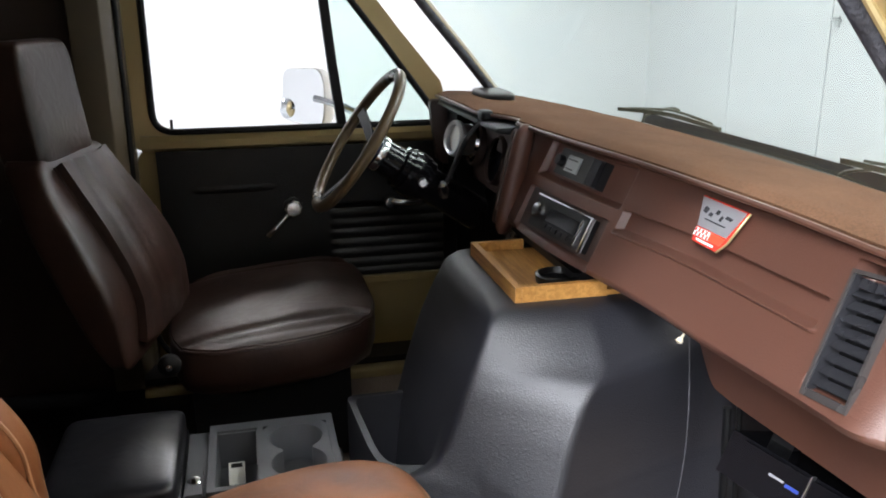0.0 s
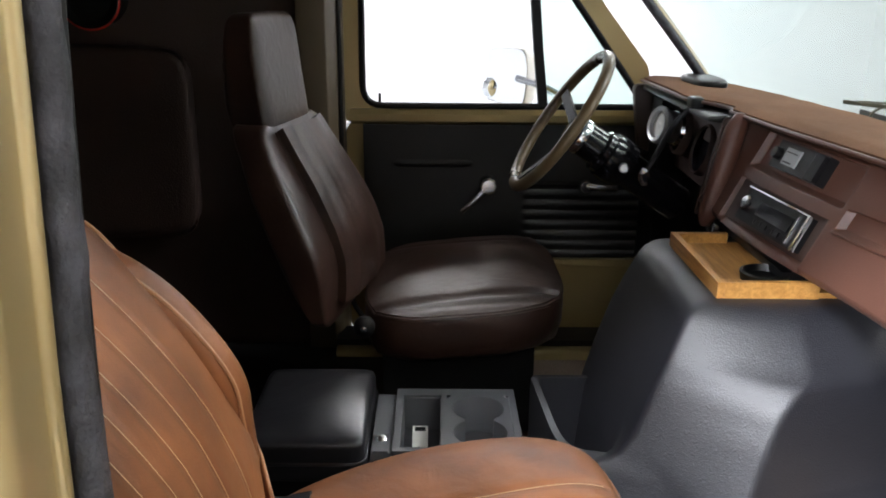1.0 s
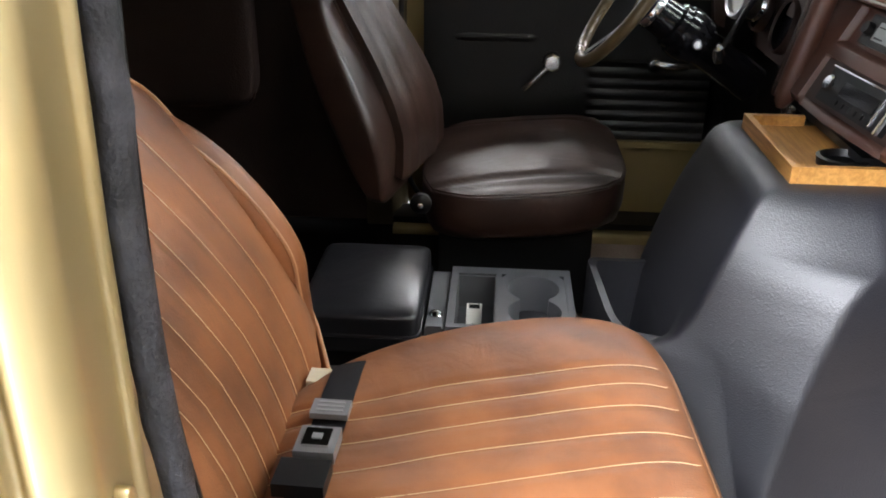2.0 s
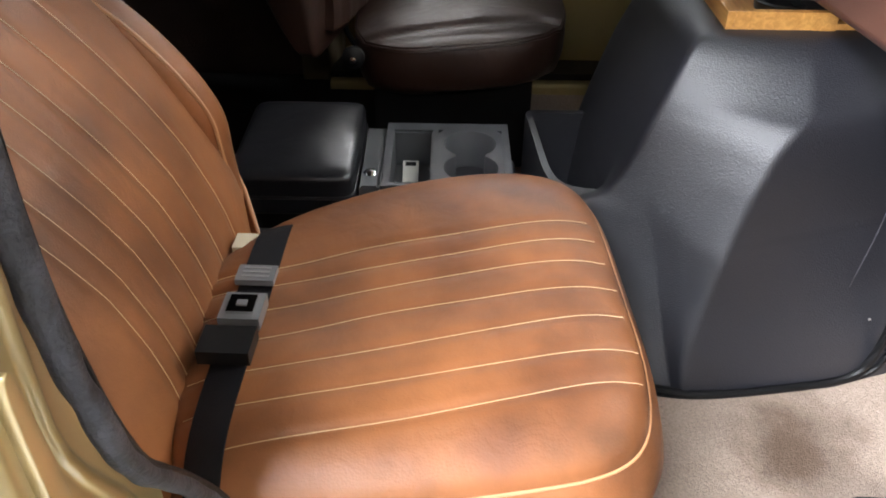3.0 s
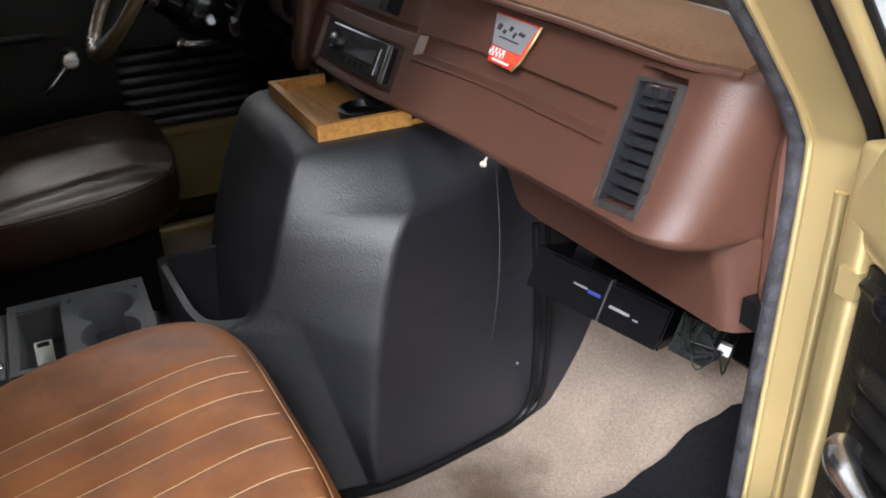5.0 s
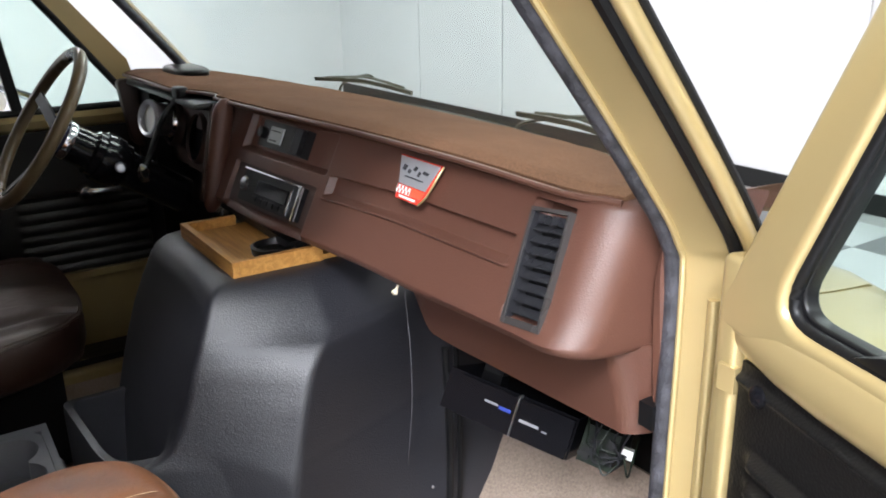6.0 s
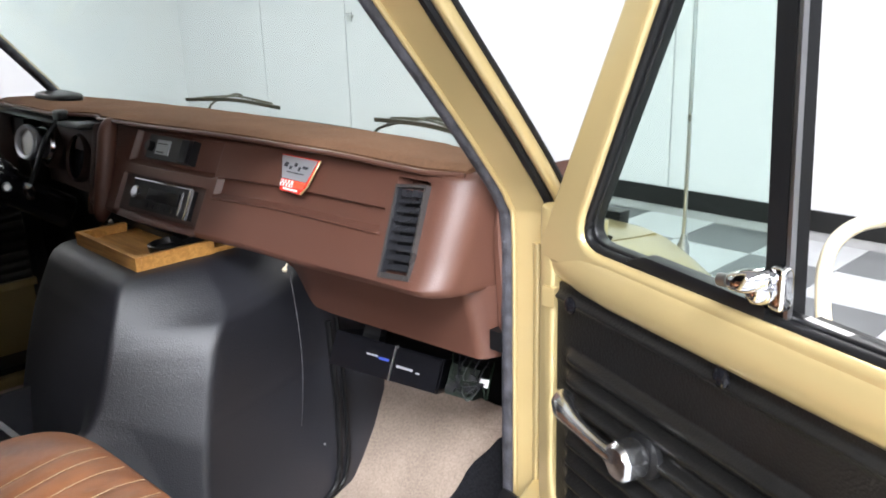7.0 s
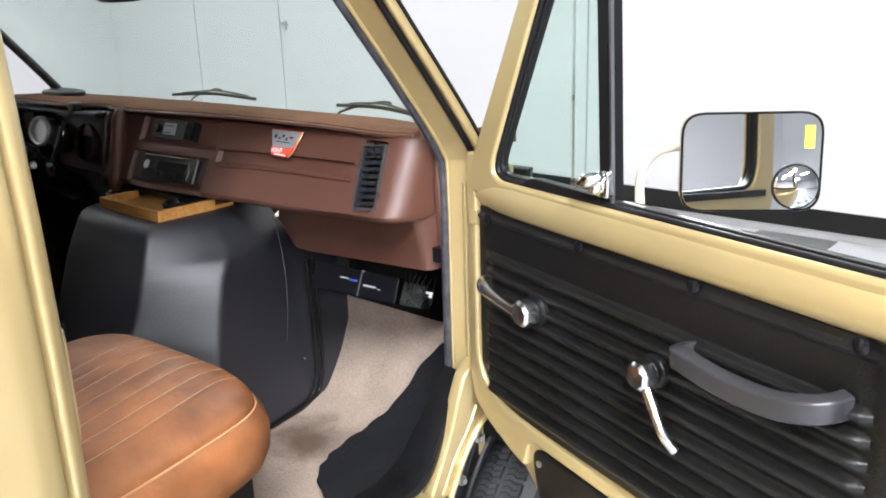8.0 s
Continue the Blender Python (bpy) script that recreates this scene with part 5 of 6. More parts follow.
def slab(stations, k=8.0, nseg=88):
    """Rings stacked up a leaning back: each station is (z, y_front, y_back, half width)."""
    rings = []
    for z, yf, yb, hw in stations:
        cy, hy = (yf + yb) / 2, (yf - yb) / 2
        ring = []
        for i in range(nseg):
            a = 2 * math.pi * i / nseg
            c, s = math.cos(a), math.sin(a)
            ring.append((DX + hw * math.copysign(abs(c) ** (2 / k), c), cy + hy * math.copysign(abs(s) ** (2 / k), s), z))
        rings.append(ring)
    return rings


def stations(keys, n=8):
    pts = smooth_path([Vector((z, yf, yb)) for z, yf, yb, hw in keys], n)
    ws = smooth_path([Vector((z, hw, 0)) for z, yf, yb, hw in keys], n)
    return [(p.x, p.y, p.z, w.y) for p, w in zip(pts, ws)]


TURN = Matrix.Translation((DX + 0.17, -0.85, 0)) @ Matrix.Rotation(radians(-12.0), 4, "Z") @ Matrix.Translation((-DX - 0.17, 0.835, 0))
back_keys = [(0.835, -0.748, -0.770, 0.15), (0.855, -0.738, -0.778, 0.185), (0.905, -0.734, -0.802, 0.20), (0.96, -0.736, -0.826, 0.205), (1.015, -0.755, -0.850, 0.203), (1.09, -0.794, -0.885, 0.190), (1.152, -0.832, -0.908, 0.172), (1.20, -0.860, -0.930, 0.150), (1.215, -0.872, -0.935, 0.125)]
dback = part("backrest", moved(loft(slab(stations(back_keys))), TURN), DARK_LEATHER, dseat, "", 75)
head_keys = [(1.192, -0.872, -0.935, 0.098), (1.205, -0.866, -0.948, 0.112), (1.25, -0.871, -0.958, 0.114), (1.31, -0.879, -0.958, 0.113), (1.375, -0.886, -0.955, 0.109), (1.405, -0.893, -0.949, 0.100), (1.415, -0.902, -0.940, 0.085)]
part("headrest", moved(loft(slab(stations(head_keys))), TURN), DARK_LEATHER, dseat, "", 75)
# raised centre panel of the back with its welts
def centre_pt(u, v):
    a = u * 2 - 1
    z = 0.885 + 0.315 * v
    k = next(i for i in range(1, len(back_keys)) if back_keys[i][0] >= z)
    t = (z - back_keys[k - 1][0]) / (back_keys[k][0] - back_keys[k - 1][0])
    yf = back_keys[k - 1][1] + t * (back_keys[k][1] - back_keys[k - 1][1])
    crease = 0.004 * math.exp(-((a - 0.45 + 0.25 * v) / 0.09) ** 2) + 0.004 * math.exp(-((a - 0.72 + 0.1 * v) / 0.06) ** 2)
    return (DX + a * (0.135 - 0.035 * v), yf + 0.010 - 0.012 * abs(a) ** 3 - crease - 0.002 * math.sin(a * 9 + 2 * v), z)


for sgn in (-1, 1):
    pts = []
    for i in range(21):
        v = i / 20
        p = Vector(centre_pt(0.5 + 0.5 * sgn, v))
        pts.append(TURN @ p)
    part("back_welt", tube(pts, 0.004, 6), DARK_LEATHER, dback)
part("centre_panel", moved(thick(grid(20, 24, centre_pt), 0.02), TURN), DARK_LEATHER, dback, "", 75)

# ---- steering ----
steering = thing("steering_wheel", (-0.47, -0.2, 1.1), "olive-brown ribbed steering wheel on a black column", "steering wheel")
WC, AX = Vector((-0.47, -0.312, 1.212)), Vector((0, -0.83, 0.56)).normalized()
WR = 0.152
e1 = Vector((1, 0, 0))
e2 = AX.cross(e1).normalized()


def wheel_pt(a, r=WR, h=0.0):
    return WC + e1 * (r * math.cos(a)) + e2 * (r * math.sin(a)) + AX * h


n_rim = 144
rim_rings = []
for i in range(n_rim):
    a = 2 * math.pi * i / n_rim
    c = wheel_pt(a)
    out = (c - WC).normalized()
    bump = 0.0015 * (1 if math.sin(a * 36) > 0 else 0)
    rim_rings.append([c + out * ((0.0125 - (bump if math.cos(b) < 0.1 else 0)) * math.cos(b)) + AX * (0.0115 * math.sin(b)) for b in [2 * math.pi * j / 12 for j in range(12)]])
rim_bm = loft(rim_rings + [rim_rings[0]], True, False, False)
bmesh.ops.remove_doubles(rim_bm, verts=rim_bm.verts, dist=1e-6)
part("rim", rim_bm, WHEEL, steering, "", 60)
for a in (radians(20), radians(160), radians(-90)):
    part("spoke", sweep([wheel_pt(a, WR - 0.008), wheel_pt(a, WR * 0.62, -0.016), wheel_pt(a, 0.03, -0.034)], [(-0.011, -0.003), (0.011, -0.003), (0.011, 0.003), (-0.011, 0.003)], AX), RUBBER, steering, "flat dark metal spoke")
part("hub", lathe([(0.032, -0.055), (0.036, -0.04), (0.034, -0.028), (0.024, -0.022), (0.001, -0.02)], WC, AX, 26), NAVY, steering, "glossy dark horn cap")
part("hub_ring", lathe([(0.037, -0.058), (0.039, -0.05), (0.037, -0.043), (0.034, -0.045)], WC, AX, 26), CHROME, steering)
part("column", lathe([(0.036, -0.30), (0.036, -0.17), (0.044, -0.165), (0.044, -0.10), (0.037, -0.095), (0.035, -0.056), (0.001, -0.055)], WC, AX, 26), GLOSS_BLACK, steering, "glossy black column shroud")
part("column_collar", lathe([(0.049, -0.15), (0.051, -0.13), (0.049, -0.115), (0.04, -0.112)], WC, AX, 26), GLOSS_BLACK, steering)
part("turn_stalk", tube([wheel_pt(radians(185), 0.035, -0.10), wheel_pt(radians(185), 0.11, -0.085), wheel_pt(radians(185), 0.135, -0.08)], 0.004, 8), CHROME, steering, "chrome turn signal stalk")
part("stalk_knob", lathe([(0.001, 0), (0.008, 0.002), (0.008, 0.018), (0.001, 0.02)], wheel_pt(radians(185), 0.132, -0.08), (-1, 0, 0), 12), DEEP_BLACK, steering)
part("ignition_boss", lathe([(0.010, 0.0), (0.010, 0.016), (0.007, 0.020), (0.001, 0.020)], WC + AX * -0.15 + Vector((0.04, 0, 0)), (1, -0.2, 0.1), 16), STEEL, steering, "steel ignition switch")
shifter = thing("gear_lever", (-0.43, -0.13, 1.1), "black column gear lever with chrome base", "gear lever")
part("lever", tube(smooth_path([(-0.425, -0.145, 1.120), (-0.422, -0.130, 1.15), (-0.424, -0.100, 1.21), (-0.420, -0.070, 1.248)], 6), 0.0055, 8), DEEP_BLACK, shifter)
part("knob", soft_block(-0.418, -0.062, 1.246, 0.022, 0.013, 0.024, 6, 6, 0.0, 4.0), DEEP_BLACK, shifter, "", 80)
part("base", lathe([(0.011, -0.016), (0.013, 0.0), (0.010, 0.014), (0.001, 0.016)], (-0.425, -0.148, 1.112), (0.4, -0.3, 0.8), 16), CHROME, shifter, "chrome lever base")

# ---- radio gear in the centre stack ----
STACK = radians(-25.5)


def stack_at(x, z, out=0.0):
    """A place on the floor of the stack's recesses, turned with the face."""
    slope = (dash_shift(x + 0.01) - dash_shift(x - 0.01)) / 0.02
    y = dash_shift(x) + (-0.034 + 0.07 * (z - 1.10) / 0.146) + 0.012
    return Matrix.Translation((x, y, z)) @ Matrix.Rotation(math.atan(slope), 4, "Z") @ Matrix.Rotation(STACK, 4, "X") @ Matrix.Translation((0, -out, 0))


DP = stack_at(-0.040, 1.217) @ Matrix.Scale(0.97, 4, (1, 0, 0))
display = thing("dash_display", (-0.03, -0.04, 1.20), "small black gauge pod with grey display in the dash", "display")
part("case", moved(merged(box(-0.074, 0.074, -0.012, 0.012, -0.022, 0.022, 0.006)), DP), DEEP_BLACK, display)
part("screen", moved(box(-0.040, 0.004, -0.0145, -0.0118, -0.013, 0.014, 0.001), DP), LCD, display, "pale grey screen")
part("display_print", moved(merged(box(-0.034, -0.010, -0.0152, -0.0144, -0.010, -0.0075), box(-0.036, -0.004, -0.0152, -0.0144, 0.006, 0.008)), DP), DEEP_BLACK, display)
part("knob", moved(lathe([(0.010, 0), (0.009, 0.010), (0.001, 0.011)], (-0.060, -0.012, 0.0), (0, -1, 0), 16), DP), DEEP_BLACK, display)
part("side_wing", moved(box(0.05, 0.074, -0.020, -0.011, -0.02, 0.02, 0.004), DP), GLOSS_BLACK, display)
radio = thing("car_radio", (-0.08, -0.06, 1.10), "black car radio with chrome trim in the dash", "radio")
RP = stack_at(-0.026, 1.135) @ Matrix.Scale(1.0, 4, (1, 0, 0))
part("surround", moved(box(-0.144, 0.116, 0.002, 0.010, -0.034, 0.034, 0.002), RP), DASH_DARK, radio, "dark brown mounting plate")
part("faceplate", moved(box(-0.093, 0.093, -0.010, 0.002, -0.0265, 0.0265, 0.005), RP), DEEP_BLACK, radio)
part("chrome_trim", moved(merged(box(-0.094, 0.094, -0.012, -0.008, 0.0262, 0.0285, 0.001), box(0.089, 0.094, -0.013, -0.007, -0.027, 0.0262, 0.002), box(0.068, 0.071, -0.0125, -0.009, -0.022, 0.018, 0.001)), RP), CHROME, radio, "chrome edge trim")
part("screen", moved(box(-0.04, 0.06, -0.0115, -0.0098, -0.008, 0.014, 0.001), RP), GLOSS_BLACK, radio, "small dark display")
part("volume_knob", moved(lathe([(0.013, 0), (0.0125, 0.010), (0.010, 0.012), (0.001, 0.012)], (-0.068, -0.010, 0.002), (0, -1, 0), 20), RP), CHROME, radio, "chrome volume knob")
for k in range(6):
    part("button", moved(box(-0.045 + k * 0.019, -0.030 + k * 0.019, -0.0125, -0.0098, -0.021, -0.013, 0.001), RP), DEEP_BLACK, radio)

# ---- badge ----
badge = thing("dash_badge", (0.32, 0.02, 1.2), "trapezoid metal badge, silver above red and white", "badge")
BF = Matrix.Translation((0.3175, 0.0135, 1.2165)) @ Matrix.Rotation(radians(-25.5), 4, "X")


def plaque(pts, y0, y1):
    return moved(prism(pts, "xz", y0, y1, 0.0008, 1), BF)


part("backing", plaque([(-0.050, 0.028), (0.050, 0.028), (0.034, -0.012), (0.036, -0.015), (0.024, -0.029), (-0.030, -0.029), (-0.034, -0.015), (-0.032, -0.012)], -0.0018, 0.002), RED, badge, "red enamel border")
part("gold_edge", plaque([(0.0500, 0.028), (0.0515, 0.0275), (0.0375, -0.0150), (0.0250, -0.0300), (0.0238, -0.0290), (0.0360, -0.0150)], -0.0022, 0.001), GOLD, badge, "gilt edge")
part("silver_field", plaque([(-0.0475, 0.0262), (0.0470, 0.0262), (0.0325, -0.0095), (-0.0315, -0.0095)], -0.0030, -0.0017), SILVER, badge, "grey silver field")
part("red_field", plaque([(0.002, -0.0110), (0.0335, -0.0110), (0.0275, -0.0215), (0.002, -0.0215)], -0.0030, -0.0017), RED_BRIGHT, badge)
part("white_check", plaque([(-0.0330, -0.0110), (0.001, -0.0110), (0.001, -0.0215), (-0.0315, -0.0215)], -0.0030, -0.0017), WHITE_PLASTIC, badge)
for k in range(8):
    cx, cz = -0.0310 + (k % 4) * 0.0080 + (k // 4) * 0.0040, -0.0112 - (k // 4) * 0.0052
    part("check", plaque([(cx, cz), (cx + 0.0036, cz), (cx + 0.0036, cz - 0.0048), (cx, cz - 0.0048)], -0.0036, -0.0029), RED, badge)
for x0, x1, z0, h in ((-0.034, -0.022, 0.008, 0.009), (-0.020, -0.010, 0.006, 0.006), (-0.008, 0.002, 0.011, 0.007), (0.004, 0.012, 0.005, 0.008), (0.014, 0.030, 0.010, 0.005), (-0.024, 0.024, 0.0005, 0.0022)):
    part("script_stroke", plaque([(x0 + 0.003, z0 + h), (x1, z0 + h * 0.8), (x1 - 0.003, z0), (x0, z0 + h * 0.15)], -0.0038, -0.0029), GASKET, badge, "dark stroke of raised script")
part("lower_bar", plaque([(-0.022, -0.0235), (0.018, -0.0235), (0.0165, -0.0265), (-0.0205, -0.0265)], -0.0030, -0.0017), WHITE_PLASTIC, badge)

part("pull_knob", lathe([(0.0015, 0), (0.002, 0.006), (0.004, 0.008), (0.0045, 0.012), (0.001, 0.014)], (0.322, -0.02, 1.082), (0.1, -0.6, -0.8), 14), CREAM_PAINT, dash, "small pale pull knob")
for k, (lx, lz) in enumerate(((-0.40, 1.018), (-0.368, 1.015))):
    sw = part("chrome_switch", lathe([(0.017, 0), (0.019, 0.014), (0.014, 0.02), (0.012, 0.012), (0.001, 0.012)], (lx, 0.0, lz), (0, -1, 0.1), 20), CHROME, dash, "round chrome switch")
part("switch_plate", box(-0.43, -0.335, 0.0, 0.03, 0.985, 1.05, 0.006), DEEP_BLACK, dash)

# ---- changer box under the dash ----
changer = thing("disc_changer", (0.44, 0.08, 0.88), "black disc changer box hung under the dash", "disc changer")
CM = Matrix.Translation((0.345, 0.005, 0.951)) @ Matrix.Rotation(radians(26), 4, "Z") @ Matrix.Rotation(radians(9), 4, "Y") @ Matrix.Rotation(radians(-22), 4, "X")
part("case", moved(box(0.030, 0.215, 0.004, 0.15, -0.029, 0.026, 0.008, 3), CM), GLOSS_BLACK, changer)
part("front_cover", moved(box(0.052, 0.135, -0.008, 0.003, -0.027, 0.024, 0.005), CM), GLOSS_BLACK, changer, "glossy front cover")
part("front_cover", moved(box(0.139, 0.214, -0.008, 0.003, -0.027, 0.024, 0.005), CM), GLOSS_BLACK, changer, "glossy front cover")
part("divider", moved(box(0.1362, 0.1378, -0.009, 0.004, -0.027, 0.027, 0.0005), CM), STEEL, changer)
part("print_bar", moved(box(0.093, 0.112, -0.0088, -0.0078, 0.0030, 0.0056), CM), SILVER, changer, "pale maker's mark bar")
part("print_bar", moved(box(0.114, 0.131, -0.0088, -0.0078, 0.0005, 0.0045), CM), BLUE_PRINT, changer, "blue print")
part("print_bar", moved(box(0.145, 0.172, -0.0088, -0.0078, -0.0045, -0.0010), CM), SILVER, changer, "pale maker's mark bar")
part("print_bar", moved(box(0.177, 0.184, -0.0088, -0.0078, -0.0060, -0.0042), CM), SILVER, changer)
part("bracket", moved(box(0.05, 0.08, 0.07, 0.10, 0.026, 0.075, 0.003), CM), DEEP_BLACK, changer)
board = thing("wiring_box", (0.56, 0.15, 0.86), "open dark circuit box with loose wires", "wiring box")
part("board", moved(box(0.222, 0.268, 0.02, 0.10, -0.026, 0.022, 0.003), CM), GREEN_BOARD, board)
rng = random.Random(5)
for k in range(14):
    w, d, t = rng.uniform(0.002, 0.008), rng.uniform(0.002, 0.006), rng.uniform(0.002, 0.006)
    cb = box(-w, w, -d, d, -t, t, 0.0008)
    cb.transform(CM @ Matrix.Translation((rng.uniform(0.228, 0.262), 0.018, rng.uniform(-0.021, 0.018))) @ Matrix.Rotation(rng.uniform(-0.3, 0.3), 4, "Y"))
    part("component", cb, rng.choice((DEEP_BLACK, DEEP_BLACK, GREEN_BOARD, RUBBER, DEEP_BLACK)), board)
part("plug", moved(box(0.272, 0.288, -0.030, -0.014, 0.000, 0.012, 0.003), CM @ Matrix.Rotation(radians(8), 4, "Z")), WHITE_PLASTIC, board, "white wiring plug")
for k in range(7):
    a = CM @ Vector((0.225 + 0.011 * k, 0.004 * (k % 3), 0.042 - 0.004 * (k % 2)))
    b = CM @ Vector((0.240 + 0.009 * k + 0.006 * math.sin(k * 2.1), -0.012, 0.004 - 0.009 * (k % 4)))
    c = CM @ Vector((0.282 + 0.003 * math.sin(k), -0.002, 0.006))
    part("wire", tube(smooth_path([a, (a + b) / 2 + Vector((0.008 * math.cos(k), -0.010, 0)), b, c], 6), 0.0013, 5), WEBBING if k % 3 else GREEN_BOARD, board)

# ---- floor mat in the stepwell ----
step_mat = thing("floor_mat", (0.59, -0.0, 0.6), "black carpet mat along the passenger step", "floor mat")
MAT_EDGE = smooth_path([(-0.200, 0.640, 0), (-0.180, 0.590, 0), (-0.150, 0.540, 0), (-0.110, 0.512, 0), (-0.060, 0.494, 0), (0.020, 0.480, 0), (0.090, 0.478, 0), (0.160, 0.490, 0), (0.220, 0.515, 0), (0.260, 0.540, 0), (0.300, 0.570, 0)], 5)
mat_rings = []
for k, p in enumerate(MAT_EDGE):
    y, inner = p.x, p.y
    z = 0.603 + 0.017 * sstep(0.03, 0.13, y) + 0.125 * sstep(0.10, 0.26, y)
    inner += 0.003 * math.sin(k * 1.3)
    mat_rings.append([(inner, y, z), (inner + 0.004, y, z + 0.010), (0.5 * inner + 0.34, y, z + 0.012 + 0.004 * math.sin(y * 22)), (0.66, y, z + 0.013), (0.70, y, z + 0.010), (0.70, y, z)])
part("surface", loft(mat_rings), MAT_BLACK, step_mat, "", 60)

# ---- doors ----
def window_crank(name, hub, n, arm_dir, length, parent):
    hub, n, d = Vector(hub), Vector(n).normalized(), Vector(arm_dir).normalized()
    crank = part(name, lathe([(0.024, 0.0), (0.023, 0.008), (0.012, 0.010), (0.012, 0.018)], hub, n, 20), DEEP_BLACK, parent, "chrome window crank")
    part("crank_cap", lathe([(0.019, 0.014), (0.022, 0.020), (0.021, 0.036), (0.016, 0.041), (0.001, 0.042)], hub, n, 8), SATIN, crank)
    a = hub + n * 0.026
    part("crank_arm", tube(smooth_path([a, a + d * length * 0.35 + n * 0.006, a + d * length * 0.75 + n * 0.012, a + d * length + n * 0.006], 6), 0.0072, 10, False, [1.25 - 0.5 * (i / 18) + 0.25 * (i / 18) ** 3 for i in range(19)]), CHROME, crank)


# driver's door, shut
ddoor = thing("driver_door", (-0.84, -0.4, 0.6), "shut gold driver's door with black ribbed trim panel", "door")
X0 = -0.84
dwin = [(-0.735, 1.19), (-0.055, 1.19), (-0.10, 1.255), (-0.20, 1.39), (-0.36, 1.60), (-0.735, 1.60)]


def door_skin(points_out, points_in, x0, x1):
    """A frame: an outline with an opening through it."""
    n = len(points_in)
    bm = loft([[(x0, y, z) for y, z in points_out], [(x0, y, z) for y, z in points_in], [(x1, y, z) for y, z in points_in], [(x1, y, z) for y, z in points_out], [(x0, y, z) for y, z in points_out]], True, False, False)
    bmesh.ops.remove_doubles(bm, verts=bm.verts, dist=1e-6)
    return bm


d_in = rounded(dwin, [0.05, 0.02, 0.0, 0.0, 0.06, 0.05], 6)
d_out = rounded([(-0.778, 1.152), (-0.02, 1.152), (-0.055, 1.29), (-0.16, 1.42), (-0.345, 1.66), (-0.778, 1.66)], [0.01, 0.02, 0.0, 0.0, 0.06, 0.05], 6)
part("window_frame", door_skin(d_out, d_in, X0 - 0.05, X0), GOLD, ddoor, "gold window frame")
part("belt_moulding", sweep([(X0 + 0.004, -0.765, 1.165), (X0 + 0.004, -0.03, 1.165)], [(-0.016, -0.016), (0.0, -0.018), (0.012, -0.010), (0.014, 0.006), (0.004, 0.018), (-0.016, 0.018)]), GOLD, ddoor)
part("window_seal", tube([(X0 + 0.002, y, z) for y, z in d_in], 0.008, 8, True), RUBBER, ddoor, "black window seal")
part("inner_shell", prism(rounded([(-0.778, 0.60), (-0.02, 0.60), (-0.02, 1.15), (-0.778, 1.15)], 0.03, 4), "yz", X0 - 0.09, X0 - 0.006, 0.004), GOLD, ddoor, "gold door shell")


def dpanel_pt(u, v):
    y = -0.735 + u * 0.68
    z = 0.815 + v * 0.332
    d = 0.006
    if y > -0.34 and z < 1.0:
        d += 0.005 * (0.5 + 0.5 * math.cos((z - 0.82) / 0.026 * 2 * math.pi)) * sstep(-0.34, -0.325, y)
    d += 0.004 * math.exp(-((z - 1.052) / 0.004) ** 2) * sstep(-0.66, -0.64, y) * (1 - sstep(-0.49, -0.47, y))
    return (X0 + d, y, z)


part("trim_panel", thick(grid(90, 110, dpanel_pt), 0.008), BLACK_VINYL, ddoor, "black vinyl trim panel with ribs", 60)
part("sill_strip", box(X0, X0 + 0.03, -0.765, -0.03, 0.795, 0.812, 0.004), GOLD, ddoor, "gold sill strip")
window_crank("window_crank", (X0 + 0.008, -0.43, 1.0), (1, 0, 0.05), (0, -0.55, -0.55), 0.09, ddoor)
part("handle_boss", lathe([(0.020, 0), (0.020, 0.02), (0.014, 0.03), (0.001, 0.032)], (X0 + 0.008, -0.19, 1.0), (1, 0, 0), 18), CHROME, ddoor)
part("door_handle", tube(smooth_path([(X0 + 0.028, -0.20, 1.004), (X0 + 0.038, -0.16, 1.0), (X0 + 0.034, -0.115, 0.998)], 5), 0.009, 10), CHROME, ddoor, "chrome door handle")
part("vent_divider", sweep([(X0 - 0.004, -0.300, 1.185), (X0 - 0.004, -0.318, 1.33), (X0 - 0.004, -0.345, 1.60)], [(-0.011, -0.012), (0.011, -0.012), (0.011, 0.012), (-0.011, 0.012)], (1, 0, 0)), RUBBER, ddoor, "black quarter light post")
vg = part("quarter_light", prism([(-0.295, 1.195), (-0.07, 1.195), (-0.11, 1.26), (-0.20, 1.39), (-0.335, 1.57)], "yz", X0 - 0.022, X0 - 0.017), GLASS_QUARTER, ddoor, "green tinted quarter light")
vg.visible_shadow = False
part("lock_button", tube([(X0 - 0.008, -0.695, 1.185), (X0 - 0.008, -0.695, 1.218)], 0.0035, 8), DEEP_BLACK, ddoor, "black lock button")

dmirror = thing("wing_mirror", (-0.98, -0.33, 1.1), "pale grey wing mirror with convex blind-spot glass", "mirror")
mo = rounded([(-0.092, -0.068), (0.060, -0.080), (0.072, -0.045), (0.070, 0.045), (0.050, 0.078), (-0.088, 0.072)], [0.030, 0.03, 0.03, 0.03, 0.03, 0.028], 5)
DMM = Matrix.Translation((-1.08, -0.365, 1.237)) @ Matrix.Rotation(radians(40), 4, "Z") @ Matrix.Rotation(radians(-4), 4, "X")
part("shell", moved(loft([[(x * s, d, z * s) for x, z in mo] for s, d in ((0.55, 0.06), (0.85, 0.045), (0.98, 0.02), (1.0, 0.0), (0.985, -0.003))]), DMM), WHITE_PLASTIC, dmirror, "", 60)
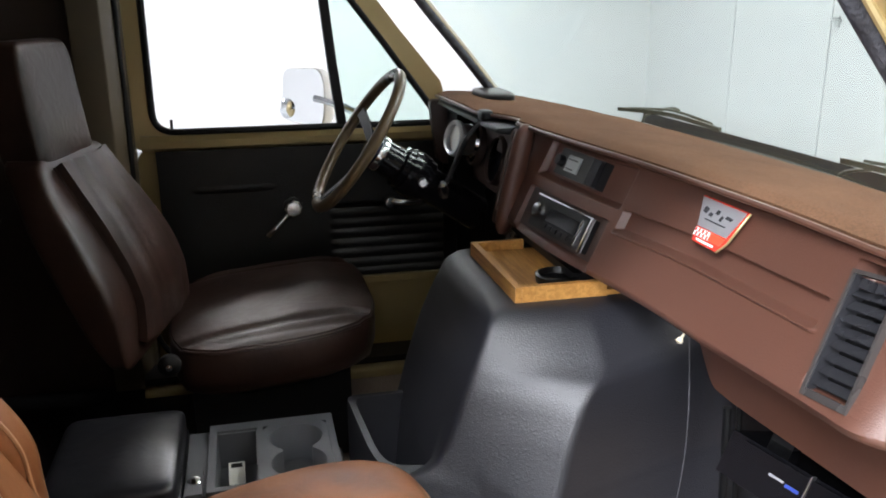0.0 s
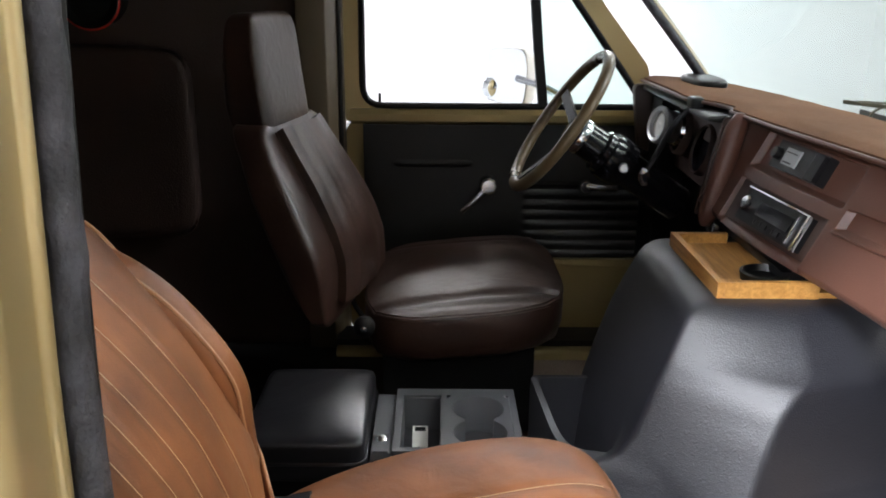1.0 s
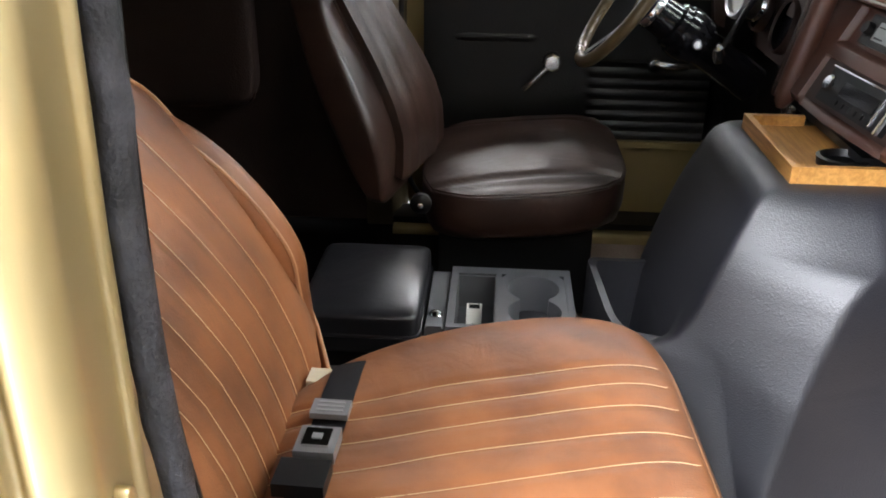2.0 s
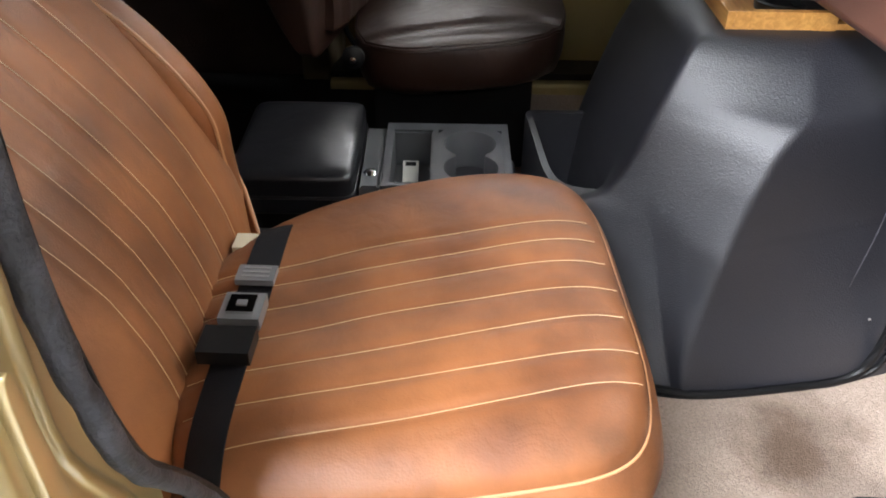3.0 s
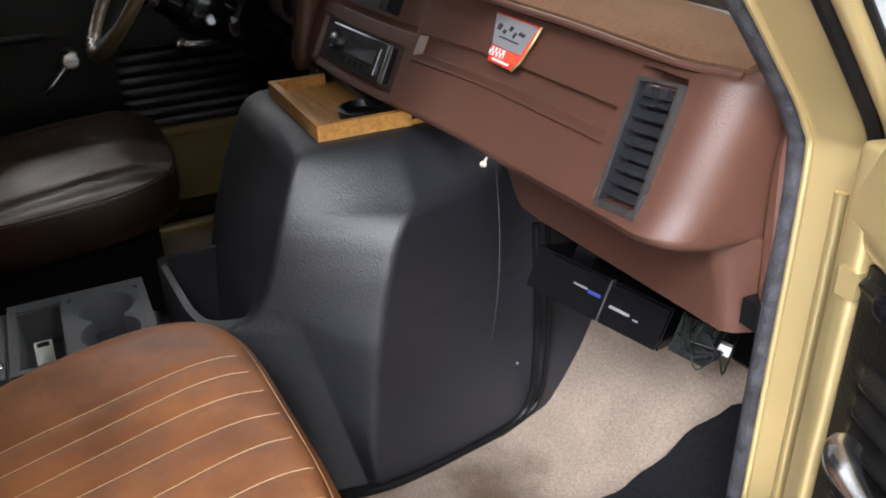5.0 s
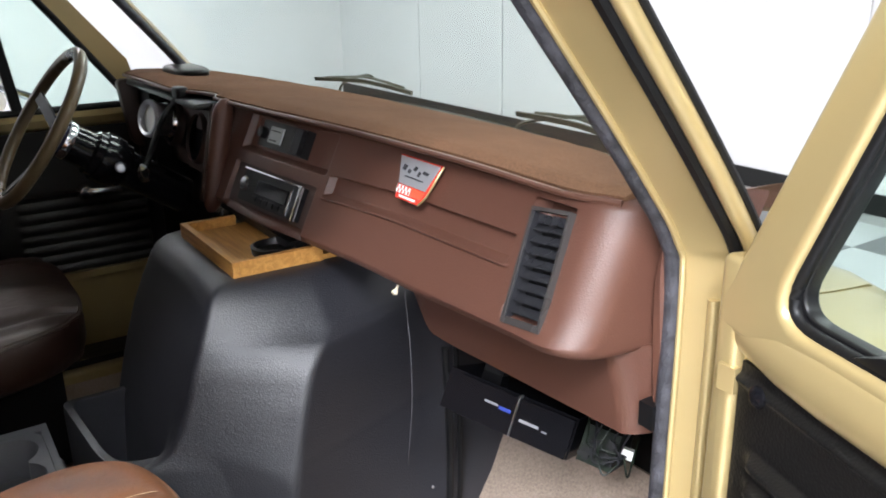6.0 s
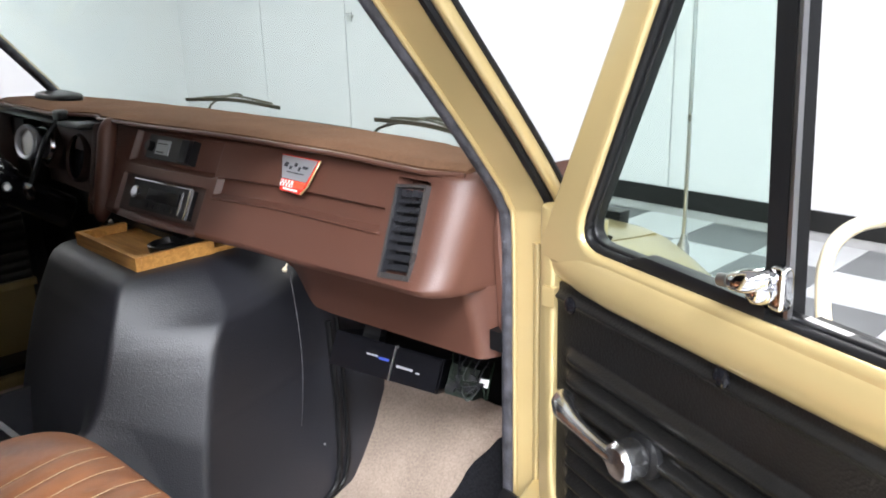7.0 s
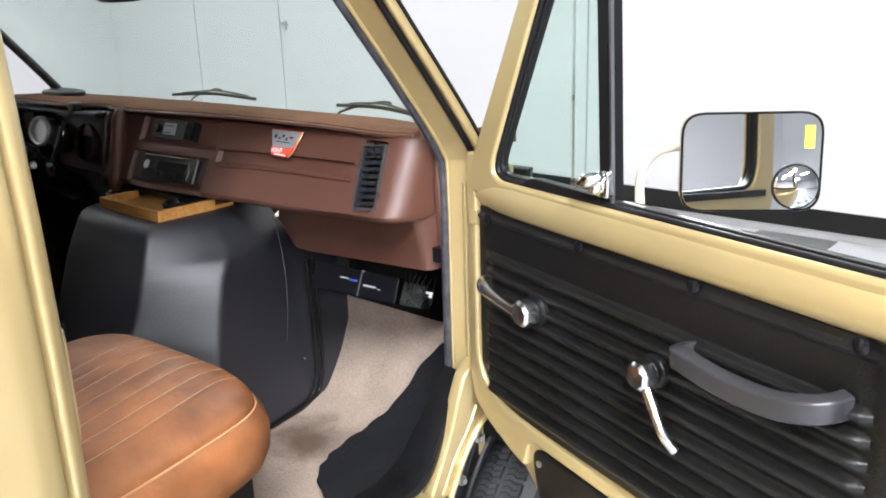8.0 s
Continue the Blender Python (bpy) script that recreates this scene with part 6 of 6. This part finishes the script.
part("mirror_glass", moved(prism([(x * 0.96, z * 0.96) for x, z in mo], "xz", -0.006, -0.0035), DMM), MIRROR, dmirror)
part("blind_spot_glass", moved(lathe([(0.026, 0), (0.026, 0.004), (0.018, 0.008), (0.001, 0.010)], (-0.068, -0.006, -0.035), (0, -1, 0), 24), DMM), MIRROR, dmirror)
part("mirror_arm", tube(smooth_path([(-0.88, -0.22, 1.17), (-0.93, -0.24, 1.20), (-1.0, -0.30, 1.225), (-1.05, -0.345, 1.235)], 5), 0.010, 8), CHROME, dmirror, "chrome arm")

# passenger door, wide open
pdoor = thing("passenger_door", (0.81, 0.05, 0.6), "open gold passenger door with black ribbed trim panel", "door")
OPEN = Matrix.Translation((0.803, 0.055, 0)) @ Matrix.Rotation(radians(-18.5), 4, "Z")
# in the door's own axes: x along the door from the hinge, y outwards, z up


def on_door(bm):
    return moved(bm, OPEN)


LEN = 0.86
p_in = rounded([(0.032, 1.198), (LEN - 0.07, 1.212), (LEN - 0.07, 1.66), (0.265, 1.66), (0.168, 1.483)], [0.05, 0.06, 0.06, 0.02, 0.0], 7)
p_out = rounded([(-0.050, 1.165), (LEN, 1.165), (LEN, 1.73), (0.25, 1.73), (0.122, 1.485)], [0.04, 0.03, 0.07, 0.04, 0.0], 7)
p_core = rounded([(0.042, 1.207), (LEN - 0.08, 1.220), (LEN - 0.08, 1.65), (0.270, 1.65), (0.177, 1.483)], [0.04, 0.05, 0.05, 0.02, 0.0], 7)


def smooth_profile(points):
    return [(p.x, p.y) for p in smooth_path([Vector((a, b, 0)) for a, b in points], 3)]


def flat_frame(points_out, points_in, y0, y1, bevel=0.006):
    bm = loft([[(x, y0, z) for x, z in points_out], [(x, y0, z) for x, z in points_in], [(x, y1, z) for x, z in points_in], [(x, y1, z) for x, z in points_out], [(x, y0, z) for x, z in points_out]], True, False, False)
    bmesh.ops.remove_doubles(bm, verts=bm.verts, dist=1e-6)
    return bevelled(bm, bevel, 3, 50)


door_frame = part("window_frame", on_door(flat_frame(p_out, p_in, -0.013, 0.020, 0.008)), GOLD, pdoor, "gold window frame")
door_frame.modifiers.new("even_normals", "WEIGHTED_NORMAL").weight = 100
part("belt_roll", on_door(sweep([(-0.03, 0.004, 1.172), (0.01, 0.002, 1.171), (0.05, 0.0, 1.170), (0.1, -0.001, 1.170), (0.2, -0.001, 1.171), (0.5, -0.001, 1.174), (LEN, -0.001, 1.177)], smooth_profile([(-0.004, -0.030), (0.006, -0.029), (0.013, -0.023), (0.017, -0.012), (0.0175, 0.000), (0.015, 0.012), (0.012, 0.020), (0.006, 0.026), (-0.004, 0.028)]), scales=[0.75, 0.85, 0.95, 1.0, 1.0, 1.0, 1.0])), GOLD, pdoor, "rounded gold belt line", 70)
part("shell", on_door(prism(rounded([(-0.03, 0.77), (-0.02, 1.165), (LEN, 1.165), (LEN, 0.47), (0.30, 0.47), (0.165, 0.655), (0.085, 0.712)], [0.04, 0.01, 0.02, 0.03, 0.06, 0.05, 0.04], 6), "xz", 0.0, 0.085, 0.008, 3)), GOLD, pdoor, "gold door shell")
part("front_flange", on_door(prism(rounded([(-0.036, 1.235), (-0.040, 0.79), (0.004, 0.745), (0.09, 0.712), (0.135, 0.700), (0.150, 0.757), (0.40, 0.755), (0.40, 0.775), (0.06, 0.790), (-0.010, 0.830), (-0.007, 1.235)], [0.01, 0.09, 0.06, 0.03, 0.01, 0.02, 0.0, 0.0, 0.06, 0.07, 0.0], 8), "xz", -0.0126, 0.012, 0.006, 3)), GOLD, pdoor, "gold door edge flange")


RIB = 0.0275


def ppanel_pt(u, v):
    x = -0.004 + u * (LEN - 0.034)
    low = 0.785
    # the lower front corner is cut by a curve
    cut = 0.06 * max(0.0, 1 - x / 0.09) ** 2.2
    z = low + cut + v * (1.143 - low - cut)
    d = 0.006 - 0.002 * sstep(1.128, 1.134, z) + 0.004 * math.exp(-((z - 1.126) / 0.004) ** 2)
    rib = (1.070 - z) / RIB
    if 0 < rib < 10.0:
        f = rib - math.floor(rib)
        on = sstep(0.02, 0.035, x) * (1 - sstep(0.727, 0.737, x))
        d += on * 0.013 * sstep(0.0, 0.30, f) * (1 - 0.95 * sstep(0.34, 1.0, f))
    edge = 0.005 * (sstep(0.735, 0.75, x) * (1 - sstep(0.77, 0.785, x)))
    return (x, -d - edge, z)


part("trim_panel", on_door(thick(grid(90, 230, ppanel_pt), 0.006)), BLACK_VINYL, pdoor, "black vinyl trim panel with ribs", 60)
for sx_, sz_ in ((0.03, 1.125), (0.272, 1.135), (0.494, 1.137), (0.72, 1.137)):
    part("panel_screw", on_door(lathe([(0.010, 0), (0.010, 0.003), (0.006, 0.006), (0.001, 0.0065)], (sx_, -0.010, sz_), (0, -1, 0), 14)), GLOSS_BLACK, pdoor)
IN = OPEN.to_3x3() @ Vector((0, -1, 0))
AL = OPEN.to_3x3() @ Vector((1, 0, 0))
# release handle
hub = OPEN @ Vector((0.176, -0.012, 1.007))
rel = part("release_handle", lathe([(0.027, 0), (0.026, 0.006), (0.016, 0.008), (0.016, 0.014)], hub, IN, 22), DEEP_BLACK, pdoor, "chrome release handle")
part("release_cap", lathe([(0.018, 0.010), (0.0225, 0.016), (0.0225, 0.036), (0.018, 0.041), (0.001, 0.043)], hub, IN, 8), SATIN, rel)
a = hub + IN * 0.03
part("release_arm", tube(smooth_path([a, a - AL * 0.03 + Vector((0, 0, 0.002)) + IN * 0.006, a - AL * 0.075 + Vector((0, 0, 0.014)) + IN * 0.012, a - AL * 0.098 + Vector((0, 0, 0.021)) + IN * 0.010, a - AL * 0.110 + Vector((0, 0, 0.022)) + IN * 0.0], 6), 0.0098, 10, False, [1.3 - 0.5 * math.sin(math.pi * min(1, i / 15)) for i in range(25)]), SATIN, rel)
window_crank("window_crank", OPEN @ Vector((0.442, -0.014, 1.004)), IN, AL * 0.66 + Vector((0, 0, -0.75)), 0.105, pdoor)
# armrest pull
arm_path = smooth_path([OPEN @ Vector((0.500, -0.010, 1.052)), OPEN @ Vector((0.503, -0.040, 1.056)), OPEN @ Vector((0.522, -0.052, 1.060)), OPEN @ Vector((0.585, -0.055, 1.055)), OPEN @ Vector((0.645, -0.054, 1.056)), OPEN @ Vector((0.686, -0.050, 1.064)), OPEN @ Vector((0.706, -0.036, 1.069)), OPEN @ Vector((0.709, -0.010, 1.068))], 7)
part("door_pull", sweep(arm_path, rounded([(-0.010, -0.019), (0.009, -0.017), (0.011, 0.010), (-0.006, 0.015)], 0.004, 3)), PULL_GREY, pdoor, "dark grey plastic door pull", 60)
# glass and its seals
part("window_seal", on_door(tube([(x, 0.000, z) for x, z in p_in], 0.006, 10, True)), RUBBER, pdoor, "black window seal")
part("inner_seal", on_door(flat_frame(p_in, p_core, 0.003, 0.0175, 0.003)), DEEP_BLACK, pdoor, "black rubber glass channel")
qg = part("quarter_light", on_door(prism(rounded([(0.034, 1.201), (0.308, 1.201), (0.287, 1.655), (0.264, 1.655), (0.169, 1.484)], [0.045, 0, 0, 0, 0], 5), "xz", 0.0135, 0.0170)), GLASS_QUARTER, pdoor, "green tinted quarter light")
qg.visible_shadow = False
part("post", on_door(sweep([(0.314, 0.012, 1.205), (0.290, 0.012, 1.65)], [(-0.010, -0.012), (0.010, -0.012), (0.010, 0.014), (-0.010, 0.014)], (0, 1, 0))), DEEP_BLACK, pdoor, "black quarter light post")
part("post_trim", on_door(sweep([(0.328, 0.002, 1.20), (0.306, 0.002, 1.65)], [(-0.002, -0.003), (0.002, -0.003), (0.002, 0.003), (-0.002, 0.003)], (0, 1, 0))), STEEL, pdoor, "bright metal post trim")
part("belt_trim", on_door(box(0.34, LEN - 0.05, 0.006, 0.014, 1.203, 1.213, 0.002)), STEEL, pdoor, "bright belt strip")
part("belt_wiper", on_door(box(0.34, LEN - 0.05, 0.016, 0.026, 1.199, 1.211, 0.002)), RUBBER, pdoor)
part("seal_foot", on_door(prism(rounded([(0.12, 1.203), (0.31, 1.203), (0.31, 1.216), (0.15, 1.216)], 0.004, 3), "xz", -0.006, 0.01, 0.002)), DEEP_BLACK, pdoor, "black seal block")
LATCH = Matrix.Translation((0.315, -0.008, 1.232)) @ Matrix.Scale(0.76, 4) @ Matrix.Translation((-0.315, 0.008, -1.232))
latch_p = part("quarter_latch", on_door(moved(merged(
    lathe([(0.001, -0.002), (0.017, 0.0), (0.020, 0.008), (0.017, 0.018), (0.009, 0.024), (0.001, 0.025)], (0.312, -0.008, 1.234), (-0.2, -1, 0.15), 20),
    tube(smooth_path([(0.322, -0.016, 1.252), (0.312, -0.028, 1.247), (0.300, -0.034, 1.243), (0.287, -0.036, 1.240)], 5), 0.012, 12, False, [0.8 + 0.35 * math.sin(math.pi * i / 15) for i in range(16)]),
    soft_block(0.328, -0.006, 1.212, 0.012, 0.010, 0.052, 5, 5, 0.0, 4.0)), LATCH)), CHROME, pdoor, "chrome quarter light latch", 60)
part("latch_pin", on_door(moved(lathe([(0.001, 0), (0.0075, 0.001), (0.0075, 0.012), (0.001, 0.0135)], (0.283, -0.037, 1.239), (-1, -0.2, -0.1), 12), LATCH)), STEEL, latch_p)
# lower map pocket
part("map_pocket", on_door(prism(rounded([(0.154, 0.752), (LEN - 0.05, 0.752), (LEN - 0.05, 0.50), (0.30, 0.50), (0.172, 0.66)], [0.03, 0.02, 0.03, 0.08, 0.06], 5), "xz", -0.012, -0.002, 0.004)), BLACK_VINYL, pdoor, "black lower trim panel")
part("pocket_screw", on_door(lathe([(0.006, 0), (0.006, 0.003), (0.001, 0.004)], (0.178, -0.012, 0.728), (0, -1, 0), 10)), STEEL, pdoor)
part("check_strap", tube([(0.77, 0.075, 1.0), (0.80, 0.07, 0.985)], 0.007, 8), DEEP_BLACK, pdoor)

# passenger wing mirror on the door's outside
pmirror = thing("wing_mirror", (1.2, 0.05, 1.2), "gold-backed wing mirror with round blind-spot glass", "mirror")
PMM = Matrix.Translation((1.25, 0.083, 1.262)) @ Matrix.Rotation(radians(34.5), 4, "Z") @ Matrix.Rotation(radians(-5.5), 4, "X")
po = rounded([(-0.092, -0.071), (0.096, -0.071), (0.096, 0.066), (-0.092, 0.066)], 0.030, 6)
part("shell", moved(loft([[(x * s, d, z * s) for x, z in po] for s, d in ((0.5, 0.07), (0.85, 0.055), (0.98, 0.02), (1.0, 0.0), (0.99, -0.004), (0.965, -0.004))]), PMM), GOLD, pmirror, "gold mirror shell", 60)
part("mirror_glass", moved(prism([(x * 0.963, z * 0.955) for x, z in po], "xz", -0.0065, -0.0035), PMM), MIRROR, pmirror)
part("rim", moved(tube([(x * 0.985, -0.005, z * 0.98) for x, z in po], 0.0018, 8, True), PMM), GLOSS_BLACK, pmirror, "thin black rim")
part("blind_spot_glass", moved(lathe([(0.029, 0), (0.029, 0.004), (0.023, 0.008), (0.012, 0.011), (0.001, 0.012)], (0.062, -0.0065, -0.036), (0, -1, 0), 30), PMM), MIRROR, pmirror, "round convex glass")
part("blind_spot_rim", moved(tube([(0.062 + 0.030 * math.cos(a), -0.008, -0.036 + 0.030 * math.sin(a)) for a in [2 * math.pi * k / 28 for k in range(28)]], 0.002, 6, True), PMM), DEEP_BLACK, pmirror)
part("sticker", moved(box(0.071, 0.084, -0.0078, -0.0068, 0.016, 0.047), PMM), YELLOW, pmirror, "yellow sticker")
part("mirror_arm", tube(smooth_path([(1.135, 0.02, 1.14), (1.108, 0.045, 1.185), (1.10, 0.062, 1.235), (1.115, 0.078, 1.262), (1.15, 0.095, 1.272), (1.20, 0.12, 1.272)], 6), 0.0072, 10), CREAM_PAINT, pmirror, "curved cream tube arm")

# ---- wipers, antenna, small things ----
def wiper(x0, x1, park):
    w = thing("windscreen_wiper", ((x0 + x1) / 2, 0.3, 1.2), "dark windscreen wiper parked on the glass", "wiper", "wipers")
    y0, y1 = 0.30 - 0.16 * abs(x0 / 0.775) ** 2.2, 0.30 - 0.16 * abs(x1 / 0.775) ** 2.2
    ym = (y0 + y1) / 2
    part("blade", sweep(smooth_path([(x0, y0, 1.256), ((x0 + x1) / 2, ym + 0.008, 1.262), (x1, y1, 1.254)], 8), [(-0.0015, -0.005), (0.0015, -0.005), (0.0025, 0.003), (-0.0025, 0.003)]), OLIVE_GREY, w)
    part("blade_holder", sweep(smooth_path([(x0 + 0.04, y0 + 0.006, 1.261), ((x0 + x1) / 2, ym + 0.014, 1.269), (x1 - 0.04, y1 + 0.006, 1.259)], 8), [(-0.003, -0.002), (0.003, -0.002), (0.002, 0.002), (-0.002, 0.002)]), OLIVE_GREY, w)
    part("arm", tube(smooth_path([(park, ym + 0.045, 1.20), (park + 0.03, ym + 0.04, 1.238), ((x0 + x1) / 2 - 0.02, ym + 0.020, 1.271), ((x0 + x1) / 2 + 0.02, ym + 0.018, 1.271)], 5), 0.003, 6), OLIVE_GREY, w)


wiper(-0.47, -0.15, -0.50)
wiper(0.17, 0.52, 0.14)
antenna = thing("radio_antenna", (0.718, 0.475, 1.06), "thin steel whip antenna on the front wing", "antenna")
part("base", lathe([(0.010, -0.01), (0.010, 0.006), (0.006, 0.014), (0.0045, 0.024), (0.001, 0.025)], (0.718, 0.475, 1.070), (0, 0, 1), 14), STEEL, antenna)
part("mast", tube([(0.718, 0.475, 1.085), (0.719, 0.470, 1.5), (0.721, 0.460, 1.95)], 0.0032, 6), STEEL, antenna)
rear_mirror = thing("inside_mirror", (-0.03, -0.02, 1.52), "black inside rear-view mirror on the windscreen", "mirror")
part("shell", soft_block(-0.13, -0.06, 1.505, 0.10, 0.014, 0.05, 6, 6, 0.0, 4.0), DEEP_BLACK, rear_mirror, "", 80)
part("stalk", tube([(-0.13, -0.05, 1.53), (-0.13, -0.005, 1.57)], 0.006, 8), DEEP_BLACK, rear_mirror)
pod = thing("dash_pod", (-0.66, 0.03, 1.26), "small black oval speaker pod on the dash corner", "speaker")
part("shell", soft_block(-0.66, 0.025, 1.262, 0.085, 0.036, 0.022, 8, 8, 0.002, 3.6), DEEP_BLACK, pod, "", 80)

# ---- rear of the cab ----
bench = thing("rear_bench", (0.1, -1.75, FLOOR), "dark brown vinyl rear bench with padded back", "bench")
part("bench_back", soft_block(-0.20, -1.72, 0.83, 0.56, 0.07, 0.52, 12, 12, 0.0, 6.0), TRIM_PANEL, bench, "", 80)
part("bench_seat", soft_block(-0.20, -1.52, 0.70, 0.54, 0.22, 0.16, 12, 12, 0.01, 6.0), TRIM_PANEL, bench, "", 80)
part("bench_base", box(-0.72, 0.32, -1.74, -1.34, 0.60, 0.72, 0.01), DEEP_BLACK, bench)
side_pad = thing("side_pad", (-0.75, -1.5, 0.9), "dark brown padded vinyl panel on the cab side", "trim panel")
part("pad", soft_block(-0.75, -1.565, 0.885, 0.035, 0.445, 0.447, 16, 16, 0.0, 9.0), TRIM_PANEL, side_pad, "", 80)
part("pad_welt", tube([(-0.738, y, z) for y, z in rounded([(-2.0, 0.892), (-1.127, 0.892), (-1.127, 1.325), (-2.0, 1.325)], 0.05, 6)], 0.004, 6, True), DARK_LEATHER, side_pad)
rlamp = thing("red_rimmed_speaker", (-0.74, -1.3, 1.45), "round black speaker with a red rim", "speaker")
SP = Vector((-0.70, -1.31, 1.435))
part("rim", tube([SP + Vector((0.0, 0.065 * math.cos(a), 0.065 * math.sin(a))) for a in [2 * math.pi * k / 28 for k in range(28)]], 0.004, 6, True), RED, rlamp)
part("cone", lathe([(0.066, 0.0), (0.064, 0.008), (0.03, -0.008), (0.001, -0.004)], SP, (1, 0, 0), 24), DEEP_BLACK, rlamp)
part("case", lathe([(0.055, -0.086), (0.062, -0.06), (0.066, -0.004), (0.001, -0.003)], SP, (1, 0, 0), 24), DEEP_BLACK, rlamp)

# ---- floor tiles, last ----
pieces = {}
for x, y, dark in spots:
    if dark not in pieces:
        bm = tile_shape()
        for v in bm.verts:
            v.co *= U
        me = bpy.data.meshes.new("tile")
        bm.to_mesh(me)
        bm.free()
        me.materials.append(DARK_TILE if dark else LIGHT_TILE)
        pieces[dark] = me
    ob = new("tile", pieces[dark])
    ob.parent = ground
    ob.location = (x * U, y * U, 0)
for dark in (0, 1):
    ob = link("tile_field", rest[dark], DARK_TILE if dark else LIGHT_TILE, ground)
    ob["kind"] = "stuff"
